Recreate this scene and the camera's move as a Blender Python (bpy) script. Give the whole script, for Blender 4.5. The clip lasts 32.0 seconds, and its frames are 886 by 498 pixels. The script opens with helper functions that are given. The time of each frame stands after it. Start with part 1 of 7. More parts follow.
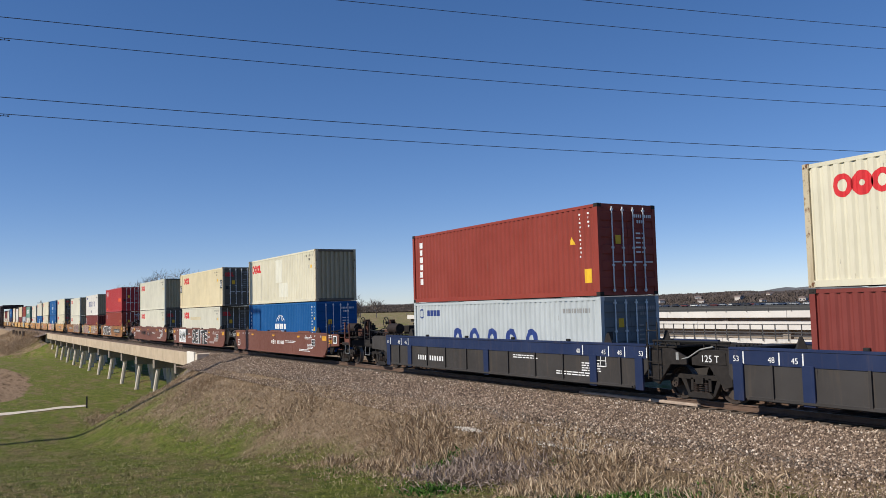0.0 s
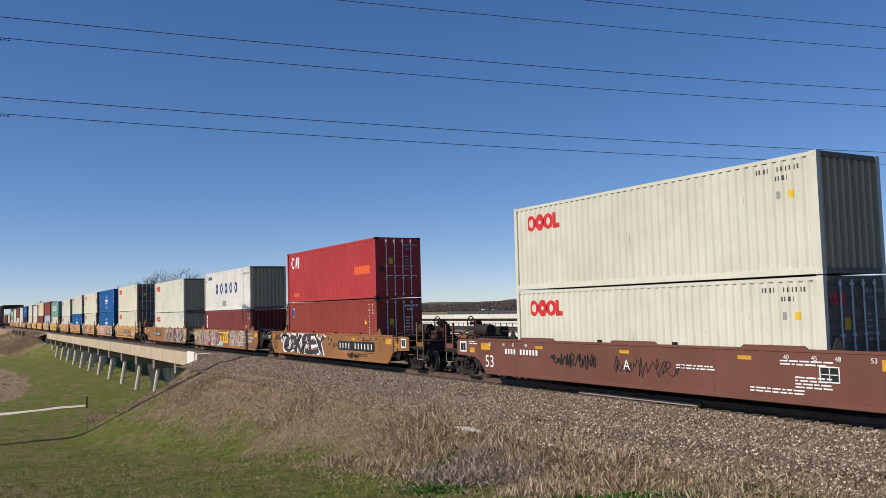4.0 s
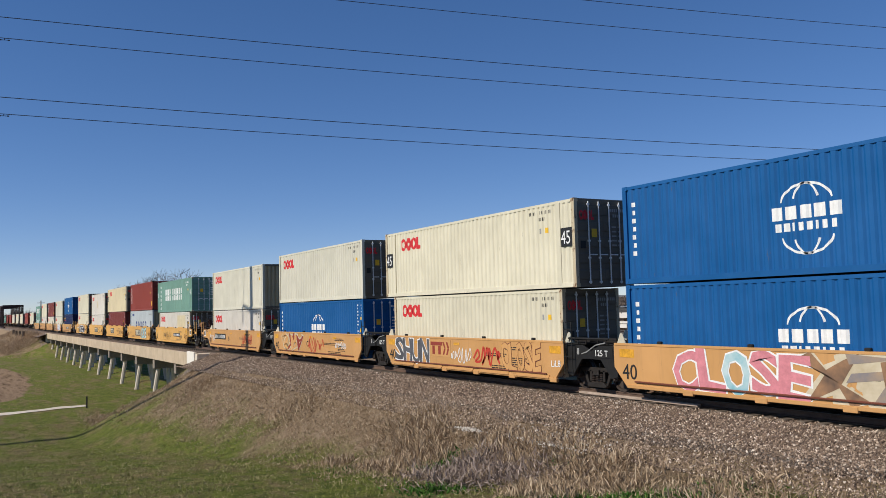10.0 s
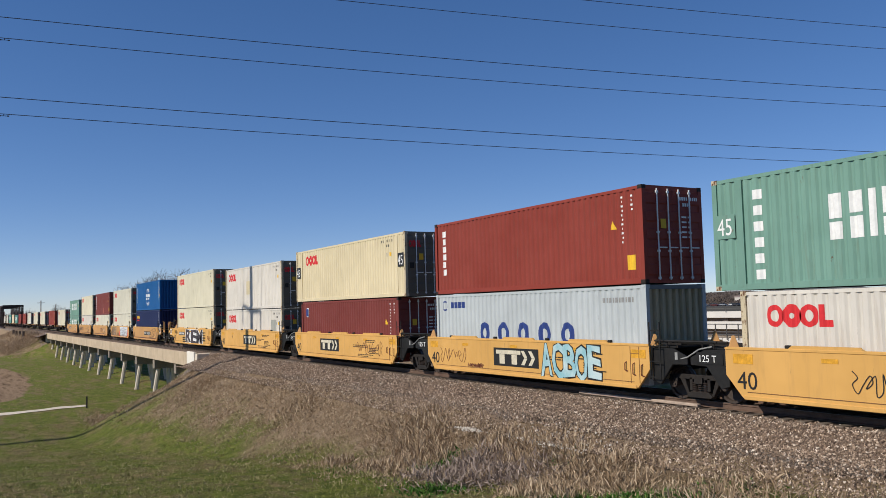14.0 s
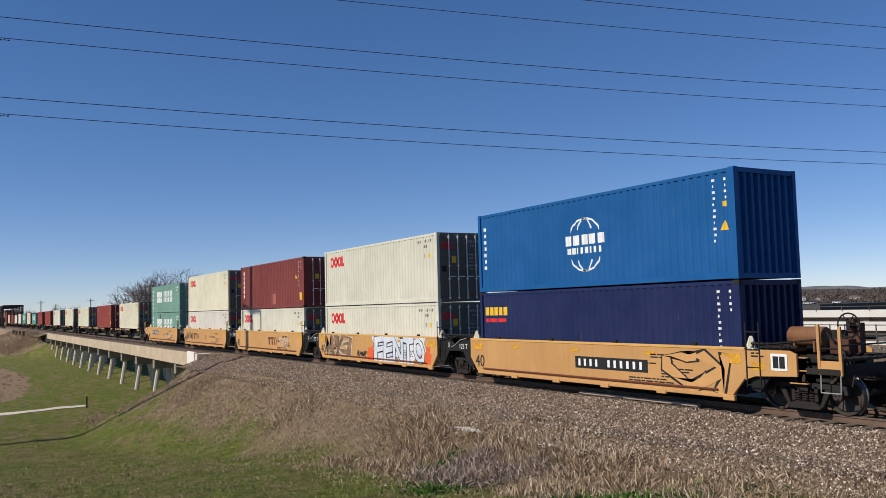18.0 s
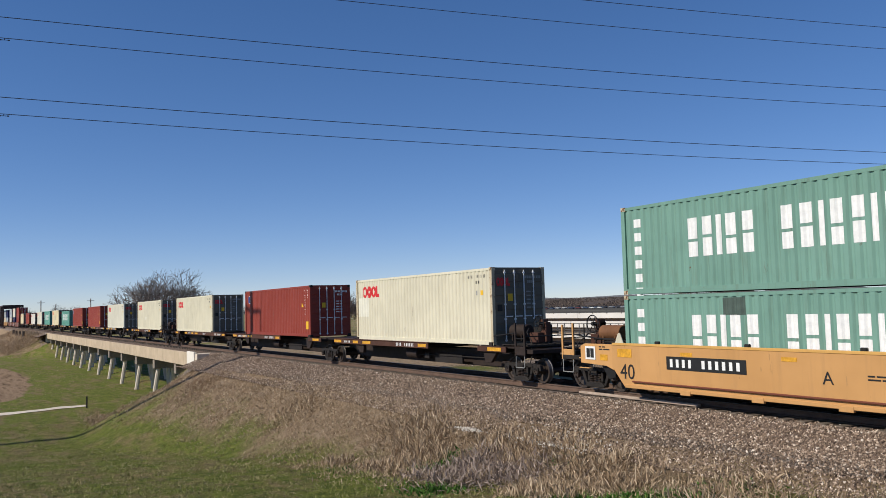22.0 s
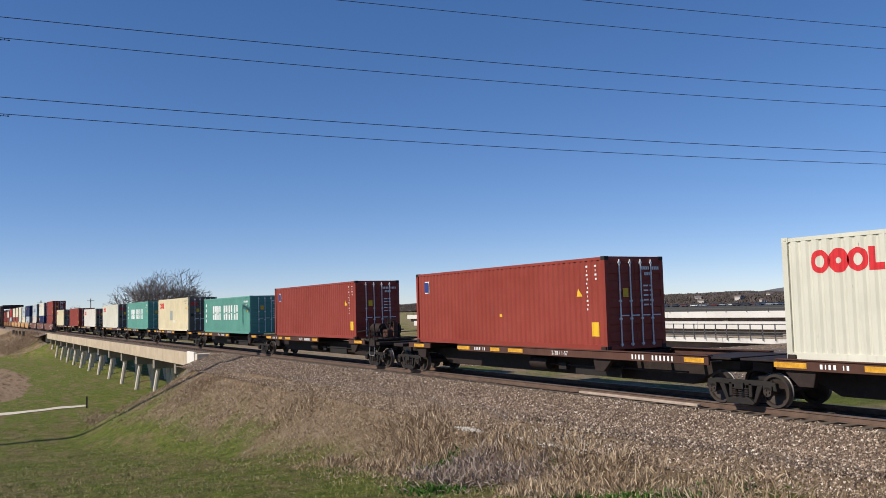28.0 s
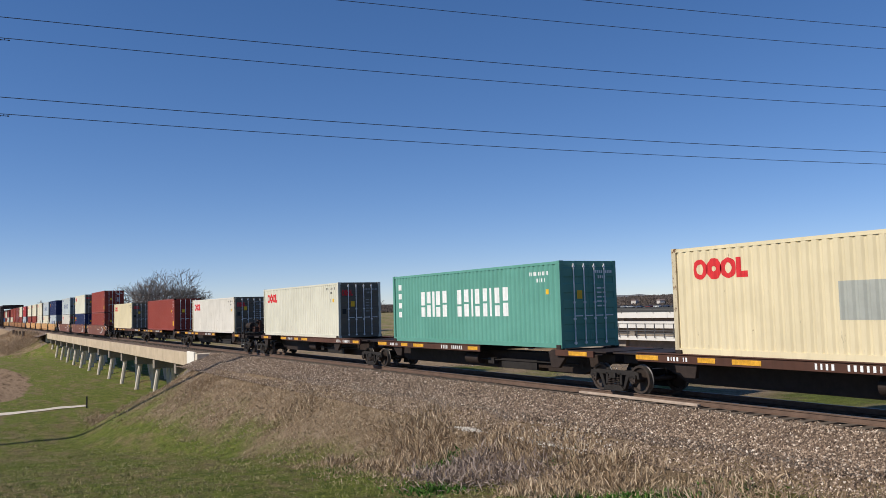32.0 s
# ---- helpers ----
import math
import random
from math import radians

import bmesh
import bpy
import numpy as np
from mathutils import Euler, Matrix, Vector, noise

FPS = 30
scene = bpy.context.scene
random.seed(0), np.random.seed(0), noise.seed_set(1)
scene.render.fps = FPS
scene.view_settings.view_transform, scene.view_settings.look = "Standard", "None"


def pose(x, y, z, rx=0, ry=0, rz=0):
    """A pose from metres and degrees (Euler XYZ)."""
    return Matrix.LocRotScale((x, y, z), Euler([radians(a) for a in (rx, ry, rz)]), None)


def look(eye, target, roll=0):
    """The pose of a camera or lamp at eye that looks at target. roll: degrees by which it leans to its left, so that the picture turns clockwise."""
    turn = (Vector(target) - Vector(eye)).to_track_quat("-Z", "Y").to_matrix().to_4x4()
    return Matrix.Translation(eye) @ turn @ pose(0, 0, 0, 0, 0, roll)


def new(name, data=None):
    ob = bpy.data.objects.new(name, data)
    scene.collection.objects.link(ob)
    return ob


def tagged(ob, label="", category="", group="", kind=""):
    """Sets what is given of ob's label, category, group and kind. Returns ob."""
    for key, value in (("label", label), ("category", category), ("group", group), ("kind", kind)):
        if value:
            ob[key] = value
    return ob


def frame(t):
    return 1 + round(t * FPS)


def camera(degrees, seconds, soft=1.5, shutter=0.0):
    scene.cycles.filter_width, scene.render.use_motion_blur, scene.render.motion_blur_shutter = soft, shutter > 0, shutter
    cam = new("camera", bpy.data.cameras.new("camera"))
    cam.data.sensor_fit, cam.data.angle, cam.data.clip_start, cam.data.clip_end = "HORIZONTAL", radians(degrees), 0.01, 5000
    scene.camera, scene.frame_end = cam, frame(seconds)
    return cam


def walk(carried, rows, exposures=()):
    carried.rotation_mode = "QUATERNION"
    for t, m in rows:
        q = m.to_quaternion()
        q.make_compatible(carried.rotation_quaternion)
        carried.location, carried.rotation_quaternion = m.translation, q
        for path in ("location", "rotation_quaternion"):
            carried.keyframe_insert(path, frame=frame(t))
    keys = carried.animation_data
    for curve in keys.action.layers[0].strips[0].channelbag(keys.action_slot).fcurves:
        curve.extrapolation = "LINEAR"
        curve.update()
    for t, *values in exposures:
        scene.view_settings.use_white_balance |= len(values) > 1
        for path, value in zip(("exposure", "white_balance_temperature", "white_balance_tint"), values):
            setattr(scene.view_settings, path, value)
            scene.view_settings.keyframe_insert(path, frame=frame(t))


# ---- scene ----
# World: the track runs along x (the train travels towards +x), y points away from the camera, rail top is z = 0.
cam = camera(55.721, 32.0, soft=0.7)
YAW, PITCH = radians(-59.733), radians(3.992)
EYE = Vector((0.0, -18.452, 2.711))
AHEAD = Vector((math.sin(YAW) * math.cos(PITCH), math.cos(YAW) * math.cos(PITCH), math.sin(PITCH)))
VIEW = look(EYE, EYE + AHEAD * 50, -1.514)
walk(cam, [(0, VIEW), (32, VIEW)], [(0, 0.08), (1, 0.12), (3, 0.05), (8, 0.0), (20, 0.0), (25, 0.13), (28, 0.13), (29, 0.26), (30, 0.24), (32, 0.08)])

# ---- light ----
SUN_UP, SUN_TURN = radians(37), radians(188)
world = bpy.data.worlds.new("sky")
scene.world = world
world.use_nodes = True
wn = world.node_tree.nodes
sky = wn.new("ShaderNodeTexSky")
sky.sky_type = "NISHITA"
sky.sun_disc = False
sky.sun_elevation, sky.sun_rotation = SUN_UP, SUN_TURN
sky.air_density, sky.dust_density, sky.ozone_density = 1.0, 0.1, 1.0
sky.altitude = 4000
wn["Background"].inputs["Strength"].default_value = 0.130
tone = wn.new("ShaderNodeHueSaturation")
tone.inputs["Saturation"].default_value = 1.38
soften = wn.new("ShaderNodeGamma")
soften.inputs["Gamma"].default_value = 0.79
world.node_tree.links.new(sky.outputs[0], soften.inputs["Color"])
world.node_tree.links.new(soften.outputs[0], tone.inputs["Color"])
balance = wn.new("ShaderNodeMix")
balance.data_type, balance.blend_type = "RGBA", "MULTIPLY"
balance.inputs[0].default_value = 1.0
balance.inputs[7].default_value = (0.995, 0.985, 1.165, 1)
world.node_tree.links.new(tone.outputs[0], balance.inputs[6])
world.node_tree.links.new(balance.outputs[2], wn["Background"].inputs["Color"])
sun = new("sun", bpy.data.lights.new("sun", "SUN"))
sun.data.energy, sun.data.angle, sun.data.color = 4.3, radians(0.55), (1.0, 0.93, 0.82)
toward = Vector((math.sin(SUN_TURN) * math.cos(SUN_UP), math.cos(SUN_TURN) * math.cos(SUN_UP), math.sin(SUN_UP)))
sun.matrix_world = look(toward * 60, (0, 0, 0))


# ---- materials ----
def nodes_of(name):
    m = bpy.data.materials.new(name)
    m.use_nodes = True
    return m, m.node_tree.nodes, m.node_tree.links


def ramp(n, l, src, stops):
    r = n.new("ShaderNodeValToRGB")
    e = r.color_ramp.elements
    while len(e) < len(stops):
        e.new(0.5)
    for k, (p, c) in enumerate(stops):
        e[k].position = p
        e[k].color = (*c, 1) if len(c) == 3 else c
    l.new(src, r.inputs[0])
    return r.outputs[0]


def mix(n, l, fac, a, b, mode="MIX"):
    m = n.new("ShaderNodeMix")
    m.data_type, m.blend_type = "RGBA", mode
    for sock, v in ((m.inputs[0], fac), (m.inputs[6], a), (m.inputs[7], b)):
        if isinstance(v, (int, float)):
            sock.default_value = v
        elif isinstance(v, tuple):
            sock.default_value = (*v, 1)
        else:
            l.new(v, sock)
    return m.outputs[2]


def tex(n, l, scale, detail=4, rough=0.6, stretch=(1, 1, 1), coord="Object", kind="noise"):
    c = n.new("ShaderNodeTexCoord")
    mp = n.new("ShaderNodeMapping")
    mp.inputs["Scale"].default_value = stretch
    l.new(c.outputs[coord], mp.inputs[0])
    if kind == "noise":
        t = n.new("ShaderNodeTexNoise")
        t.inputs["Detail"].default_value = detail
        t.inputs["Roughness"].default_value = rough
    else:
        t = n.new("ShaderNodeTexVoronoi")
    t.inputs["Scale"].default_value = scale
    l.new(mp.outputs[0], t.inputs["Vector"])
    return t.outputs[0]


def bump(n, l, height, strength, distance, bsdf):
    b = n.new("ShaderNodeBump")
    b.inputs["Strength"].default_value = strength
    b.inputs["Distance"].default_value = distance
    l.new(height, b.inputs["Height"])
    l.new(b.outputs[0], bsdf.inputs["Normal"])


def paint(name, color, rough=0.5, dirt=0.25, rust=0.06, dirt_color=(0.16, 0.11, 0.07), spread=0.08, metal=0.0):
    """Weathered paint: faded patches, run-down streaks, rust spots; each object a little different."""
    m, n, l = nodes_of(name)
    p = n["Principled BSDF"]
    info = n.new("ShaderNodeObjectInfo")
    fade = tex(n, l, 0.55, 3)
    lo = tuple(c * (1 - spread) for c in color)
    hi = tuple(min(1, c * (1 + spread) + 0.01) for c in color)
    base = ramp(n, l, fade, [(0.3, lo), (0.7, hi)])
    vary = ramp(n, l, info.outputs["Random"], [(0, (0.9, 0.9, 0.9)), (1, (1, 1, 1))])
    base = mix(n, l, 1.0, base, vary, "MULTIPLY")
    streak = ramp(n, l, tex(n, l, 1.0, 5, 0.7, (5.0, 5.0, 0.45)), [(0.52, (0, 0, 0)), (0.78, (1, 1, 1))])
    mul = n.new("ShaderNodeMath")
    mul.operation = "MULTIPLY"
    mul.inputs[1].default_value = dirt
    l.new(streak, mul.inputs[0])
    base = mix(n, l, mul.outputs[0], base, dirt_color)
    spots = ramp(n, l, tex(n, l, 3.2, 8, 0.75, (1, 1, 0.6)), [(0.70 - rust, (0, 0, 0)), (0.76 - rust, (1, 1, 1))])
    base = mix(n, l, spots, base, (0.13, 0.05, 0.022))
    scuff = ramp(n, l, tex(n, l, 7.0, 5, 0.7, (1, 1, 0.16)), [(0.665, (0, 0, 0)), (0.725, (0.6, 0.6, 0.6))])
    base = mix(n, l, scuff, base, (0.12, 0.085, 0.06))
    l.new(base, p.inputs["Base Color"])
    rr = ramp(n, l, tex(n, l, 6, 4), [(0.3, (rough - 0.1,) * 3), (0.7, (rough + 0.12,) * 3)])
    l.new(rr, p.inputs["Roughness"])
    p.inputs["Metallic"].default_value = metal
    p.inputs["Specular IOR Level"].default_value = 0.22
    bump(n, l, tex(n, l, 1.6, 3), 0.12, 0.02, p)
    return m


def plain(name, color, rough=0.6, metal=0.0, noise_scale=8.0, spread=0.2, bump_d=0.004, island=0.0):
    m, n, l = nodes_of(name)
    p = n["Principled BSDF"]
    t = tex(n, l, noise_scale, 6, 0.7)
    base = ramp(n, l, t, [(0.3, tuple(c * (1 - spread) for c in color)), (0.7, tuple(min(1, c * (1 + spread)) for c in color))])
    if island:
        g = n.new("ShaderNodeNewGeometry")
        v = ramp(n, l, g.outputs["Random Per Island"], [(0, (1 - island,) * 3), (1, (1 + island,) * 3)])
        base = mix(n, l, 1.0, base, v, "MULTIPLY")
    l.new(base, p.inputs["Base Color"])
    p.inputs["Roughness"].default_value = rough
    p.inputs["Metallic"].default_value = metal
    p.inputs["Specular IOR Level"].default_value = 0.3
    if bump_d:
        bump(n, l, t, 0.5, bump_d, p)
    return m


# Grey door paints, darkened further so the colour carries the end faces' shade.
SHADESLATE = paint("shaded_slate_door_paint", (0.14, 0.12, 0.09), 0.5, 0.15, 0.0)
SHADECOOL = paint("shaded_grey_blue_end_paint", (0.16, 0.18, 0.19), 0.5, 0.2, 0.02)
# Pale body paint toned down: the blind ends' shade is in this colour.
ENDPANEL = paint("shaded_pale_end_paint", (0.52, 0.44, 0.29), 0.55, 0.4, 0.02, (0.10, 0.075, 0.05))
EDGED = paint("rust_edged_cream_paint", (0.55, 0.47, 0.32), 0.6, 0.6, 0.155, (0.22, 0.12, 0.05))
CREAM = paint("cream_paint", (0.69, 0.645, 0.49), 0.55, 0.3, 0.01, (0.26, 0.19, 0.11))
PALE = paint("pale_grey_green_paint", (0.655, 0.63, 0.515), 0.55, 0.2, 0.0)
YELLOWISH = paint("yellowed_cream_paint", (0.70, 0.60, 0.39), 0.5, 0.2, 0.03)
WHITISH = paint("off_white_paint", (0.66, 0.62, 0.55), 0.55, 0.42, 0.04, (0.24, 0.16, 0.09))
OLDWHITE = paint("rust_stained_white_paint", (0.72, 0.69, 0.63), 0.55, 0.6, 0.07, (0.30, 0.19, 0.09))
COOLWHITE = paint("cool_white_paint", (0.47, 0.51, 0.52), 0.45, 0.2, 0.02)
OXIDE = paint("oxide_red_paint", (0.27, 0.043, 0.027), 0.5, 0.12, 0.0)
OXIDE_DARK = paint("dark_oxide_paint", (0.20, 0.04, 0.032), 0.5, 0.12, 0.0)
RED = paint("bright_red_paint", (0.42, 0.035, 0.035), 0.45, 0.08, 0.0)
BLUE = paint("blue_paint", (0.002, 0.092, 0.285), 0.55, 0.03, 0.0)
NAVY = paint("navy_paint", (0.009, 0.018, 0.082), 0.5, 0.06, 0.0)
TEAL = paint("sea_green_paint", (0.165, 0.31, 0.25), 0.55, 0.4, 0.05, (0.10, 0.075, 0.045))
TEAL_B = paint("bright_sea_green_paint", (0.11, 0.31, 0.245), 0.45, 0.1, 0.0)
TAN = paint("faded_orange_paint", (0.56, 0.30, 0.11), 0.55, 0.2, 0.02)
YELLOW = paint("yellow_orange_paint", (0.66, 0.37, 0.105), 0.55, 0.22, 0.0)
RUSTY = paint("rusty_orange_paint", (0.29, 0.128, 0.045), 0.6, 0.6, 0.07, (0.15, 0.075, 0.03), 0.2)
BROWN = paint("mineral_brown_paint", (0.17, 0.065, 0.045), 0.6, 0.2, 0.0)
SLATE = paint("grimy_dark_paint", (0.045, 0.040, 0.037), 0.6, 0.3, 0.0)
CARBLUE = paint("car_blue_paint", (0.013, 0.025, 0.075), 0.5, 0.25, 0.0)
GRIME = plain("grimy_steel", (0.021, 0.017, 0.0145), 0.7, 0.0, 6, 0.4)
BLACK = plain("black_steel", (0.013, 0.0125, 0.012), 0.6, 0.0, 6, 0.35)
SPINE = plain("brown_black_steel", (0.028, 0.018, 0.014), 0.7, 0.0, 5, 0.4)
DECKRUST = paint("rust_brown_deck_paint", (0.085, 0.036, 0.023), 0.7, 0.5, 0.05, (0.03, 0.02, 0.015), 0.3)
TANKRUST = paint("rust_streaked_tan_paint", (0.22, 0.10, 0.045), 0.65, 0.6, 0.08, (0.06, 0.03, 0.02), 0.3)
PATCHRED = plain("faded_red_patch", (0.40, 0.13, 0.09), 0.5, 0, 2, 0.1, 0)
GRIMETEAL = plain("grimy_green_stain", (0.07, 0.10, 0.085), 0.6, 0, 3, 0.3, 0)
WHEEL = plain("wheel_steel", (0.06, 0.045, 0.037), 0.55, 0.3, 5, 0.3)
TREAD = plain("bright_tread_steel", (0.17, 0.155, 0.145), 0.4, 0.6, 5, 0.1)
GALV = plain("galvanised_rod", (0.75, 0.75, 0.74), 0.45, 0.0, 9, 0.15)
RAILSTEEL = plain("rusty_rail_steel", (0.13, 0.082, 0.058), 0.7, 0.1, 3, 0.3)
WOODTIE = plain("weathered_tie_wood", (0.14, 0.11, 0.085), 0.85, 0, 5, 0.4)
REFLECT = plain("amber_reflector_tape", (0.62, 0.31, 0.03), 0.5, 0, 5, 0.45, 0)
MARKRED = plain("red_marking", (0.62, 0.03, 0.035), 0.5, 0, 9, 0.1, 0)
MARKWHITE = plain("white_marking", (0.78, 0.78, 0.76), 0.5, 0, 7, 0.1, 0)
MARKBLUE = plain("blue_marking", (0.025, 0.05, 0.2), 0.5, 0, 7, 0.15, 0)
MARKBLACK = plain("black_marking", (0.02, 0.02, 0.02), 0.5, 0, 7, 0.2, 0)
CODEINK = plain("faded_black_stencil", (0.07, 0.065, 0.055), 0.5, 0, 7, 0.2, 0)
MARKGREY = plain("grey_marking", (0.28, 0.28, 0.27), 0.5, 0, 7, 0.2, 0)
MARKYELLOW = plain("yellow_marking", (0.80, 0.48, 0.03), 0.5, 0, 7, 0.1, 0)
MARKORANGE = plain("orange_patch", (0.75, 0.12, 0.03), 0.5, 0, 7, 0.1, 0)
MARKBROWN = plain("brown_marking", (0.16, 0.05, 0.03), 0.5, 0, 7, 0.1, 0)
PATCHWHITE = plain("fresh_white_patch", (0.80, 0.80, 0.78), 0.5, 0, 2, 0.05, 0)
PATCHCREAM = plain("cream_repair_patch", (0.72, 0.70, 0.58), 0.5, 0, 2, 0.06, 0)
PATCHGREY = plain("grey_repair_patch", (0.36, 0.37, 0.33), 0.5, 0, 2, 0.1, 0)
PATCHTAN = plain("tan_repair_patch", (0.60, 0.52, 0.34), 0.5, 0, 2, 0.1, 0)
CONCRETE = paint("aged_concrete", (0.51, 0.405, 0.285), 0.85, 0.75, 0.0, (0.22, 0.16, 0.11), 0.12)
CONCRETE_PALE = paint("pale_concrete", (0.66, 0.575, 0.46), 0.85, 0.35, 0.0, (0.28, 0.22, 0.16), 0.12)
# Darker mottled concrete: pile caps, deck slab, piers, and the viaducts' shade girders.
CONCRETE_DARK = plain("dark_concrete", (0.26, 0.22, 0.18), 0.85, 0, 1.6, 0.25, 0.01)


# ---- mesh helpers ----
def box(bm, cx, cy, cz, sx, sy, sz, turn=None):
    m = Matrix.Translation((cx, cy, cz))
    if turn:
        m = m @ turn
    bmesh.ops.create_cube(bm, size=1, matrix=m @ Matrix.Diagonal((sx, sy, sz, 1)))


def rod(bm, a, b, r, seg=8, r2=None):
    a, b = Vector(a), Vector(b)
    d = b - a
    q = d.to_track_quat("Z", "Y").to_matrix().to_4x4()
    bmesh.ops.create_cone(bm, cap_ends=True, segments=seg, radius1=r, radius2=r if r2 is None else r2, depth=d.length,
                          matrix=Matrix.Translation((a + b) / 2) @ q)


def slab(bm, pts, y0, y1):
    """A polygon in the x-z plane given thickness from y0 to y1."""
    a = [bm.verts.new((x, y0, z)) for x, z in pts]
    b = [bm.verts.new((x, y1, z)) for x, z in pts]
    bm.faces.new(a)
    bm.faces.new(b[::-1])
    for k in range(len(pts)):
        j = (k + 1) % len(pts)
        bm.faces.new((a[j], a[k], b[k], b[j]))


def mesh_of(bm, name, bevel=0.0):
    if bevel:
        bmesh.ops.bevel(bm, geom=bm.edges[:], offset=bevel, segments=1, affect="EDGES", clamp_overlap=True)
    bmesh.ops.recalc_face_normals(bm, faces=bm.faces[:])
    me = bpy.data.meshes.new(name)
    bm.to_mesh(me)
    bm.free()
    return me


MADE = {}


def shared(key, make, bevel=0.0):
    """A mesh made once under a key and used again after."""
    if key not in MADE:
        bm = bmesh.new()
        make(bm)
        me = mesh_of(bm, key[0] if isinstance(key, tuple) else key, bevel)
        me.materials.append(None)
        MADE[key] = me
    return MADE[key]


def place(name, me, material, parent=None, m=None, label=""):
    ob = new(name, me)
    if not me.materials:
        me.materials.append(None)
    ob.material_slots[0].link = "OBJECT"
    ob.material_slots[0].material = material
    ob.parent = parent
    if m is not None:
        ob.matrix_basis = m
    if label:
        tagged(ob, label)
    return ob


def part(name, bm, material, parent=None, label="", bevel=0.0):
    return place(name, mesh_of(bm, name, bevel), material, parent, None, label)


def base_at(name, label, category, group=""):
    ob = new(name)
    ob.empty_display_size = 0.3
    return tagged(ob, label, category, group)


def letters(body, size):
    """A mesh of a word in the built-in font, upright in the x-z plane and facing -y."""
    key = ("lettering", body, size)
    if key not in MADE:
        cu = bpy.data.curves.new("lettering", "FONT")
        cu.body, cu.size, cu.resolution_u, cu.extrude = body, size, 3, 0.0015
        ob = bpy.data.objects.new("lettering", cu)
        scene.collection.objects.link(ob)
        bpy.context.view_layer.update()
        me = bpy.data.meshes.new_from_object(ob.evaluated_get(bpy.context.evaluated_depsgraph_get()))
        bpy.data.objects.remove(ob)
        me.transform(Matrix.Rotation(radians(90), 4, "X"))
        me.name = "lettering"
        me.materials.clear()
        me.materials.append(None)
        MADE[key] = me
    return MADE[key]


# ---- the train's run ----
def run(t):
    """How far the train has gone, in metres, counted from t = 16 s."""
    u = t - 16
    return 17.4254 * u - 0.00824 * u * u - 0.000257 * u ** 3


MOVERS = []          # (thing, x at 16 s, z)
WHEELS = []          # (wheelset, radius)

# ---- containers ----
W = 2.438
PITCH_C = 0.278


def wave(x):
    """Depth of the side panel's trapezoid corrugation at x."""
    u = (x / PITCH_C) % 1.0
    if u < 0.38:
        return 0.0
    if u < 0.60:
        return (u - 0.38) / 0.22
    if u < 0.78:
        return 1.0
    return 1 - (u - 0.78) / 0.22


def breaks(x0, x1):
    k = math.floor(x0 / PITCH_C) - 1
    out = []
    while k * PITCH_C < x1 + 1:
        out += [(k + u) * PITCH_C for u in (0.0, 0.38, 0.60, 0.78)]
        k += 1
    return [x for x in out if x0 + 1e-4 < x < x1 - 1e-4]


def side_sheet(bm, length, h):
    x0, x1 = -length / 2 + 0.08, length / 2 - 0.08
    xs = [x0] + breaks(x0, x1) + [x1]
    lo = [bm.verts.new((x, -W / 2 + 0.016 + 0.036 * wave(x), 0.14)) for x in xs]
    hi = [bm.verts.new((x, -W / 2 + 0.016 + 0.036 * wave(x), h - 0.08)) for x in xs]
    for k in range(len(xs) - 1):
        bm.faces.new((lo[k], lo[k + 1], hi[k + 1], hi[k]))


def end_sheet(bm, h):
    n = 8
    w = (W - 0.3) / n
    ys, ds = [], []
    for k in range(n):
        y = -W / 2 + 0.15 + k * w
        ys += [y, y + w * 0.36, y + w * 0.5, y + w * 0.86]
        ds += [0, 0, 0.10, 0.10]
    ys.append(W / 2 - 0.15)
    ds.append(0)
    lo = [bm.verts.new((-0.03 - d, y, 0.12)) for y, d in zip(ys, ds)]
    hi = [bm.verts.new((-0.03 - d, y, h - 0.1)) for y, d in zip(ys, ds)]
    for k in range(len(ys) - 1):
        bm.faces.new((lo[k], lo[k + 1], hi[k + 1], hi[k]))


def door_leaf(bm, h):
    w, z0, z1 = W / 2 - 0.13, 0.14, h - 0.13
    ridge = (z1 - z0) / 5
    prof = [(-0.07, z0), (-0.02, z0)]
    for k in range(5):
        a = z0 + ridge * k
        prof += [(-0.02, a + ridge * 0.17), (0.004, a + ridge * 0.25), (0.004, a + ridge * 0.75), (-0.02, a + ridge * 0.83)]
    prof += [(-0.02, z1), (-0.07, z1)]
    slab(bm, prof, -w / 2, w / 2)


def lock_bar(bm, h):
    rod(bm, (0.035, 0, 0.1), (0.035, 0, h - 0.1), 0.022, 8)
    for z in (0.16, 0.95, 1.5, h - 0.2):
        box(bm, 0.03, 0, z, 0.05, 0.09, 0.06)
    box(bm, 0.06, 0.14, 1.05, 0.02, 0.34, 0.035)


def casting(bm):
    box(bm, 0, 0, 0, 0.178, 0.162, 0.118)
    box(bm, 0, -0.083, 0, 0.085, 0.012, 0.05)


def roof_sheet(bm, length):
    n = int(length / 0.5)
    for k in range(n):
        box(bm, -length / 2 + (k + 0.5) * length / n, 0, 0, length / n * 0.6, W - 0.2, 0.02)
    box(bm, 0, 0, -0.02, length - 0.1, W - 0.06, 0.025)


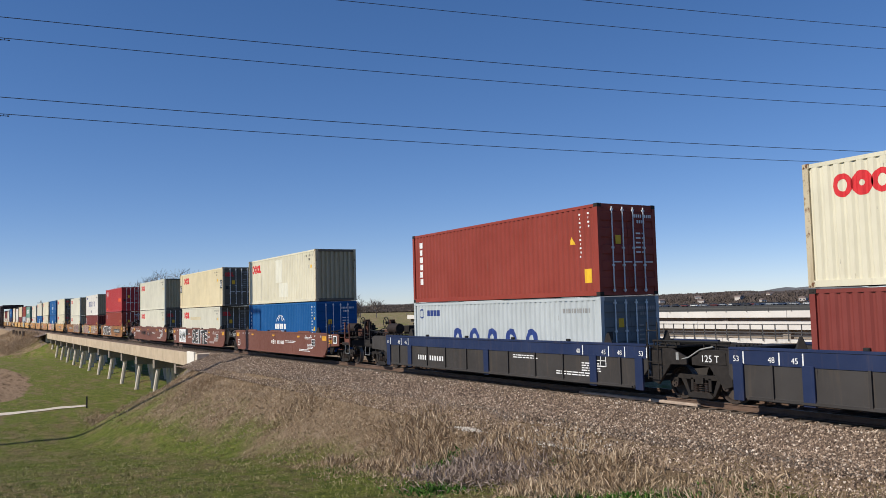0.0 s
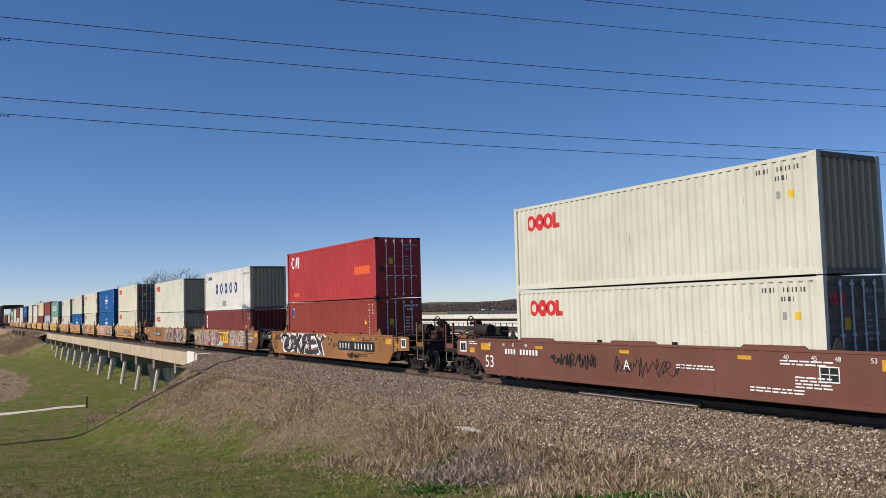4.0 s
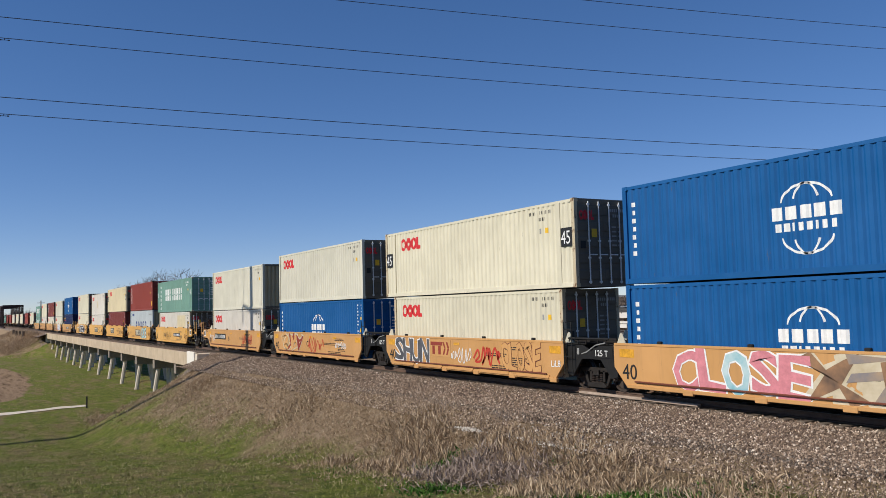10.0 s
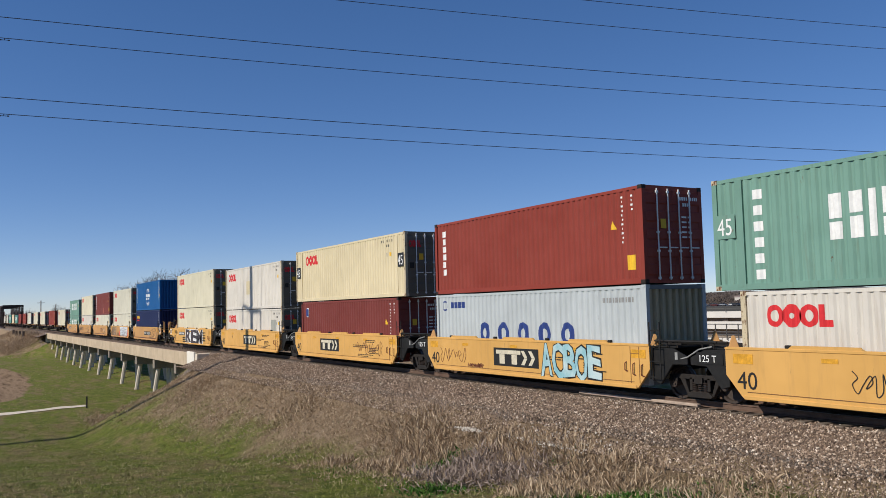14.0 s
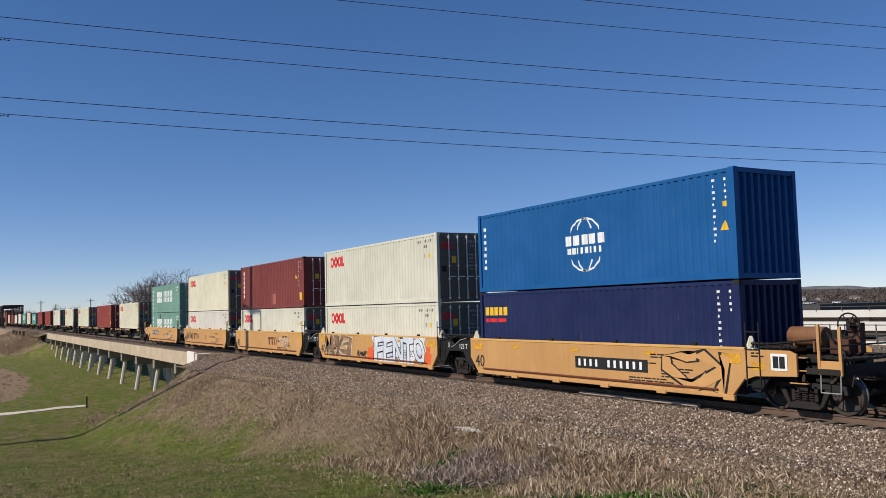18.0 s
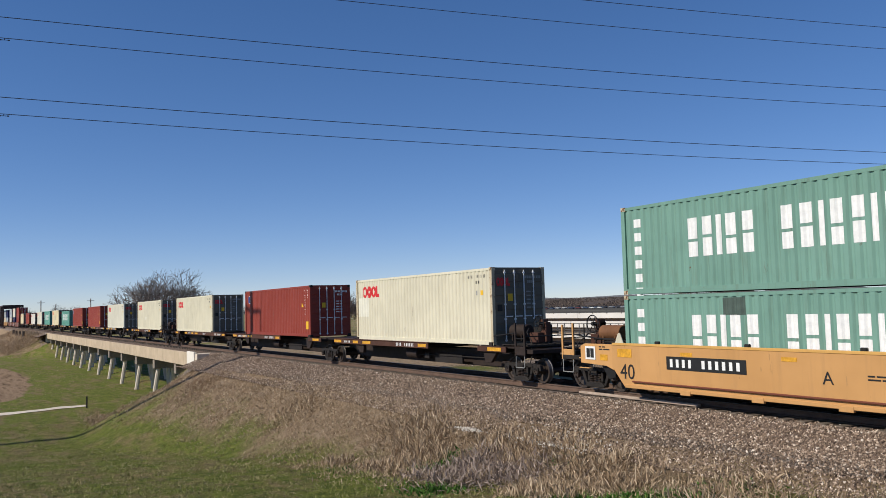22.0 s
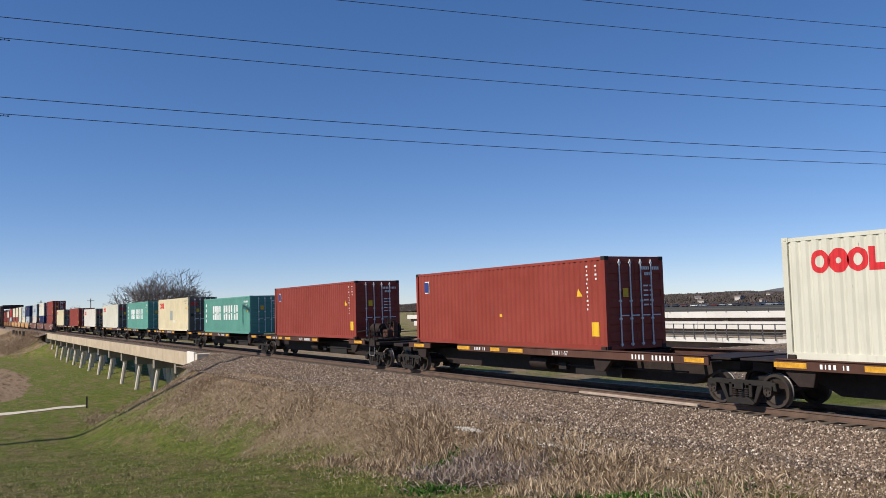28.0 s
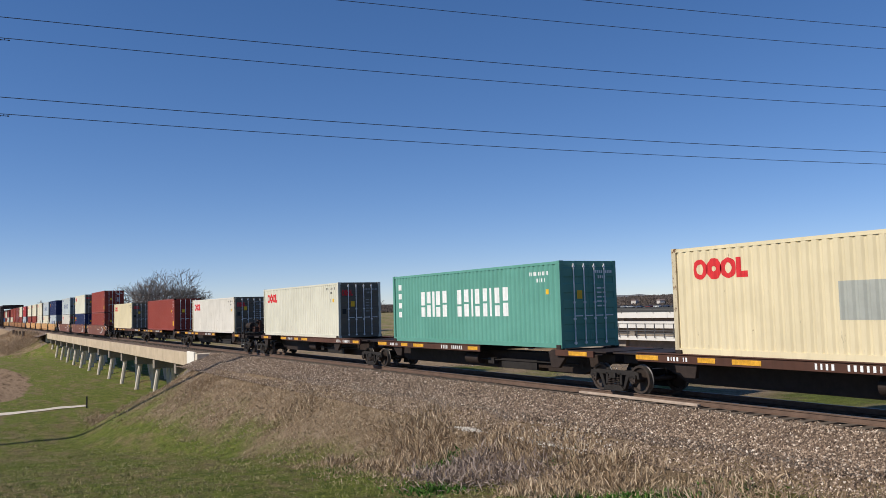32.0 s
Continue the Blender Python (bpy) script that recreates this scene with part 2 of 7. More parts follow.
def stroke_ring(bm, cx, cz, rx, rz, thick, a0=0, a1=360, seg=22):
    pts = []
    full = a1 - a0 >= 360
    for k in range(seg + 1):
        a = radians(a0 + (a1 - a0) * k / seg)
        c, s_ = math.cos(a), math.sin(a)
        pts.append((bm.verts.new((cx + rx * c, 0, cz + rz * s_)), bm.verts.new((cx + (rx - thick) * c, 0, cz + (rz - thick) * s_))))
    for k in range(seg):
        bm.faces.new((pts[k][0], pts[k + 1][0], pts[k + 1][1], pts[k][1]))
    if full:
        bmesh.ops.remove_doubles(bm, verts=bm.verts[:], dist=1e-5)


def flat(bm, x0, z0, x1, z1, lean=0.0):
    v = [bm.verts.new(p) for p in ((x0, 0, z0), (x1, 0, z0), (x1 + lean, 0, z1), (x0 + lean, 0, z1))]
    bm.faces.new(v)


def hug(bm):
    """Lay a flat shape on the corrugated side, 4 mm proud."""
    if not bm.verts:
        return
    x0, x1 = min(v.co.x for v in bm.verts), max(v.co.x for v in bm.verts)
    for x in breaks(x0, x1):
        bmesh.ops.bisect_plane(bm, geom=bm.verts[:] + bm.edges[:] + bm.faces[:], plane_co=(x, 0, 0), plane_no=(1, 0, 0), dist=1e-5)
    for v in bm.verts:
        v.co.y = -W / 2 + 0.012 + 0.036 * wave(v.co.x)
    bmesh.ops.recalc_face_normals(bm, faces=bm.faces[:])


def red_mark(bm, x, z):
    """The red house mark as plain shapes: ring, disc, ring and block."""
    stroke_ring(bm, x + 0.25, z, 0.25, 0.27, 0.13)
    stroke_ring(bm, x + 0.72, z, 0.27, 0.28, 0.21)
    stroke_ring(bm, x + 1.19, z, 0.25, 0.27, 0.13)
    flat(bm, x + 1.46, z - 0.26, x + 1.6, z + 0.26)
    flat(bm, x + 1.6, z - 0.26, x + 1.82, z - 0.1)


def five_marks(bm, x, z, step=1.0, r=0.33):
    """Five heavy upright ovals in a row."""
    for k in range(5):
        stroke_ring(bm, x + k * step, z, r * 0.95, r * 1.12, 0.21)


def tall_marks(bm, x, z, h=0.95):
    """Thirteen heavy letter-high blocks in two groups, each split by a slit."""
    for k, w in enumerate((0.42, 0.42, 0.16, 0.44, 0.44, -1, 0.42, 0.44, 0.16, 0.42, 0.42, 0.16, 0.44, 0.44)):
        if w < 0:
            x += 0.62
            continue
        if w < 0.2:
            flat(bm, x, z, x + w, z + h)
        else:
            cut = z + h * (0.42, 0.5, 0.58)[k % 3]
            flat(bm, x + 0.06, z, x + w - 0.05, cut - 0.04)
            flat(bm, x + 0.06, cut + 0.04, x + w - 0.05, z + h)
        x += w + 0.1


def globe_mark(bm, x, z):
    """A globe of two caps above and below two rows of plain blocks."""
    for rise, a0 in ((0.06, 8), (-0.66, 188)):
        stroke_ring(bm, x, z + rise, 0.72, 0.5, 0.06, a0, a0 + 164)
        stroke_ring(bm, x, z + rise, 0.36, 0.5, 0.05, a0 + 8, a0 + 156)
    bar_row(bm, x - 0.95, z - 0.30, (0.30,) * 5, 0.32, 0.09)
    bar_row(bm, x - 0.86, z - 0.58, (0.15, 0.15, 0.06, 0.15, 0.15, 0.06, 0.15, 0.15), 0.2, 0.09)


def bar_row(bm, x, z, widths, h, gap=0.05):
    for w in widths:
        if w > 0:
            flat(bm, x, z, x + w, z + h)
        x += abs(w) + gap


def bar_column(bm, x, z, n, w, h, gap):
    for k in range(n):
        flat(bm, x + (0.02 if k % 2 else 0), z - k * (h + gap) - h, x + w - (0.03 if k % 3 == 1 else 0), z - k * (h + gap))


def container(kind, length, h, x0, z0, doors=True, label="", extra=(), far=False):
    """One container: kind names the paint and the markings."""
    body = PAINTS[kind]
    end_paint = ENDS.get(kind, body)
    edge = EDGED if kind in ("cream", "yellowish", "whitish", "teal", "oldwhite") else body
    thing = base_at("shipping_container", label, "shipping container", "containers on the train")
    for y in (0, 180):
        place("side_panel", shared(("side_panel", length, h), lambda bm: side_sheet(bm, length, h)), body, thing, pose(0, 0, 0, 0, 0, y))
    place("roof", shared(("roof", length), lambda bm: roof_sheet(bm, length)), body, thing, pose(0, 0, h - 0.02))
    place("underframe", shared(("underframe", length), lambda bm: box(bm, 0, 0, 0.08, length - 0.1, W - 0.14, 0.14)), GRIME, thing)
    rail = shared(("rail", length), lambda bm: box(bm, 0, 0, 0, length - 0.3, 0.06, 0.09))
    sill = shared(("sill", length), lambda bm: box(bm, 0, 0, 0, length - 0.3, 0.05, 0.15))
    for s in (-1, 1):
        place("top_rail", rail, body, thing, pose(0, s * (W / 2 - 0.043), h - 0.06))
        place("bottom_rail", sill, SLATE if kind == "pale" and abs(x0 - 132.08) < 0.1 and z0 > 1.5 else body, thing, pose(0, s * (W / 2 - 0.026), 0.085))
    post = shared(("corner_post", h), lambda bm: box(bm, 0, 0, h / 2, 0.15, 0.13, h - 0.2))
    cast = shared(("corner_casting",), casting)
    for sx in (-1, 1):
        for sy in (-1, 1):
            place("corner_post", post, edge if kind != "teal" else body, thing, pose(sx * (length / 2 - 0.075), sy * (W / 2 - 0.065), 0))
            for z in (0.059, h - 0.059) if not far else ():
                place("corner_casting", cast, GRIME if kind in ("oxide", "dark", "red", "navy") else edge, thing,
                      pose(sx * (length / 2 - 0.088), sy * (W / 2 - 0.08), z, 0, 0, 0 if sy < 0 else 180))
    if length > 13:
        for sx in (-1, 1):
            for sy in (-1, 1):
                place("intermediate_post", shared(("intermediate_post", h), lambda bm: box(bm, 0, 0, h / 2, 0.22, 0.05, h - 0.16)),
                      body, thing, pose(sx * 6.0, sy * (W / 2 - 0.02), 0))
    cross = shared(("end_rail",), lambda bm: box(bm, 0, 0, 0, 0.1, W - 0.3, 0.13))
    for sx in (-1, 1):
        for z in (0.075, h - 0.075):
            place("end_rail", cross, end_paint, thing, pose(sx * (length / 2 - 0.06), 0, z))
    ends = ((1, doors), (-1, not doors))
    for sx, is_door in ends:
        turn = pose(sx * length / 2, 0, 0, 0, 0, 0 if sx > 0 else 180)
        if is_door:
            for sy in (-1, 1):
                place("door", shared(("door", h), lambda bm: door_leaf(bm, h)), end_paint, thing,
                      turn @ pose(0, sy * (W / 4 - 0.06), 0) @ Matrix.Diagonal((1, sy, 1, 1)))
                for off in (0.16, 0.42) if not far else ():
                    place("locking_bar", shared(("locking_bar", h), lambda bm: lock_bar(bm, h)), GALV, thing,
                          turn @ pose(0, sy * (0.22 if off < 0.2 else 0.66), 0))
        else:
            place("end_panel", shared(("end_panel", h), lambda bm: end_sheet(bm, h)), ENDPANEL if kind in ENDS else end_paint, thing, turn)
    # markings on the side towards the camera
    def mark(key, make, material, name="marking"):
        def built(bm):
            make(bm)
            hug(bm)
        ob = place(name, shared((name, kind, key, length > 13, h), built), material, thing)
        if name in ("code_marking", "small_mark", "house_mark"):
            tagged(ob, kind="stuff")
    xl, xr = -6.1, 6.1
    if kind in ("cream", "pale", "yellowish", "whitish"):
        mark("house", lambda bm: red_mark(bm, xl + 0.75, h - 0.62), MARKRED, "house_mark")
        mark("code", lambda bm: (bar_row(bm, xr - 1.75, h - 0.36, (0.035, 0.05, 0.035, 0.04, -0.1, 0.04, 0.035, 0.05, 0.04, 0.03, 0.05), 0.115, 0.075),
                                 bar_row(bm, xr - 1.2, h - 0.58, (0.04, 0.035, 0.05, 0.03), 0.115, 0.07)), CODEINK, "code_marking")
        mark("plate", lambda bm: flat(bm, xr - 1.18, h - 1.02, xr - 1.04, h - 0.84), MARKGREY, "data_plate")
        mark("tag", lambda bm: flat(bm, xr - 0.82, h - 1.02, xr - 0.67, h - 0.84), MARKYELLOW, "yellow_tag")
        if doors:
            place("door_mark", shared(("door_mark",), lambda bm: red_mark(bm, 0, 0)), MARKRED, thing,
                  pose(length / 2 + 0.006, -1.02, h - 0.55, 0, 0, 90) @ Matrix.Diagonal((0.34, 1, 0.6, 1)))
    if doors and not far:
        light_ink = kind in ("oxide", "dark", "blue", "teal", "teal2", "navy")
        face = length / 2 - 0.0
        tagged(place("door_code", shared(("door_code", h), lambda bm: (bar_row(bm, 0.28, h - 0.42, (0.06,) * 4 + (-0.06,) + (0.05,) * 4, 0.1, 0.03), bar_row(bm, 0.4, h - 0.6, (0.06,) * 4, 0.1, 0.03),
                     *[bar_row(bm, 0.34, h - 0.95 - 0.15 * q, (0.2, 0.12), 0.05, 0.06) for q in range(5)])), MARKWHITE if light_ink else MARKGREY, thing,
                     pose(face + 0.008, 0, 0, 0, 0, 90)), kind="stuff")
        place("placard", shared(("placard",), lambda bm: flat(bm, -0.52, 1.62, -0.3, 1.9)), MARKYELLOW, thing, pose(face + 0.008, 0, 0, 0, 0, 90))
        if not light_ink:
            place("vent_plate", shared(("vent_plate",), lambda bm: flat(bm, -1.0, 1.25, -0.78, 1.5)), MARKBLACK, thing, pose(face + 0.008, 0, 0, 0, 0, 90))
    if kind in ("oxide", "dark"):
        mark("code", lambda bm: bar_column(bm, xr - 0.95, h - 0.25, 11, 0.075, 0.06, 0.075), MARKWHITE, "code_marking")
        mark("code2", lambda bm: bar_column(bm, xr - 0.5, h - 0.25, 4, 0.08, 0.06, 0.075), MARKWHITE, "code_marking")
        mark("tag", lambda bm: flat(bm, xr - 0.72, 0.42, xr - 0.4, 0.86), MARKYELLOW, "yellow_tag")
        mark("tri", lambda bm: bm.faces.new([bm.verts.new(p) for p in ((xr - 1.45, 0, h - 1.22), (xr - 1.17, 0, h - 1.22), (xr - 1.31, 0, h - 0.96))]), MARKYELLOW, "warning_mark")
    elif kind in ("white", "oldwhite"):
        mark("house", lambda bm: five_marks(bm, xl + 3.57, h - 1.3 if kind == "oldwhite" else h - 1.5 if h > 2.7 else h - 1.42, 1.235, 0.36), MARKBLUE, "house_mark")
        mark("small", lambda bm: (bar_row(bm, xl + 1.15, h - 0.55, (0.22, 0.22, 0.22, 0.22), 0.24, 0.05),
                                  stroke_ring(bm, xl + 0.65, h - 0.45, 0.2, 0.2, 0.06)), MARKBLUE, "small_mark")
        mark("code", lambda bm: bar_row(bm, xr - 1.9, h - 0.5, (0.1,) * 10, 0.15, 0.04), MARKGREY, "code_marking")
    elif kind in ("blue", "navy"):
        if kind == "blue":
            mark("house", lambda bm: globe_mark(bm, 0.1, h * 0.565), MARKWHITE, "house_mark")
            mark("left", lambda bm: bar_column(bm, xl + 0.37, h - 0.5, 7, 0.13, 0.13, 0.11), MARKWHITE, "small_mark")
            mark("tri", lambda bm: bm.faces.new([bm.verts.new(p) for p in ((xr - 0.52, 0, h - 1.62), (xr - 0.24, 0, h - 1.62), (xr - 0.38, 0, h - 1.36))]), MARKYELLOW, "warning_mark")
            mark("tag", lambda bm: flat(bm, xr - 0.42, h - 1.0, xr - 0.3, h - 0.86), MARKYELLOW, "yellow_tag")
        else:
            mark("house", lambda bm: bar_row(bm, xl + 0.35, h - 0.85, (0.24, 0.24, 0.24, 0.24, 0.26), 0.3, 0.05), MARKYELLOW, "house_mark")
            mark("under", lambda bm: bar_row(bm, xl + 0.35, h - 1.1, (0.2, 0.5, 0.55), 0.14, 0.05), MARKRED, "small_mark")
        mark("code", lambda bm: bar_column(bm, xr - 0.75, h - 0.25, 11, 0.08, 0.07, 0.09), MARKWHITE, "code_marking")
        mark("code2", lambda bm: bar_column(bm, xr - 0.38, h - 0.25, 4, 0.09, 0.07, 0.09), MARKWHITE, "code_marking")
    elif kind in ("teal", "teal2"):
        mark("house", lambda bm: tall_marks(bm, xl + 2.55, h * 0.37, 1.05), MARKWHITE, "house_mark")
        mark("left", lambda bm: bar_column(bm, xl + 0.5, h - 0.4, 4 if kind == "teal2" else 6, 0.3, 0.24, 0.16), MARKWHITE, "small_mark")
        mark("code", lambda bm: (bar_row(bm, xr - 1.75, h - 0.45, (0.06, 0.05, 0.07, 0.06, 0.05, 0.06, 0.06, 0.05, 0.06), 0.13, 0.07), bar_row(bm, xr - 1.3, h - 0.68, (0.06,) * 4, 0.13, 0.07)), MARKWHITE, "code_marking")
        mark("tag", lambda bm: flat(bm, xr - 0.8, h - 1.1, xr - 0.67, h - 0.93), MARKYELLOW, "yellow_tag")
    elif kind == "red":
        mark("house", lambda bm: (stroke_ring(bm, xl + 0.95, h - 0.62, 0.3, 0.33, 0.13, 40, 320), flat(bm, xl + 1.3, h - 0.95, xl + 1.45, h - 0.3, 0.2),
                                  flat(bm, xl + 1.72, h - 0.95, xl + 1.88, h - 0.3)), MARKWHITE, "house_mark")
    for what in extra:
        if what == "letter_column":
            mark("column", lambda bm: bar_column(bm, xl + 0.62, h - 0.35, 6, 0.26, 0.24, 0.07), MARKWHITE, "house_mark")
        elif what == "badge":
            mark("badge_ground", lambda bm: flat(bm, xl + 0.7, h - 0.85, xl + 1.12, h - 0.35), MARKWHITE, "badge")
            place("badge", shared(("badge", "inner", h), lambda bm: (flat(bm, xl + 0.74, h - 0.81, xl + 1.08, h - 0.39))), MARKBLUE, thing, pose(0, -W / 2 + 0.002, 0))
        elif what == "45":
            for px in (-6.75, 6.12):
                place("size_panel", shared(("size_panel",), lambda bm: box(bm, 0.29, 0, 0.26, 0.58, 0.004, 0.62)), MARKBLACK if kind != "teal" else body, thing,
                      pose(px + 0.02, -W / 2 + 0.0, h * 0.48))
                place("size_number", letters("45", 0.62), MARKWHITE, thing, pose(px + 0.03, -W / 2 - 0.006, h * 0.48 + 0.04) @ Matrix.Diagonal((0.8, 1, 1, 1)))
        elif isinstance(what, tuple):
            m_, a, b, c, d = what
            mark(("patch", a, b, c, d), lambda bm: flat(bm, a, b, c, d), m_, "repair_patch")
    MOVERS.append((thing, x0, z0))
    return thing


PAINTS = dict(cream=CREAM, pale=PALE, yellowish=YELLOWISH, whitish=WHITISH, white=COOLWHITE, oldwhite=OLDWHITE, oxide=OXIDE, dark=OXIDE_DARK, red=RED,
              blue=BLUE, navy=NAVY, teal=TEAL, teal2=TEAL_B)
ENDS = dict(cream=SHADESLATE, pale=SHADESLATE, yellowish=SHADESLATE, whitish=SHADESLATE, white=SHADECOOL, oldwhite=SHADESLATE)
LABELS = dict(cream="cream steel shipping container with a red house mark", pale="pale grey-green steel container with a red house mark",
              yellowish="yellowed cream container with rust-stained edges", whitish="stained off-white container with a red house mark",
              white="cool white container with large dark blue marks", oldwhite="rust-stained white container with large dark blue marks", oxide="oxide red corrugated shipping container",
              dark="dark oxide red shipping container with white codes", red="bright red corrugated shipping container",
              blue="blue shipping container with a white globe mark", navy="dark navy blue shipping container",
              teal="faded sea-green container with heavy white lettering bars", teal2="sea-green container with heavy white lettering bars")
HC, STD = 2.896, 2.591
L40, L45 = 12.192, 13.716

# ---- trucks and wheels ----
def wheel_profile(bm, r, y):
    """One wheel at y: tread, flange towards the middle, dished web and hub."""
    s = -1 if y < 0 else 1
    prof = [(0.08, 0.10), (0.08, -0.06), (0.15, -0.04), (r - 0.09, 0.0), (r - 0.07, 0.06), (r - 0.005, 0.065), (r, -0.055), (r + 0.028, -0.065),
            (r + 0.028, -0.09), (r - 0.07, -0.085), (r - 0.09, -0.03), (0.15, -0.10), (0.08, -0.14)]
    n = 28
    rings = []
    for k in range(n):
        a = 2 * math.pi * k / n
        rings.append([bm.verts.new((p * math.cos(a), y + s * q, p * math.sin(a))) for p, q in prof])
    for k in range(n):
        a, b = rings[k], rings[(k + 1) % n]
        for j in range(len(prof) - 1):
            bm.faces.new((a[j], a[j + 1], b[j + 1], b[j]))


def wheelset(bm, r):
    for y in (-0.76, 0.76):
        wheel_profile(bm, r, y)
    rod(bm, (0, -1.05, 0), (0, 1.05, 0), 0.085, 12)
    for y in (-1.06, 1.06):
        rod(bm, (0, y - 0.06, 0), (0, y + 0.06, 0), 0.12, 12)
        for k in range(3):
            a = k * 2.094
            box(bm, 0.06 * math.cos(a), y * 1.07, 0.06 * math.sin(a), 0.035, 0.03, 0.035)
    # drain holes through which the turning of the web shows
    for y in (-0.775, 0.775):
        box(bm, (r - 0.16), y, 0, 0.05, 0.06, 0.05)


def side_frame(bm, wb, r):
    h = wb / 2
    t = 0.14
    z = r
    slab(bm, [(-h - 0.24, z + 0.02), (-h - 0.2, z + 0.22), (-h + 0.1, z + 0.26), (-0.36, z + 0.25), (0.36, z + 0.25), (h - 0.1, z + 0.26), (h + 0.2, z + 0.22),
              (h + 0.24, z + 0.02), (h + 0.14, z + 0.02), (h + 0.12, z + 0.13), (h - 0.16, z + 0.13), (0.45, z + 0.12), (-0.45, z + 0.12),
              (-h + 0.16, z + 0.13), (-h - 0.12, z + 0.13), (-h - 0.14, z + 0.02)], -t / 2, t / 2)
    for s in (-1, 1):
        slab(bm, [(s * (h - 0.16), z + 0.16), (s * (h - 0.34), z + 0.16), (s * 0.4, z - 0.24), (s * 0.3, z - 0.31), (s * 0.46, z - 0.31)], -t / 2 + 0.01, t / 2 - 0.01)
        box(bm, s * 0.31, 0, z, 0.1, t, 0.36)
        box(bm, s * h, -0.02, z + 0.09, 0.26, t + 0.06, 0.12)
    slab(bm, [(-0.46, z - 0.31), (-0.3, z - 0.2), (0.3, z - 0.2), (0.46, z - 0.31), (0.4, z - 0.36), (-0.4, z - 0.36)], -t / 2 - 0.04, t / 2 + 0.04)


def springs(bm, r):
    for x in (-0.19, 0, 0.19):
        for k in range(5):
            rod(bm, (x, -0.02, r - 0.2 + k * 0.055), (x, -0.02, r - 0.17 + k * 0.055), 0.085, 10)


def bolster(bm, r):
    box(bm, 0, 0, r + 0.1, 0.34, 2.1, 0.2)
    box(bm, 0, 0, r + 0.22, 0.5, 0.6, 0.12)
    for s in (-1, 1):
        box(bm, s * 0.52, 0, r - 0.05, 0.08, 1.7, 0.14)
        box(bm, 0, s * 1.06, r + 0.1, 0.28, 0.14, 0.16)


def truck(parent, x, r=0.46, wb=1.78, dz=0.0):
    """A two-axle truck under a car: bolster carries frames, springs and wheelsets."""
    b = place("truck", shared(("truck", r), lambda bm: bolster(bm, r)), GRIME, parent, pose(x, 0, dz))
    for s in (-1, 1):
        place("side_frame", shared(("side_frame", r, wb), lambda bm: side_frame(bm, wb, r), 0.012), GRIME, b, pose(0, s * 1.0, 0, 0, 0, 0 if s < 0 else 180))
        place("spring_group", shared(("spring_group", r), lambda bm: springs(bm, r)), SPINE, b, pose(0, s * 1.0, 0))
    for s in (-1, 1):
        me = shared(("wheelset", r), lambda bm: wheelset(bm, r))
        if len(me.materials) < 2:
            me.materials.append(TREAD)
            for f in me.polygons:
                c = f.center
                if math.hypot(c.x, c.z) > r - 0.012 and abs(c.y) < 0.9:
                    f.material_index = 1
        w = place("wheelset", me, WHEEL, b)
        w.matrix_parent_inverse = Matrix.Translation((s * wb / 2, 0, r))
        WHEELS.append((w, r))


# ---- writing and paint on car sides ----
def blob(bm, rng, cx, cz, rx, rz, y, grow=0.0):
    """A swollen letter-like shape with a wavy rim."""
    n = 26
    w = [(rng.uniform(0.05, 0.16), rng.uniform(0, 6.28)) for _ in range(4)]
    v = []
    for k in range(n):
        a = 2 * math.pi * k / n
        q = 1 + sum(amp * math.sin((j + 2) * a + ph) for j, (amp, ph) in enumerate(w))
        c, s = math.cos(a), math.sin(a)
        c, s = math.copysign(abs(c) ** 0.7, c), math.copysign(abs(s) ** 0.7, s)
        v.append(bm.verts.new((cx + (rx * q + grow) * c, y, cz + (rz * min(q, 1.08) + grow) * s)))
    bm.faces.new(v)


def ribbon(bm, pts, w, y):
    """One continuous sprayed stroke of even width."""
    p = [Vector(q) for q in pts]
    rows = []
    for k, q in enumerate(p):
        d = p[min(k + 1, len(p) - 1)] - p[max(k - 1, 0)]
        if d.length < 1e-5:
            continue
        s = Vector((-d.y, d.x)).normalized() * w / 2
        rows.append((bm.verts.new((q.x + s.x, y, q.y + s.y)), bm.verts.new((q.x - s.x, y, q.y - s.y))))
    for a, b in zip(rows, rows[1:]):
        bm.faces.new((a[0], a[1], b[1], b[0]))


def fat_letter(ch, fat):
    """One letter of the built-in font, swollen by fat, scaled into a unit square in the x-z plane."""
    key = ("fat", ch, fat)
    if key not in MADE:
        cu = bpy.data.curves.new("letter", "FONT")
        cu.body, cu.size, cu.resolution_u, cu.offset = ch, 1.0, 2, fat
        ob = bpy.data.objects.new("letter", cu)
        scene.collection.objects.link(ob)
        bpy.context.view_layer.update()
        me = bpy.data.meshes.new_from_object(ob.evaluated_get(bpy.context.evaluated_depsgraph_get()))
        bpy.data.objects.remove(ob)
        MADE[key] = ([tuple(v.co) for v in me.vertices], [tuple(p.vertices) for p in me.polygons])
        bpy.data.meshes.remove(me)
    return MADE[key]


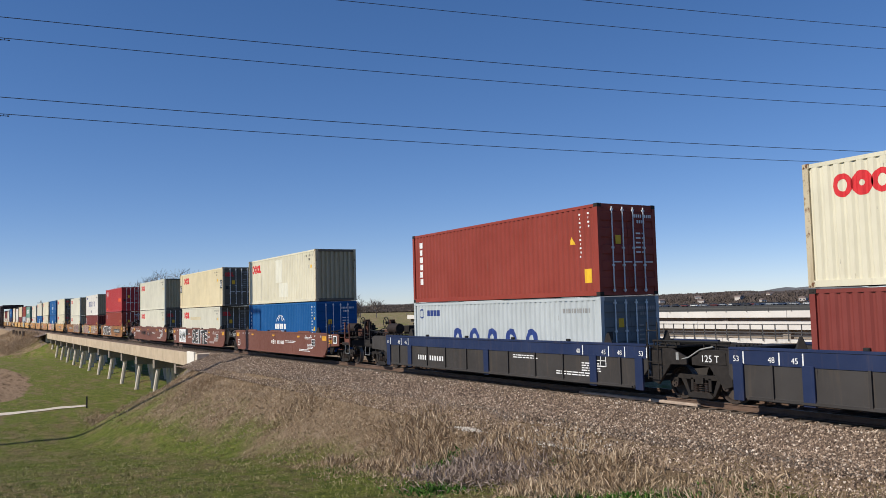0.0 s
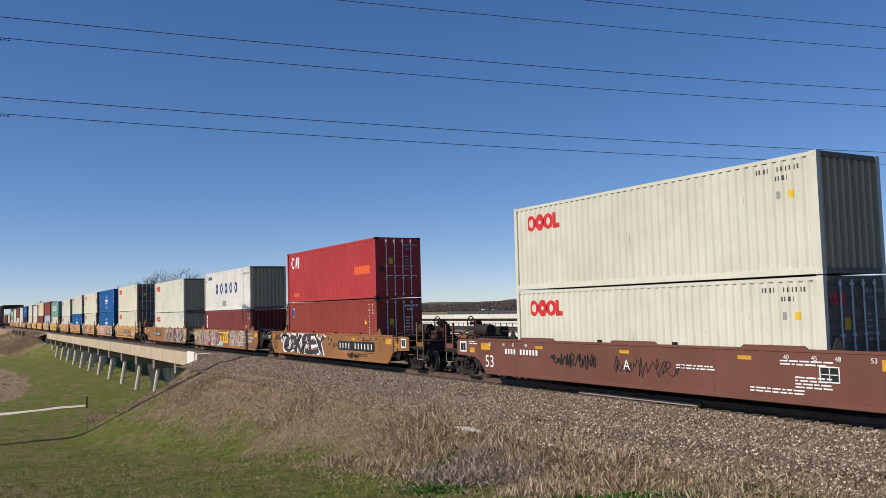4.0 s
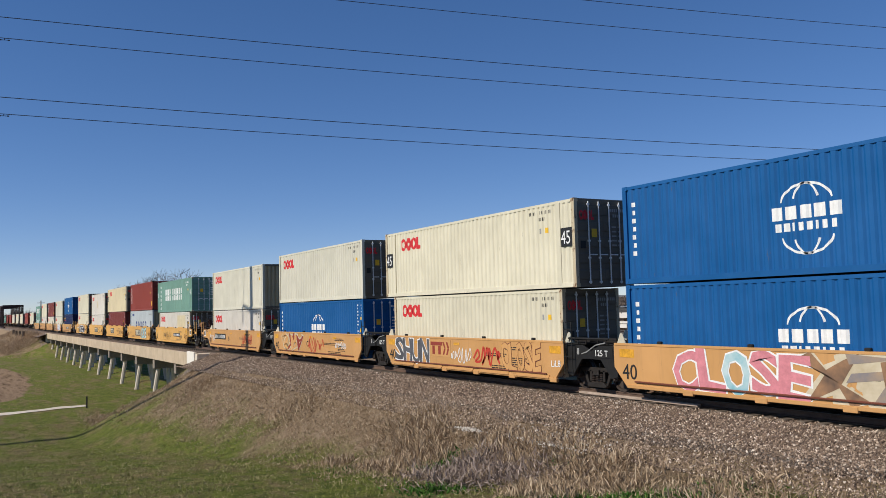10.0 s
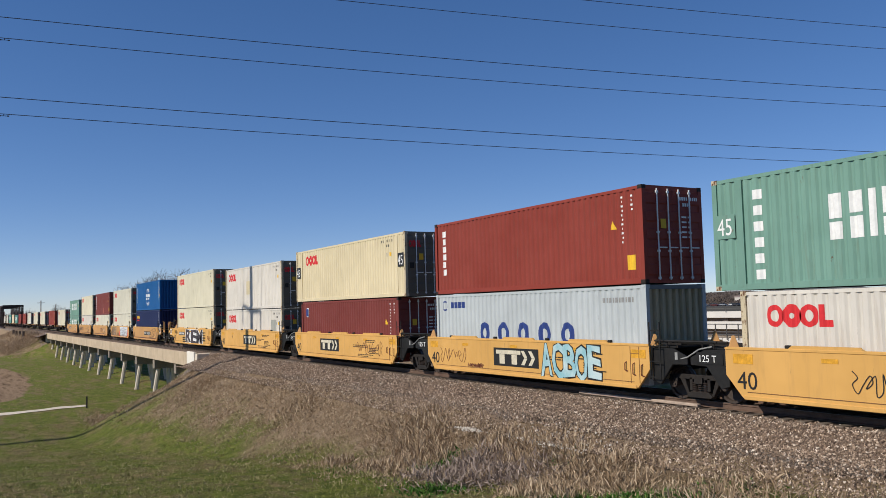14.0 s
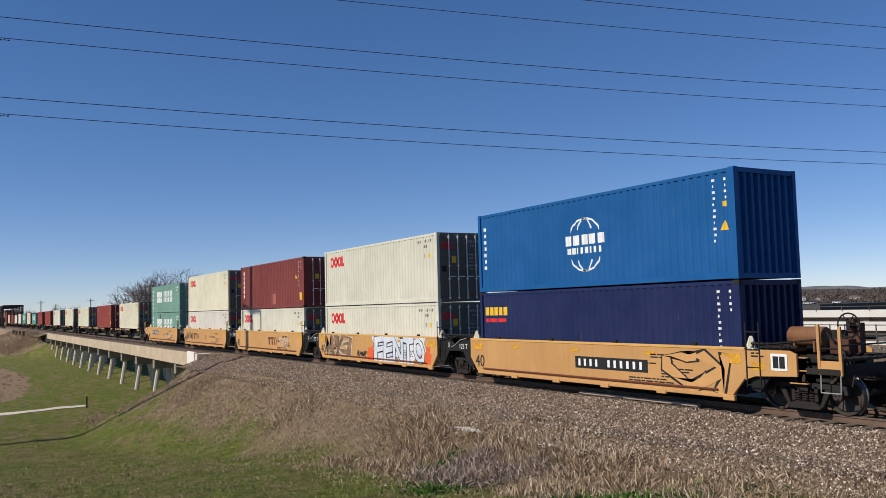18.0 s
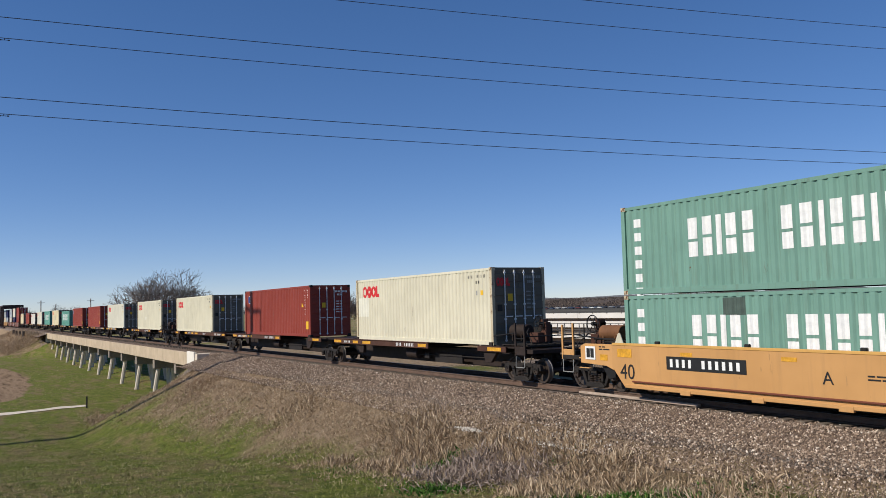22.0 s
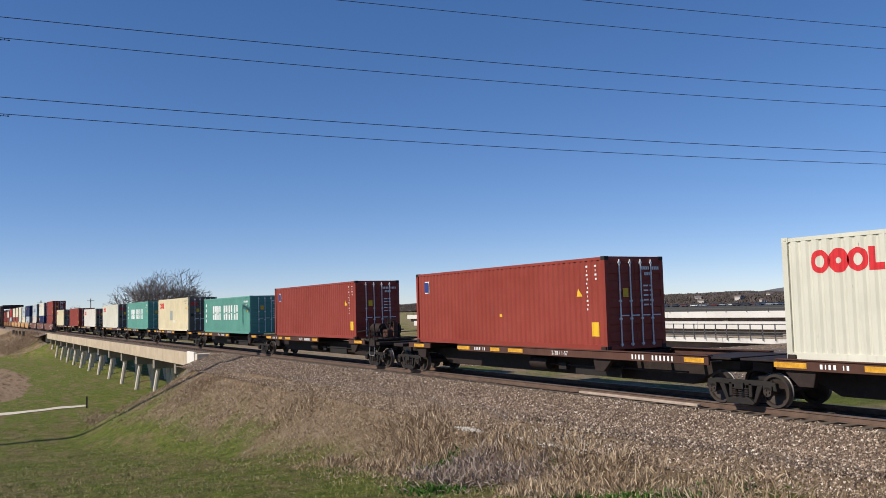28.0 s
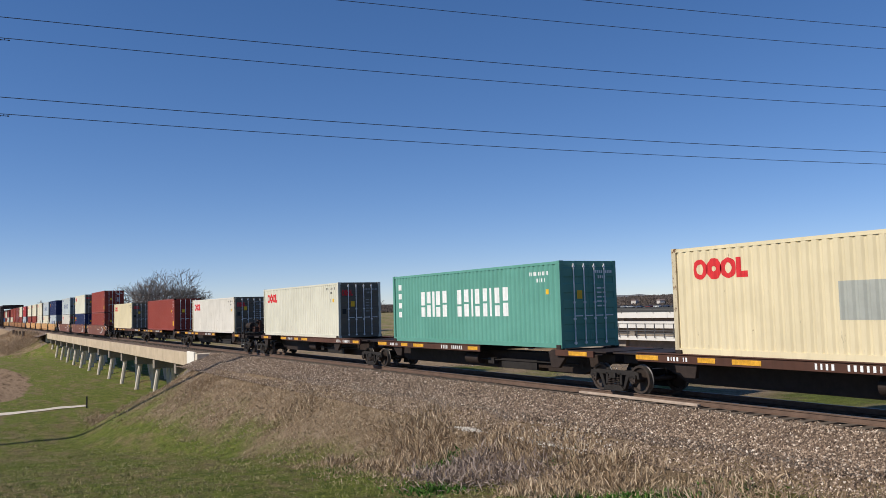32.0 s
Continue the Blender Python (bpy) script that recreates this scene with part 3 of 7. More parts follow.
# the shapes of all sprayed words, made while the scene is still small
for body, fat, rim in (("SEITE", 0.03, 0.035), ("BERG", 0.03, 0.02), ("SKRA", 0.03, 0.035), ("SRKBEX", 0.03, 0.045), ("BRKSEKR", 0.03, 0.03), ("SPACE", 0.03, 0.03), ("RKXSBERK", 0.03, 0.03), ("CLOSE", 0.03, 0.03), ("XFKRE", 0.03, 0.045), ("SHUN", 0.03, 0.035), ("CLOSE", 0.03, 0.018), ("ACBOE", 0.03, 0.035), ("REM", 0.035, 0.045), ("CK", 0.03, 0.03), ("MRKE", 0.03, 0.035), ("FENTO", 0.03, 0.035)):
    for ch in body:
        fat_letter(ch, fat)
        fat_letter(ch, fat + rim)
for body, h in (("HAPPY", 0.2), ("HALLOWEEN", 0.2), ("2020", 0.24), ("KEEP ME", 0.2), ("??", 0.2), ("2014", 0.2), ("HOW I GO", 0.24), ("AWAY FROM", 0.24), ("THE UNDE", 0.24), ("YPC", 0.22), ("2018", 0.22), ("LiL8", 0.3)):
    letters(body, h)
for body, h in (("53", 0.62), ("40", 0.62), ("53", 0.16), ("48", 0.16), ("45", 0.16), ("40", 0.16), ("125 T", 0.26), ("A", 0.42), ("B", 0.42), ("C", 0.42), ("D", 0.42), ("E", 0.42), ("E", 0.34), ("53", 0.2), ("48", 0.2), ("45", 0.2), ("40", 0.2), ("2-28 / 1-57", 0.19)):
    letters(body, h)


def spray_word(parent, seed, body, x0, x1, z0, z1, fills, line, label, rim=0.055, back=None, fat=0.05, y=-1.5, wild=False):
    """A sprayed piece: letters squeezed to fill a band, a rim round them, and fills that alternate. wild: turned, mirrored and interlocked past reading."""
    rng = random.Random(seed)
    n = len(body)
    step = (x1 - x0) / n
    bent = [(rng.uniform(-0.10, 0.10), rng.uniform(0.9, 1.06), rng.uniform(-0.04, 0.04), rng.uniform(0, 6.28)) for _ in body]

    def layer(which, grow, lift, material, text=""):
        bm = bmesh.new()
        for k in which:
            v, f = fat_letter(body[k], fat)
            w, g = fat_letter(body[k], grow)
            ax, bx = min(p[0] for p in v), max(p[0] for p in v)
            az, bz = min(p[1] for p in v), max(p[1] for p in v)
            lean, tall, rise, ph = bent[k]
            ring = []
            for p in w:
                a, b = ((p[0] - ax) / (bx - ax) - 0.5) * (0.5 if body[k] == "I" else 1.0), (p[1] - az) / (bz - az) - 0.5
                if wild:
                    a, b = (-a if k % 2 else a) * 1.45, b * (-1 if k % 3 != 1 else 1)
                    a, b = a + 0.25 * b * (1 if k % 2 else -1) + 0.1 * math.sin(7 * b + ph), b + 0.08 * math.sin(6 * a + ph)
                a += 0.05 * math.sin(4 * b + ph) + lean * b
                b += 0.04 * math.sin(5 * a + ph)
                z = (z0 + z1) / 2 + (z1 - z0) * (b * tall + rise)
                ring.append(bm.verts.new((x0 + (k + 0.5) * step + a * step * 1.02, y - lift - k * 0.0003, min(max(z, 0.275), 1.483))))
            for face in g:
                try:
                    bm.faces.new([ring[i] for i in face])
                except ValueError:
                    pass
        for face in bm.faces:
            face.normal_update()
            if face.normal.y > 0:
                face.normal_flip()
        tagged(part("graffiti", bm, material, parent, text), kind="stuff")

    if back:
        layer(range(n), fat + rim * 2.6, 0.004, back)
    layer(range(n), fat + rim, 0.0075, line)
    for q, material in enumerate(fills):
        layer(range(q, n, len(fills)), fat, 0.0115, material, label if q == 0 else "")


def drops(parent, seed, x0, x1, z0, z1, n, r, material, y=-1.5, lift=0.004, name="graffiti"):
    """Sprayed splashes of many sizes."""
    rng = random.Random(seed)
    bm = bmesh.new()
    for k in range(n):
        q = r * rng.uniform(0.3, 1.0)
        blob(bm, rng, rng.uniform(x0, x1), rng.uniform(z0, z1), q, q * rng.uniform(0.6, 1.1), y - lift - k * 0.00005)
    for v in bm.verts:
        v.co.z = min(max(v.co.z, 0.275), 1.483)
    tagged(part(name, bm, material, parent), kind="stuff")


def note(parent, body, x, z, h, material, y=-1.5):
    """Small hand-lettered words."""
    place("graffiti_note", letters(body, h), material, parent, pose(x, y - 0.0135, z, 0, random.Random(len(body)).uniform(-4, 4), 0))


STROKES = (((0, 0), (0.3, 1), (0.6, 0)), ((0, 0.3), (0.5, 1), (0.8, 0.5), (0.3, 0.1)), ((0, 0.8), (0.2, 0), (0.6, 0.2), (0.5, 0.9)), ((0.1, 0.1), (0.2, 0.6), (0.5, 0.1), (0.7, 0.6)),
           ((0, 1), (0.5, 0.7), (0.1, 0.4), (0.6, 0)), ((0, 0.5), (0.4, 0.9), (0.9, 0.4)))


def scrawl(parent, seed, x0, x1, z0, z1, material, w=0.035, y=-1.5):
    """A loosely written tag: looping strokes side by side."""
    rng = random.Random(seed)
    bm = bmesh.new()
    x, mid, amp = x0, (z0 + z1) / 2, (z1 - z0) / 2
    pts = []
    while x < x1:
        wide = rng.uniform(0.25, 0.55) * (z1 - z0)
        tall = rng.uniform(0.45, 1.0)
        for q in rng.choice(STROKES):
            pts.append(Vector((x + wide * (q[0] + 0.2 * q[1]), mid + amp * tall * (2 * q[1] - 1))))
        x += wide * rng.uniform(0.8, 1.15)
    curve = []
    for k in range(len(pts) - 1):
        p0, pa, pb, p3 = pts[max(k - 1, 0)], pts[k], pts[k + 1], pts[min(k + 2, len(pts) - 1)]
        for u in (0, 0.25, 0.5, 0.75):
            curve.append(0.5 * (2 * pa + (pb - p0) * u + (2 * p0 - 5 * pa + 4 * pb - p3) * u * u + (3 * pa - p0 - 3 * pb + p3) * u ** 3))
    ribbon(bm, curve + [pts[-1]], w * 0.8, y - 0.009)
    tagged(part("graffiti_tag", bm, material, parent), kind="stuff")


def plate_with_bars(parent, x, z, w, h, ground, ink, widths, y=-1.5):
    bm = bmesh.new()
    box(bm, x + w / 2, y - 0.006, z + h / 2, w, 0.006, h)
    p = part("number_plate", bm, ground, parent)
    bm = bmesh.new()
    total = sum(abs(k) for k in widths)
    gap = (w * 0.9 - total) / max(1, len(widths) - 1)
    if len(widths) == 3:
        flat(bm, x + w * 0.06, z + h * 0.66, x + w * 0.62, z + h * 0.88)
        for k in (0.2, 0.48):
            flat(bm, x + w * (k - 0.06), z + h * 0.12, x + w * (k + 0.06), z + h * 0.64)
        for k in (0.68, 0.84):
            flat(bm, x + w * (k - 0.05), z + h * 0.12, x + w * (k + 0.02), z + h * 0.49, w * 0.07)
            flat(bm, x + w * (k + 0.02), z + h * 0.51, x + w * (k + 0.09), z + h * 0.88, -w * 0.07)
    else:
        bar_row(bm, x + w * 0.05, z + h * 0.2, [k * 0.62 for k in widths], h * 0.6, gap + total * 0.38 / len(widths))
    bmesh.ops.translate(bm, verts=bm.verts[:], vec=(0, y - 0.013, 0))
    tagged(part("number_marking", bm, ink, p), kind="stuff")


def word(parent, body, size, x, z, material, y=-1.5, name="lettering"):
    place(name, letters(body, size), material, parent, pose(x, y - 0.008, z))


def small_bars(parent, x, z, rows, w, material, y=-1.5, seed=1):
    rng = random.Random(seed)
    bm = bmesh.new()
    for k in range(rows):
        bar_row(bm, x, z - k * 0.075, [rng.uniform(0.08, 0.3) for _ in range(int(w / 0.22))], 0.035, 0.04)
    bmesh.ops.translate(bm, verts=bm.verts[:], vec=(0, y - 0.008, 0))
    tagged(part("stencil_bars", bm, material, parent), kind="stuff")


# ---- cars ----
def sill_shape(bm, lp, top, bot):
    h = lp / 2
    slab(bm, [(-h, top), (-h, bot + 0.55), (-h + 0.5, bot), (h - 0.5, bot), (h, bot + 0.55), (h, top)], -0.04, 0.04)


def ladder(bm, z0, z1):
    for x in (-0.2, 0.2):
        rod(bm, (x, 0, z0), (x, 0, z1), 0.02, 6)
    n = max(3, int((z1 - z0) / 0.33))
    for k in range(n):
        z = z0 + 0.06 + k * (z1 - z0 - 0.3) / (n - 1)
        rod(bm, (-0.2, 0, z), (0.2, 0, z), 0.016, 6)


def end_block(bm, span):
    """The stepped platform between a well and its truck, drawn towards +x from 0."""
    slab(bm, [(0, 1.42), (0, 0.5), (0.28, 0.42), (0.75, 0.98), (span, 1.0), (span, 1.2), (span * 0.6, 1.42)], -1.38, -1.3)
    slab(bm, [(0, 1.42), (0, 0.5), (0.28, 0.42), (0.75, 0.98), (span, 1.0), (span, 1.2), (span * 0.6, 1.42)], 1.3, 1.38)
    box(bm, span / 2, 0, 1.15, span, 0.7, 0.34)
    box(bm, span * 0.32, 0, 1.45, span * 0.6, 2.5, 0.05)
    box(bm, 0.1, 0, 1.1, 0.16, 2.6, 0.7)


def walkway(bm, span):
    for k in range(7):
        box(bm, span * 0.35, -1.1 + k * 0.16, 1.53, span * 0.62, 0.05, 0.04)
    rod(bm, (0.05, -1.32, 1.62), (span * 0.75, -1.32, 1.62), 0.03, 6)
    for x in (0.1, span * 0.4, span * 0.7):
        rod(bm, (x, -1.32, 1.44), (x, -1.32, 1.62), 0.02, 6)


def guide_cone(bm):
    bmesh.ops.create_cone(bm, cap_ends=True, segments=4, radius1=0.2, radius2=0.05, depth=0.34, matrix=Matrix.Translation((0, 0, 0.17)))
    box(bm, 0, 0, 0.02, 0.36, 0.3, 0.05)


def brake_wheel(bm):
    seg = 20
    for k in range(seg):
        a, b = 2 * math.pi * k / seg, 2 * math.pi * (k + 1) / seg
        rod(bm, (0.28 * math.cos(a), 0, 0.28 * math.sin(a)), (0.28 * math.cos(b), 0, 0.28 * math.sin(b)), 0.02, 6)
    for k in range(6):
        a = 2 * math.pi * k / 6
        rod(bm, (0, 0.02, 0), (0.28 * math.cos(a), 0, 0.28 * math.sin(a)), 0.014, 6)
    rod(bm, (0, 0.2, 0), (0, -0.03, 0), 0.06, 10)


def coupler(bm, length):
    box(bm, length * 0.4, 0, 0.85, length * 0.8, 0.16, 0.2)
    box(bm, length * 0.86, 0.03, 0.86, 0.3, 0.3, 0.3)
    box(bm, length * 0.2, 0, 0.88, 0.5, 0.4, 0.34)


def hose(bm, x):
    p = [(x, -0.5, 0.9), (x + 0.12, -0.52, 0.6), (x + 0.3, -0.52, 0.5), (x + 0.45, -0.5, 0.62)]
    for a, b in zip(p, p[1:]):
        rod(bm, a, b, 0.022, 6)


def brake_gear(parent, s, x, tone):
    """Hand-brake wheel on its stand, air reservoir, posts and rails of a car's end platform."""
    bm = bmesh.new()
    box(bm, x, -0.1, 1.75, 0.3, 0.22, 0.7)
    box(bm, x - s * 0.2, -0.35, 1.55, 0.5, 0.3, 0.35)
    box(bm, x - s * 0.05, -0.15, 2.05, 0.2, 0.26, 0.3)
    part("brake_stand", bm, DECKRUST, parent, bevel=0.01)
    place("brake_wheel", shared(("brake_wheel",), brake_wheel), BLACK, parent, pose(x + s * 0.02, -0.42, 2.05))
    bm = bmesh.new()
    rod(bm, (x - s * 1.5, -0.45, 1.78), (x - s * 0.55, -0.45, 1.78), 0.24, 16)
    for q in (1.3, 0.75):
        box(bm, x - s * q, -0.45, 1.55, 0.06, 0.46, 0.3)
    part("air_reservoir", bm, TANKRUST if tone in (YELLOW, TAN) else SPINE, parent, "rusty air reservoir", bevel=0.02)
    for q, top in ((0.42, 2.05), (-0.12, 2.1)):
        bm = bmesh.new()
        box(bm, x + s * q, -1.36, (0.95 + top) / 2, 0.07, 0.05, top - 0.95)
        part("corner_post", bm, tone, parent)
    bm = bmesh.new()
    rod(bm, (x + s * 0.42, -1.36, 1.55), (x - s * 0.12, -1.36, 1.55), 0.02, 6)
    rod(bm, (x + s * 0.42, 1.3, 0.95), (x + s * 0.42, 1.3, 2.0), 0.025, 6)
    rod(bm, (x + s * 0.42, -1.3, 1.62), (x + s * 0.42, 1.3, 1.62), 0.02, 6)
    rod(bm, (x - s * 0.12, -1.36, 1.75), (x - s * 1.5, -1.36, 1.62), 0.022, 6)
    part("handrail", bm, BLACK, parent)
    bm = bmesh.new()
    box(bm, x + s * 0.15, -1.35, 1.12, 0.62, 0.05, 0.3)
    part("end_plate", bm, tone, parent, bevel=0.01)
    bm = bmesh.new()
    for q in (0.4, -0.1):
        rod(bm, (x + s * q, -1.36, 0.98), (x + s * q, -1.38, 0.55), 0.016, 6)
    rod(bm, (x + s * 0.4, -1.38, 0.55), (x - s * 0.1, -1.38, 0.55), 0.016, 6)
    part("stirrup", bm, MARKGREY, parent)
    bm = bmesh.new()
    for k in range(3):
        rod(bm, (x - s * 0.9, -1.4, 0.72 + k * 0.3), (x - s * 0.45, -1.4, 0.72 + k * 0.3), 0.016, 6)
        for q in (0.9, 0.45):
            rod(bm, (x - s * q, -1.4, 0.72 + k * 0.3), (x - s * q, -1.32, 0.72 + k * 0.3), 0.016, 6)
    tagged(part("grab_iron", bm, tone, parent), kind="stuff")
    bm = bmesh.new()
    rod(bm, (x + s * 0.62, -1.2, 0.95), (x + s * 0.62, -0.1, 0.8), 0.018, 6)
    rod(bm, (x + s * 0.62, -1.2, 0.95), (x + s * 0.62, -1.3, 0.72), 0.018, 6)
    part("uncoupling_lever", bm, GRIME, parent)
    bm = bmesh.new()
    for k in range(9):
        box(bm, x - s * 0.35, -1.2 + k * 0.28, 1.32, 1.6, 0.06, 0.03)
    box(bm, x - s * 1.15, 0, 1.29, 0.06, 2.4, 0.05)
    box(bm, x + s * 0.42, 0, 1.29, 0.06, 2.4, 0.05)
    tagged(part("grating", bm, GRIME, parent), kind="stuff")
    bm = bmesh.new()
    pts = [(x - s * 0.6, -0.4, 1.9), (x - s * 0.2, -0.8, 1.75), (x + s * 0.2, -0.9, 1.45), (x + s * 0.3, -0.95, 1.1)]
    for a, b in zip(pts, pts[1:]):
        rod(bm, a, b, 0.02, 6)
    rod(bm, (x - s * 1.6, 0.3, 1.72), (x + s * 0.2, 0.3, 1.72), 0.03, 6)
    rod(bm, (x - s * 0.1, 0.2, 1.2), (x - s * 0.1, 0.2, 2.0), 0.05, 8)
    box(bm, x - s * 0.9, 0.4, 1.7, 0.5, 0.4, 0.4)
    part("brake_piping", bm, GRIME, parent)


def well_car(style, centre, half, front_shared, rear_shared, front_truck, unit="", seed=0, group="well cars"):
    """One unit of a container well car. half: distance from its middle to either truck. It carries its rear truck, and the front one where asked."""
    c = STYLES[style]
    long = half > 9
    lp = 16.65 if long else 12.85
    thing = base_at("well_car", c["label"], "rail car", group)
    top, bot = c.get("top", 1.48), 0.27
    plate = shared(("side_sill", lp, top), lambda bm: sill_shape(bm, lp, top, bot), 0.008)
    for s in (-1, 1):
        sill = place("side_sill", plate, c["side"], thing, pose(0, s * 1.46, 0))
        place("top_chord", shared(("top_chord", lp), lambda bm: box(bm, 0, 0, 0, lp - 0.06, 0.13, 0.07), 0.008), c["chord"], thing, pose(0, s * 1.45, top + 0.012))
        place("bottom_chord", shared(("bottom_chord", lp), lambda bm: box(bm, 0, 0, 0, lp - 1.1, 0.16, 0.1), 0.01), c["side"], thing, pose(0, s * 1.45, bot + 0.02))
        if c.get("ledge"):
            for k in range(-2, 3):
                if seed == 11:
                    place("side_step", shared(("side_step",), lambda bm: (box(bm, 0, 0, 0, 1.9, 0.07, 0.05), box(bm, 0, 0.02, 0.06, 1.9, 0.03, 0.08)), 0.006), c["side"], thing, pose(k * 2.35, s * 1.53, bot + 0.04))
                place("jacking_pad", shared(("jacking_pad",), lambda bm: box(bm, 0, 0, 0, 0.36, 0.1, 0.13), 0.01), c["side"], thing, pose(k * 2.35 + 1.17, s * 1.5, bot - 0.02))
        elif style == "blue":
            for k in (-8.0, -6.0, 0.0, 6.0, 8.0):
                place("side_post", shared(("side_post", "wide"), lambda bm: box(bm, 0, 0, 0.68, 0.32, 0.07, 0.94), 0.01), CARBLUE, thing, pose(k, s * 1.52, 0))
            for k in (-7.0, -4.5, -3.0, -1.4, 1.4, 3.0, 4.5, 7.2):
                place("side_rib", shared(("side_rib",), lambda bm: box(bm, 0, 0, 0.69, 0.07, 0.06, 0.86)), SLATE, thing, pose(k, s * 1.52, 0))
            place("bottom_flange", shared(("bottom_flange", lp), lambda bm: box(bm, 0, 0, 0, lp - 1.2, 0.12, 0.05)), SLATE, thing, pose(0, s * 1.53, bot + 0.02))
        elif style == "brown":
            for k in range(-2, 3):
                place("side_post", shared(("side_post", top), lambda bm: box(bm, 0, 0, (top + bot) / 2, 0.1, 0.03, top - bot - 0.1)), c["side"], thing, pose(k * lp / 5.6, s * 1.4885, 0))
        for k in range(4):
            place("lock_bracket", shared(("lock_bracket",), lambda bm: box(bm, 0, 0, 0, 0.16, 0.1, 0.09), 0.02), BLACK, thing, pose(-4.6 + k * 3.1, s * 1.42, top + 0.08))
    if style in ("brown", "yellow"):
        for q in (-0.28, 0.0, 0.29):
            place("top_lip", shared(("top_lip",), lambda bm: slab(bm, [(-0.95, 0.0), (0.95, 0.0), (0.85, 0.075), (-0.85, 0.075)], -0.05, 0.03)), c["side"], thing, pose(q * lp, -1.45, top + 0.046))
    bearer = shared(("cross_bearer",), lambda bm: box(bm, 0, 0, 0.36, 0.5, 2.84, 0.16))
    for k in range(5):
        place("cross_bearer", bearer, BLACK, thing, pose(-lp * 0.4 + k * lp * 0.2, 0, 0))
    if style in ("tan", "amber"):
        place("side_pipe", shared(("side_pipe", lp), lambda bm: rod(bm, (-lp / 2 + 0.9, 0, 0), (lp / 2 - 0.9, 0, 0), 0.026, 6)), MARKBROWN, thing, pose(0, -1.545, bot + 0.17))
    if style == "blue":
        for k, body in ((-8.15, "53"), (-7.1, "48"), (-6.45, "45"), (5.2, "40"), (6.4, "45"), (7.1, "48"), (8.0, "53")):
            word(thing, body, 0.2, k, top - 0.3, MARKWHITE, -1.524)
            place("size_tick", shared(("size_tick",), lambda bm: box(bm, 0, 0, 0, 0.035, 0.006, 0.3)), MARKWHITE, thing, pose(k + 0.32, -1.525, top - 0.2))
        place("blue_band", shared(("blue_band", lp), lambda bm: box(bm, 0, 0, 0, lp - 0.1, 0.02, 0.34)), CARBLUE, thing, pose(0, -1.512, top - 0.2))
    span = half - lp / 2
    for s, is_shared in ((1, front_shared), (-1, rear_shared)):
        m = pose(s * lp / 2, 0, 0, 0, 0, 0 if s > 0 else 180)
        end = place("end_platform", shared(("end_platform", lp), lambda bm: end_block(bm, span), 0.01), c["end"], thing, m)
        tagged(place("walkway", shared(("walkway", lp), lambda bm: walkway(bm, span)), GRIME, thing, pose(s * lp / 2, 0, 0) @ Matrix.Diagonal((s, 1, 1, 1))), kind="stuff")
        for sy in (-1, 1):
            place("stacking_guide", shared(("stacking_guide",), guide_cone, 0.01), c["guide"], thing, pose(s * (6.1 + 0.28), sy * 1.22, top - 0.02))
        if is_shared and s < 0:
            bm = bmesh.new()
            pts = [(-half - 0.9, -1.2, 1.25), (-half - 0.5, -1.35, 1.12), (-half - 0.1, -1.38, 1.2), (-half + 0.3, -1.36, 1.42), (-half + 0.7, -1.3, 1.5)]
            for a, b in zip(pts, pts[1:]):
                rod(bm, a, b, 0.022, 6)
            part("air_hose", bm, MARKGREY, thing, "pale rubber air hose")
            bm = bmesh.new()
            rod(bm, (-half - span + 0.3, -1.34, 1.62), (-half + span * 0.7, -1.34, 1.62), 0.035, 8)
            rod(bm, (-half - span + 0.3, -1.0, 1.56), (-half + span * 0.7, -1.0, 1.56), 0.035, 8)
            part("joint_rail", bm, BLACK, thing)
            for q in (-0.5, 0.35):
                place("joint_plate", shared(("joint_plate",), lambda bm: box(bm, 0, 0, 0, 0.1, 0.008, 0.2)), MARKGREY, thing, pose(-half + q, -1.386, 1.22))
        if not is_shared:
            place("coupler", shared(("coupler",), lambda bm: coupler(bm, 1.9), 0.02), GRIME, thing, pose(s * half, 0, 0, 0, 0, 0 if s > 0 else 180))
            bm = bmesh.new()
            hose(bm, half + 0.9)
            place("brake_hose", mesh_of(bm, "brake_hose"), BLACK, thing, pose(0, 0, 0, 0, 0, 0 if s > 0 else 180))
            bm = bmesh.new()
            box(bm, s * (half + 1.2), 0, 1.04, 0.1, 2.5, 0.3)
            box(bm, s * (half + 0.75), -1.36, 1.02, 0.9, 0.06, 0.14)
            box(bm, s * (half + 0.75), 1.36, 1.02, 0.9, 0.06, 0.14)
            part("end_sill", bm, GRIME, thing, bevel=0.01)
            for sy in (-1, 1):
                bm = bmesh.new()
                far = lp / 2 + span + 0.15
                slab(bm, [(s * (lp / 2 - 0.05), 1.48), (s * (lp / 2 - 0.05), 0.72), (s * (lp / 2 + 0.25), 0.84), (s * far, 0.88), (s * far, 1.40), (s * (far - 0.2), 1.48)], sy * 1.46 - 0.035, sy * 1.46 + 0.035)
                part("end_side_plate", bm, c["side"], thing, bevel=0.008)
            if style != "blue":
                xs = s * (lp / 2 + span * 0.75)
                place("sign_frame", shared(("sign_frame",), lambda bm: box(bm, 0, 0, 0, 0.46, 0.012, 0.40)), MARKWHITE, thing, pose(xs, -1.503, 1.2))
                place("sign_panel", shared(("sign_panel",), lambda bm: (box(bm, -0.09, 0, 0, 0.15, 0.012, 0.28), box(bm, 0.09, 0, 0, 0.15, 0.012, 0.28))), MARKBLACK, thing, pose(xs, -1.511, 1.2))
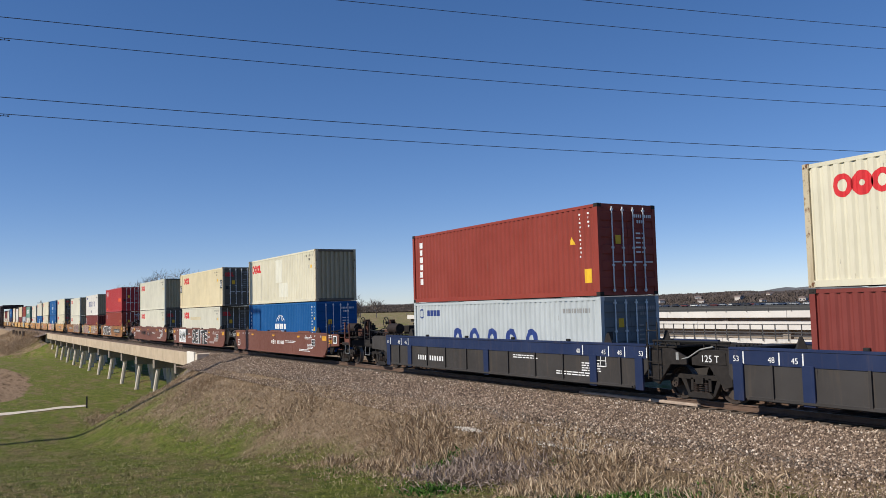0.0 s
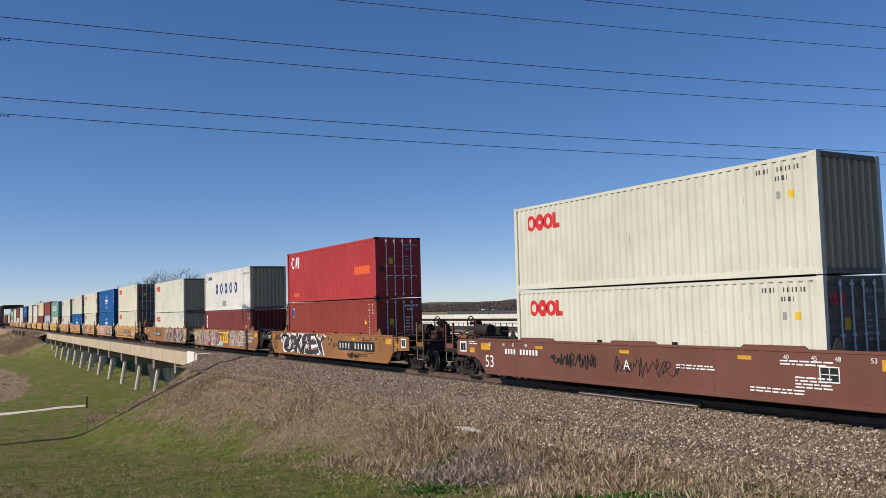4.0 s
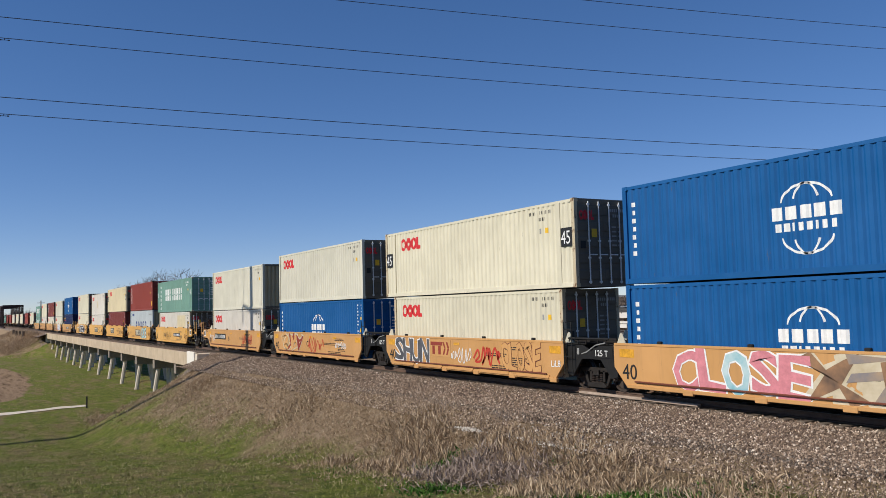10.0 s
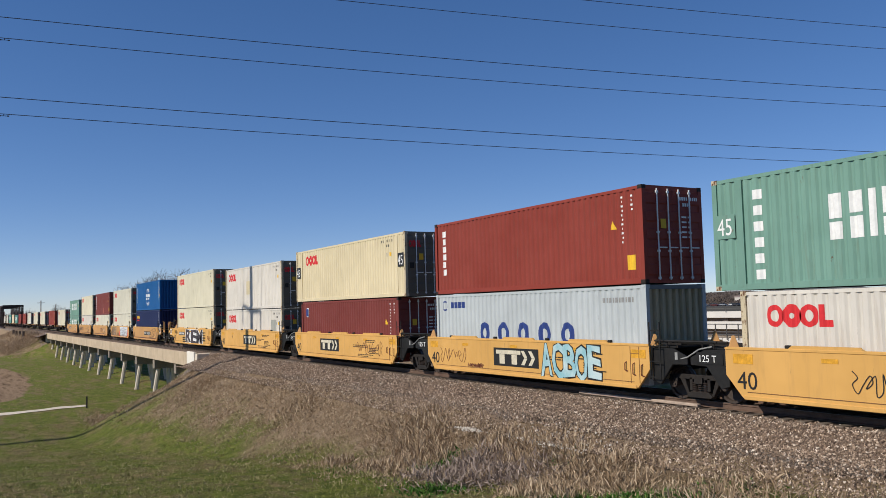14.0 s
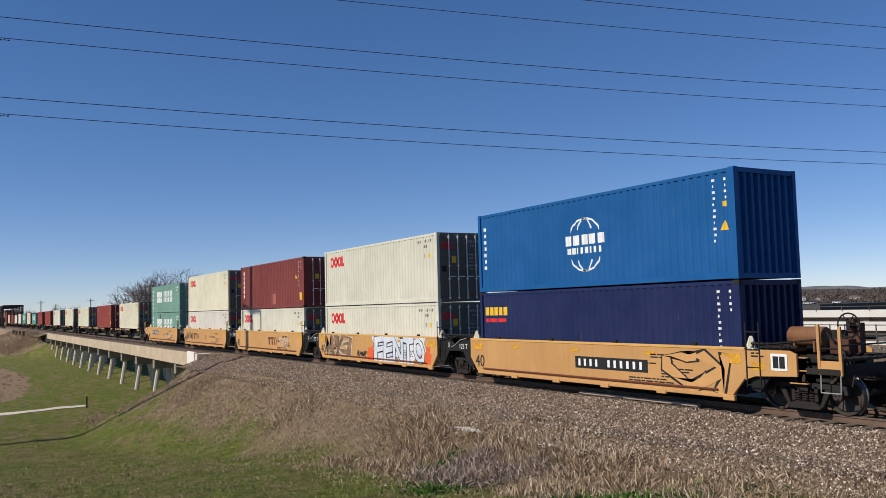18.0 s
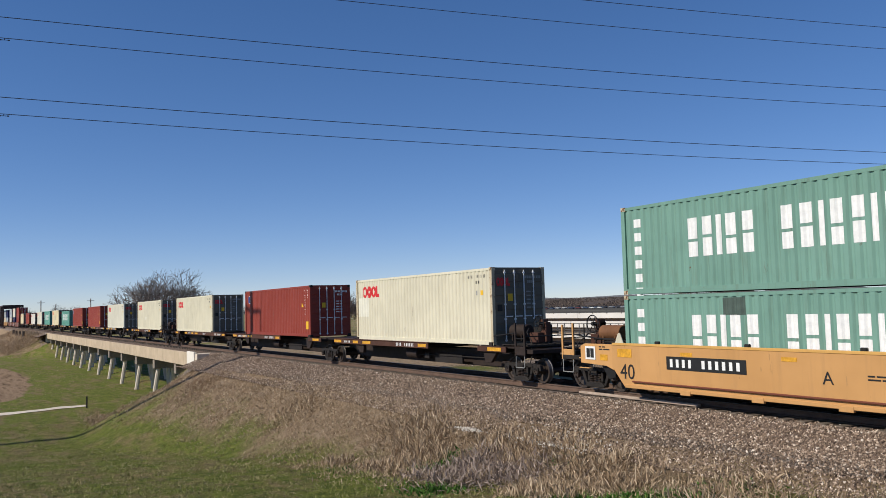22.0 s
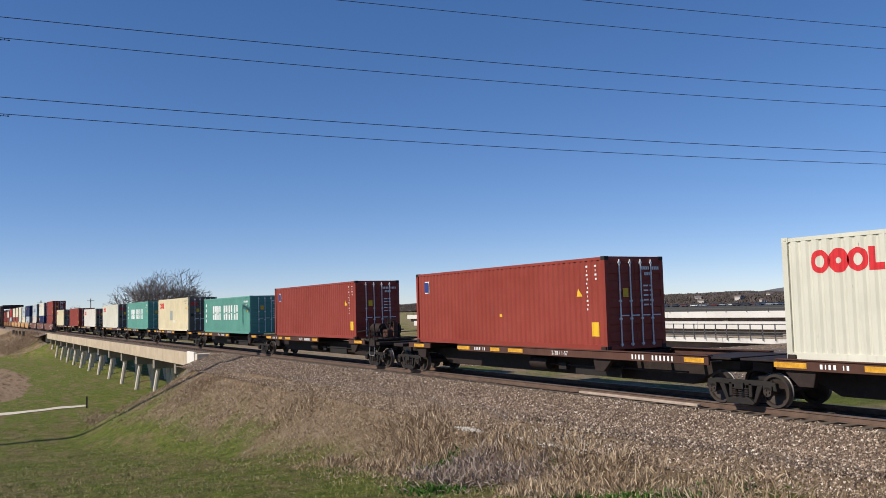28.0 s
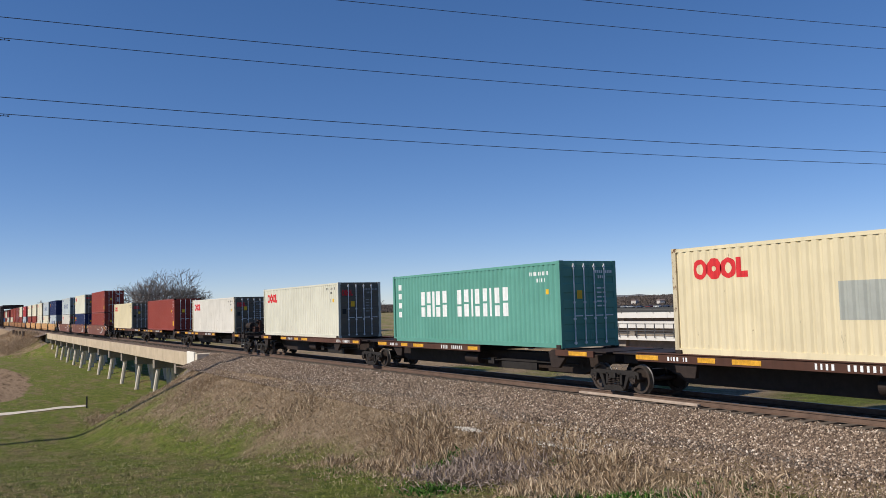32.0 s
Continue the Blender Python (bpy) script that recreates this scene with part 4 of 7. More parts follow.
                place("reflector", shared(("reflector_end",), lambda bm: box(bm, 0, 0, 0, 0.34, 0.006, 0.18)), REFLECT, thing, pose(s * (lp / 2 + span * 0.28), -1.5, 1.08))
                small_bars(thing, s * (lp / 2 + span * 0.28) - 0.2, 1.38, 2, 0.5, c["ink"], -1.495, seed + 9)
            if c.get("brakes", True):
                brake_gear(thing, s, s * (half + 0.78), c["side"] if c["side"] is not SLATE else GRIME)
            if style == "yellow" and s > 0:
                for q, yy, top_z in ((0.35, -1.05, 2.62), (0.8, -0.75, 2.25), (1.15, -0.6, 1.98)):
                    bm = bmesh.new()
                    rod(bm, (lp / 2 + q, yy, 1.44), (lp / 2 + q, yy, top_z), 0.022, 6)
                    part("upright_rod", bm, GALV, thing)
    place("ladder", shared(("ladder",), lambda bm: ladder(bm, 0.55, 2.15)), c["end"], thing, pose(lp / 2 + 0.22, -1.5, 0))
    truck(thing, -half)
    if front_truck:
        truck(thing, half)
    # markings
    y = -1.5
    amber = shared(("reflector",), lambda bm: box(bm, 0, 0, 0, 0.6, 0.006, 0.16))
    amber2 = shared(("reflector_small",), lambda bm: box(bm, 0, 0, 0, 0.42, 0.006, 0.1))
    place("reflector", amber, REFLECT, thing, pose(-lp / 2 + 0.55, y - 0.005, top - 0.24) @ Matrix.Diagonal((1, 1, 1.5, 1)))
    place("reflector", amber, REFLECT, thing, pose(lp / 2 - 0.45, y - 0.005, top - 0.24) @ Matrix.Diagonal((1, 1, 1.5, 1)))
    for k in (-0.27, -0.02, 0.24):
        place("reflector", amber2, REFLECT, thing, pose(k * lp, y - 0.005, top - 0.2))
    ink = c["ink"]
    if style != "blue":
        word(thing, "53" if long else "40", 0.62, -lp / 2 + (0.5 if long else 0.35), top - 0.98, ink)
    if long:
        for s in (-1, 1):
            for q, body in ((0.9, "53"), (1.75, "48"), (2.35, "45"), (3.1, "40")):
                word(thing, body, 0.16, s * (lp / 2 - q) - 0.1, top - 0.2, ink)
    plated = style in ("blue", "brown")
    for q in (-0.36, 0.38) if plated else ():
        place("data_panel", shared(("data_panel",), lambda bm: box(bm, 0, 0, 0, 0.42, 0.006, 0.3)), MARKBLACK if q > 0 else c["side"], thing, pose(q * lp, y - 0.004, top - 0.5))
    if plated:
        place("panel_rim", shared(("panel_rim",), lambda bm: (box(bm, 0, 0, 0.17, 0.5, 0.005, 0.03), box(bm, 0, 0, -0.17, 0.5, 0.005, 0.03), box(bm, -0.24, 0, 0, 0.03, 0.005, 0.34),
          box(bm, 0.24, 0, 0, 0.03, 0.005, 0.34), box(bm, 0, 0, 0, 0.02, 0.005, 0.3), box(bm, 0, 0, 0, 0.42, 0.005, 0.02))), MARKWHITE, thing, pose(0.38 * lp, y - 0.011, top - 0.5))
    if style == "yellow":
        for s in (1,):
            bm = bmesh.new()
            e = s * (lp / 2)
            for q in (0.42, 0.78):
                box(bm, e - s * q, y - 0.004, 0.92, 0.018, 0.012, 1.05)
            box(bm, e - s * 0.6, y - 0.004, 1.24, 0.36, 0.012, 0.018)
            part("weld_seam", bm, SEAM, thing)
            bm = bmesh.new()
            for q, za, zb in ((0.95, 0.72, 1.0), (0.62, 0.62, 0.98), (0.28, 0.6, 0.95)):
                pts = [(e - s * q, y + 0.01, zb), (e - s * (q + 0.02), y - 0.05, zb - 0.04), (e - s * (q + 0.03), y - 0.05, za + 0.04), (e - s * (q - 0.05), y + 0.01, za)]
                for a, b in zip(pts, pts[1:]):
                    rod(bm, a, b, 0.017, 5)
            tagged(part("side_handhold", bm, MARKBROWN, thing), kind="stuff")
        bm = bmesh.new()
        box(bm, 0, y - 0.004, bot + 0.16, lp - 1.3, 0.012, 0.016)
        part("bottom_seam", bm, SEAM, thing)
    if unit and not style.startswith("yellow"):
        word(thing, unit, 0.42, c.get("unit_x", 0.9), top - 0.72, ink)
    bm = bmesh.new()
    box(bm, -lp / 2 - 0.62, -1.395, 1.2, 0.9, 0.008, 0.3)
    part("truck_plate", bm, c["end"], thing)
    word(thing, "125 T", 0.26, -lp / 2 - 1.0, 1.1, MARKWHITE, -1.395)
    small_bars(thing, lp / 2 - 3.3, top - 0.25, 2, 1.3, ink, y, seed)
    small_bars(thing, lp / 2 - 2.9, top - 0.62, 4, 0.9, ink, y, seed + 1)
    small_bars(thing, 1.7, top - 0.5, 2, 1.6, ink, y, seed + 2)
    small_bars(thing, lp / 2 - 4.2, bot + 0.28, 2, 1.6, ink, y, seed + 3)
    MOVERS.append((thing, centre, 0.0))
    return thing


SEAM = plain("dirty_weld_seam", (0.20, 0.10, 0.04), 0.8, 0, 6, 0.4, 0)
STYLES = dict(
    blue=dict(side=SLATE, chord=CARBLUE, end=GRIME, guide=GRIME, ink=MARKWHITE, label="grimy grey container well car with a navy blue top band", unit_x=5.2),
    brown=dict(side=BROWN, chord=BROWN, end=GRIME, guide=GRIME, ink=MARKWHITE, label="mineral brown steel container well car", unit_x=-0.4),
    rusty=dict(side=RUSTY, chord=RUSTY, end=GRIME, guide=RUSTY, ink=MARKBLACK, label="rust-stained orange container well car covered in graffiti", unit_x=1.4),
    tan=dict(side=TAN, chord=TAN, end=BLACK, guide=CREAM, ink=MARKBLACK, ledge=True, label="faded orange container well car with black ends", unit_x=-0.9),
    yellow=dict(side=YELLOW, chord=YELLOW, end=BLACK, guide=TAN, ink=MARKBLACK, label="yellow container well car with black ends"),
    amber=dict(side=TAN, chord=YELLOW, end=BLACK, guide=CREAM, ink=MARKBLACK, ledge=True, label="orange container well car with black ends", unit_x=0.6),
)


def spine_beam(bm, length):
    h = length / 2
    slab(bm, [(-h + 0.2, 1.02), (-h + 0.2, 0.8), (-h + 1.5, 0.76), (-h + 2.3, 0.36), (h - 2.3, 0.36), (h - 1.5, 0.76), (h - 0.2, 0.8), (h - 0.2, 1.02)], -0.3, 0.3)


def pedestal(bm):
    slab(bm, [(-0.45, 1.22), (-0.62, 1.12), (-0.5, 0.62), (-0.1, 0.62), (0.25, 0.95), (0.5, 1.22)], -1.2, -1.06)
    slab(bm, [(-0.45, 1.22), (-0.62, 1.12), (-0.5, 0.62), (-0.1, 0.62), (0.25, 0.95), (0.5, 1.22)], 1.06, 1.2)
    box(bm, 0, 0, 1.1, 0.7, 2.36, 0.2)
    for y in (-1.17, 1.17):
        box(bm, 0, y, 1.3, 0.22, 0.2, 0.16)


def spine_car(centre, half, load_x, front_shared, rear_shared, front_truck, seed, mark="", side="L"):
    """A skeleton car for one container: deep centre beam, pedestals and an outer deck channel on outriggers."""
    length = half * 2
    thing = base_at("spine_car", "rusty brown-black skeleton flat car with amber reflectors", "rail car", "spine cars")
    bm = bmesh.new()
    spine_beam(bm, length)
    part("centre_beam", bm, SPINE, thing, bevel=0.015)
    for s in (-1, 1):
        place("pedestal", shared(("pedestal",), pedestal, 0.012), SPINE, thing, pose(load_x + s * 5.95, 0, 0) @ Matrix.Diagonal((s, 1, 1, 1)))
    x0, x1 = (-half + 1.3, load_x + 1.2) if side == "L" else (load_x - 2.6, half - 0.8)
    for s in (-1, 1):
        bm = bmesh.new()
        box(bm, (x0 + x1) / 2, s * 1.26, 1.13, x1 - x0, 0.07, 0.24)
        box(bm, (x0 + x1) / 2, s * 1.22, 1.26, x1 - x0, 0.22, 0.03)
        part("deck_channel", bm, DECKRUST, thing, bevel=0.008)
        bm = bmesh.new()
        box(bm, (half - 1.6) if side == "L" else (1.4 - half), s * 1.26, 1.13, 1.9, 0.07, 0.2)
        part("deck_channel", bm, DECKRUST, thing, bevel=0.008)
    k = x0 + 0.4
    while k < x1:
        place("outrigger", shared(("outrigger",), lambda bm: box(bm, 0, 0, 1.05, 0.1, 2.5, 0.1)), SPINE, thing, pose(k, 0, 0))
        k += 1.25
    for s, is_shared in ((1, front_shared), (-1, rear_shared)):
        bm = bmesh.new()
        box(bm, s * (half - 0.9), 0, 1.2, 1.5, 2.4, 0.05)
        box(bm, s * (half - 0.5), 0, 1.0, 0.6, 1.6, 0.24)
        part("end_platform", bm, SPINE, thing, bevel=0.008)
        if not is_shared:
            place("coupler", shared(("coupler",), lambda bm: coupler(bm, 1.9), 0.02), GRIME, thing, pose(s * half, 0, 0, 0, 0, 0 if s > 0 else 180))
            bm = bmesh.new()
            box(bm, s * (half + 0.55), 0, 1.1, 0.9, 2.6, 0.14)
            part("end_sill", bm, SPINE, thing, bevel=0.01)
            if s > 0:
                brake_gear(thing, s, s * (half + 0.2), SPINE)
    bm = bmesh.new()
    rod(bm, (-0.2, -0.75, 0.72), (0.75, -0.75, 0.72), 0.22, 16)
    part("air_reservoir", bm, SPINE, thing, bevel=0.02)
    bm = bmesh.new()
    rod(bm, (0.75, -0.78, 0.7), (half - 2, -0.78, 0.74), 0.025, 6)
    box(bm, 1.5, -0.75, 0.66, 0.4, 0.16, 0.22)
    box(bm, 3.2, -0.72, 0.6, 2.2, 0.08, 0.34)
    part("brake_rigging", bm, GRIME, thing)
    for x, w in ((x0 + 0.4, 0.9), (x0 + 2.6, 0.6), (x0 + 3.9, 0.9), (x1 - 0.5, 0.7), ((half - 1.4) if side == "L" else (1.4 - half), 0.9)):
        place("reflector", shared(("spine_reflector", w), lambda bm: box(bm, 0, 0, 0, w, 0.006, 0.13)), REFLECT, thing, pose(x, -1.3, 1.13))
    bm = bmesh.new()
    bar_row(bm, x1 - 2.9, 1.06, (0.06, 0.05, 0.06, 0.07, -0.16, 0.06, 0.07, 0.07, 0.06, 0.07, 0.05), 0.14, 0.085)
    bar_row(bm, x0 + 1.2, 1.07, (0.07, 0.03, 0.06, 0.07, -0.05, 0.03, 0.06), 0.11, 0.06)
    bmesh.ops.translate(bm, verts=bm.verts[:], vec=(0, -1.301, 0))
    tagged(part("number_marking", bm, MARKWHITE, thing), kind="stuff")
    if mark:
        word(thing, mark, 0.17, x0 + 1.4, 1.07, MARKWHITE, -1.297)
    if seed in (2, 5):
        word(thing, "2-28 / 1-57", 0.19, x0 + 6.0, 1.06, MARKWHITE, -1.297)
    truck(thing, -half, 0.42, 1.73)
    if front_truck:
        truck(thing, half, 0.42, 1.73)
    MOVERS.append((thing, centre, 0.0))
    return thing


# ---- the train, front to back ----
BASE = 0.325


def load(centre, low, up):
    z = BASE
    for kind, length, h, doors, *extra in (low, up):
        lab = LABELS[kind] + (", stacked on top" if z > 1 else ", in a well")
        container(kind, length, h, centre, z, doors, lab, extra, centre < -440)
        z += h + 0.03


U = {}


def unit(name, style, centre, half, fs, rs, ft, low, up, letter="", seed=0):
    U[name] = well_car(style, centre, half, fs, rs, ft, letter, seed)
    load(centre, low, up)


# (kind, length, height, doors towards the front, markings)
unit("u0", "blue", 273.32, 9.67, True, True, True, ("dark", L40, STD, True), ("cream", L40, HC, True), "C", 1)
unit("u1", "blue", 253.8, 9.67, True, False, False, ("white", L40, STD, True), ("oxide", L40, HC, True, "letter_column"), "", 2)
unit("u2", "brown", 230.2, 9.67, False, True, True, ("blue", L40, HC, True), ("cream", L40, HC, False, (PATCHCREAM, -0.7, 1.25, 0.55, 2.65), (PATCHCREAM, -0.1, 0.35, 1.5, 1.2)), "B", 3)
unit("u3", "brown", 210.8, 9.67, True, True, False, ("pale", L40, HC, True, (PATCHTAN, -3.2, 1.9, 0.2, 2.15)), ("yellowish", L45, HC, True, "45"), "", 4)
unit("u4", "brown", 191.5, 9.67, True, False, False, ("pale", L40, HC, True), ("pale", L40, HC, False), "A", 5)
unit("u5", "rusty", 167.84, 9.67, False, True, True, ("oxide", L40, HC, True, "badge"), ("red", L40, HC, True, (MARKORANGE, -5.0, 0.3, -4.2, 0.5), (MARKORANGE, 3.6, 1.2, 5.4, 1.6)), "A", 6)
unit("u6", "rusty", 148.5, 9.67, True, True, False, ("dark", L40, STD, False, "letter_column"), ("oldwhite", L40, HC, False, (MARKGREY, -1.0, 0.3, -0.1, 0.7)), "", 7)
unit("u7", "rusty", 129.2, 9.67, True, False, False, ("pale", L40, STD, False), ("pale", L40, HC, False), "B", 8)
unit("u8", "tan", 107.57, 7.72, False, True, True, ("cream", L40, HC, True), ("cream", L40, HC, True), "A", 9)
unit("u9", "tan", 92.08, 7.72, True, True, False, ("blue", L40, HC, False), ("blue", L40, HC, True), "", 10)
unit("u10", "tan", 76.85, 7.72, True, True, False, ("cream", L40, HC, True), ("cream", L45, HC, True, "45"), "", 11)
unit("u11", "tan", 61.3, 7.72, True, True, False, ("blue", L40, HC, True), ("pale", L40, HC, True), "C", 12)
unit("u12", "tan", 45.88, 7.72, True, False, False, ("whitish", L40, STD, True), ("pale", L40, HC, False), "B", 13)
unit("u13", "yellow", 26.35, 7.72, False, True, True, ("whitish", L40, STD, True, (PATCHTAN, 1.4, 0.9, 4.4, 2.3)), ("teal", L45, HC, True, "45"), "A", 14)
unit("u14", "yellow", 10.8, 7.72, True, True, False, ("white", L40, HC, False), ("oxide", L40, HC, True, "letter_column"), "", 15)
unit("u15", "yellow", -4.85, 7.72, True, True, False, ("dark", L40, HC, True, "badge"), ("yellowish", L45, HC, True, "45"), "", 16)
unit("u16", "yellow", -20.4, 7.72, True, True, False, ("whitish", L40, STD, True, (PATCHGREY, 4.0, 0.6, 4.9, 1.9)), ("whitish", L40, HC, True, (PATCHTAN, -1.2, 1.0, -0.4, 1.9)), "", 17)
unit("u17", "yellow", -35.95, 7.72, True, False, False, ("cream", L40, HC, True), ("cream", L40, HC, True), "", 18)
unit("u18", "amber", -55.56, 7.72, False, True, True, ("navy", L40, HC, False), ("blue", L40, HC, False), "B", 19)
unit("u19", "amber", -70.95, 7.72, True, True, False, ("pale", L40, STD, True), ("pale", L40, HC, True), "", 20)
unit("u20", "amber", -86.33, 7.72, True, True, False, ("pale", L40, STD, True), ("dark", L40, HC, True, "letter_column", (PATCHRED, 0.6, 0.25, 1.2, 0.9)), "D", 21)
unit("u21", "amber", -101.62, 7.72, True, True, False, ("whitish", L40, STD, True), ("cream", L40, HC, True), "E", 22)
unit("u22", "amber", -117.01, 7.72, True, False, False, ("teal", L40, STD, True, (GRIMETEAL, -2.4, 2.0, -1.7, 2.45)), ("teal", L40, STD, True), "A", 23)

SPINES = [  # front truck, rear truck, front joined, rear joined, load's middle, load
    (-128.67, -146.34, False, True, -136.3, ("cream", L40, HC, True, (PATCHCREAM, -5.9, 1.1, -4.7, 2.0)), ""),
    (-146.34, -164.82, True, True, -154.76, ("oxide", L40, HC, True, "badge"), "28 - ALL PURPOSE SPINE"),
    (-164.82, -182.37, True, False, -175.43, ("cream", L40, HC, True), ""),
    (-186.52, -204.40, False, True, -194.01, ("cream", L40, HC, True, (PATCHWHITE, -1.7, 1.0, -1.4, 1.3)), ""),
    (-204.40, -222.38, True, True, -214.7, ("pale", L40, HC, True), ""),
    (-222.38, -240.50, True, False, -233.29, ("oxide", L40, HC, True, "badge", (MARKYELLOW, 0.2, 1.05, 0.4, 1.15)), ""),
    (-243.99, -260.68, False, True, -251.85, ("oxide", L40, HC, True, "badge"), ""),
    (-260.68, -278.09, True, True, -269.04, ("teal2", L40, STD, True), ""),
    (-278.09, -295.32, True, True, -286.48, ("yellowish", L40, HC, True, (PATCHGREY, -1.05, 0.93, 0.1, 1.81), (PATCHCREAM, 0.3, 0.72, 1.0, 0.95)), ""),
    (-295.32, -312.55, True, True, -303.69, ("teal2", L40, HC, True), ""),
    (-312.55, -329.09, True, False, -322.2, ("pale", L40, HC, True), ""),
    (-332.73, -350.65, False, True, -341.0, ("whitish", L40, STD, True), ""),
    (-350.65, -368.91, True, True, -359.9, ("oxide", L40, HC, True), ""),
    (-368.91, -387.08, True, False, -381.07, ("yellowish", L40, HC, True), ""),
]
for k, (a, b, fs, rs, mid, (kind, length, h, doors, *extra), mark) in enumerate(SPINES):
    spine_car((a + b) / 2, (a - b) / 2, mid - (a + b) / 2, fs, rs, not fs, k, mark, "R" if k in (2, 5, 10, 13) else "L")
    container(kind, length, h, mid, 1.266, doors, LABELS[kind] + ", on a flatcar", extra)

# the rear of the train, which stays far off
unit("d1", "brown", -401.0, 9.67, False, True, True, ("oxide", L40, HC, True), ("oxide", L40, HC, True), "", 31)
unit("d2", "brown", -420.4, 9.67, True, True, False, ("navy", L40, HC, True), ("pale", L40, HC, True), "", 32)
unit("d3", "brown", -439.8, 9.67, True, False, False, ("whitish", L40, HC, True), ("white", L40, HC, True), "", 33)
for k, (cx, lo, hi) in enumerate(((-462.7, "white", "navy"), (-478.1, "cream", "white"), (-493.6, "pale", "cream"), (-509.0, "oxide", "cream"), (-524.5, "oxide", "cream"))):
    unit("e%d" % k, "tan", cx, 7.72, k > 0, k < 4, k == 0, (lo, L40, HC, True), (hi, L40, HC, True), "", 40 + k)
for k, (cx, lo, hi) in enumerate(((-543.2, "white", "red"), (-558.6, "oxide", "cream"), (-574.1, "dark", "dark"), (-589.5, "oxide", "oxide"), (-605.0, "cream", "oxide"))):
    unit("f%d" % k, "rusty", cx, 7.72, k > 0, k < 4, k == 0, (lo, L40, HC, True), (hi, L40, HC, True), "", 50 + k)
for k, (cx, lo, hi) in enumerate(((-626.2, "pale", "oxide"), (-641.6, "dark", "cream"), (-657.1, "blue", "oxide"), (-672.5, "cream", "dark"))):
    unit("g%d" % k, "tan", cx, 7.72, k > 0, k < 3, k == 0, (lo, L40, HC, True), (hi, L40, HC, True), "", 60 + k)

# ---- ground ----
def lerp(table, x):
    return float(np.interp(x, [a for a, _ in table], [b for _, b in table]))


NEARSIDE = [(-900, -1.5), (-420, -2.5), (-300, -3.2), (-230, -4.4), (-185, -4.6), (-61, -4.8), (-51, -4.5), (-41, -3.75), (-29, -2.62), (-19.6, -1.78), (-10, -1.1), (0, -0.8), (25, -0.5), (900, -0.5)]
FARSIDE = [(-900, -3.2), (-300, -3.2), (-200, -4.4), (-75, -4.6), (-58, -2.0), (-45, -0.9), (0, -0.6), (900, -0.6)]


CREST = [(-195.5, 3.3), (-184.8, 1.6), (-63.8, 1.6), (-60.4, 2.5), (-56.5, 3.2), (-47.5, 3.6)]


def ground_z(x, y):
    flat_z = lerp(NEARSIDE if y < 0 else FARSIDE, x)
    bank = -0.52 - max(0.0, abs(y) - lerp(CREST, x)) / 2.05
    inside = min(x + 182.3, -66.3 - x)
    if inside > 0:
        bank -= 0.85 + inside / 2.6
    if y < 0 and -120 < x < -59:
        bank -= (-59 - x) * max(0.0, min(1.0, (abs(y) - 2.2) / 6)) / 3.6
    k = 0.35
    h = max(k - abs(bank - flat_z), 0.0) / k
    z = max(bank, flat_z) + h * h * k / 4
    r2 = x * x + (y + 18.6) ** 2
    z += 2.0 * math.exp(-r2 / 70.0)
    if abs(y) > 4:
        z += 0.16 * noise.noise((x * 0.13, y * 0.13, 0)) + 0.06 * noise.noise((x * 0.6, y * 0.6, 4))
    return z


def spread(lo, hi, fine_lo, fine_hi, step, grow=1.18):
    xs = list(np.arange(fine_lo, fine_hi + 1e-6, step))
    d, x = step, fine_lo
    while x > lo:
        d *= grow
        x -= d
        xs.insert(0, x)
    d, x = step, xs[-1]
    while x < hi:
        d *= grow
        x += d
        xs.append(x)
    return xs


GX = spread(-4000, 4000, -110, 6, 0.8)
GY = spread(-1500, 4500, -24, 14, 0.6)


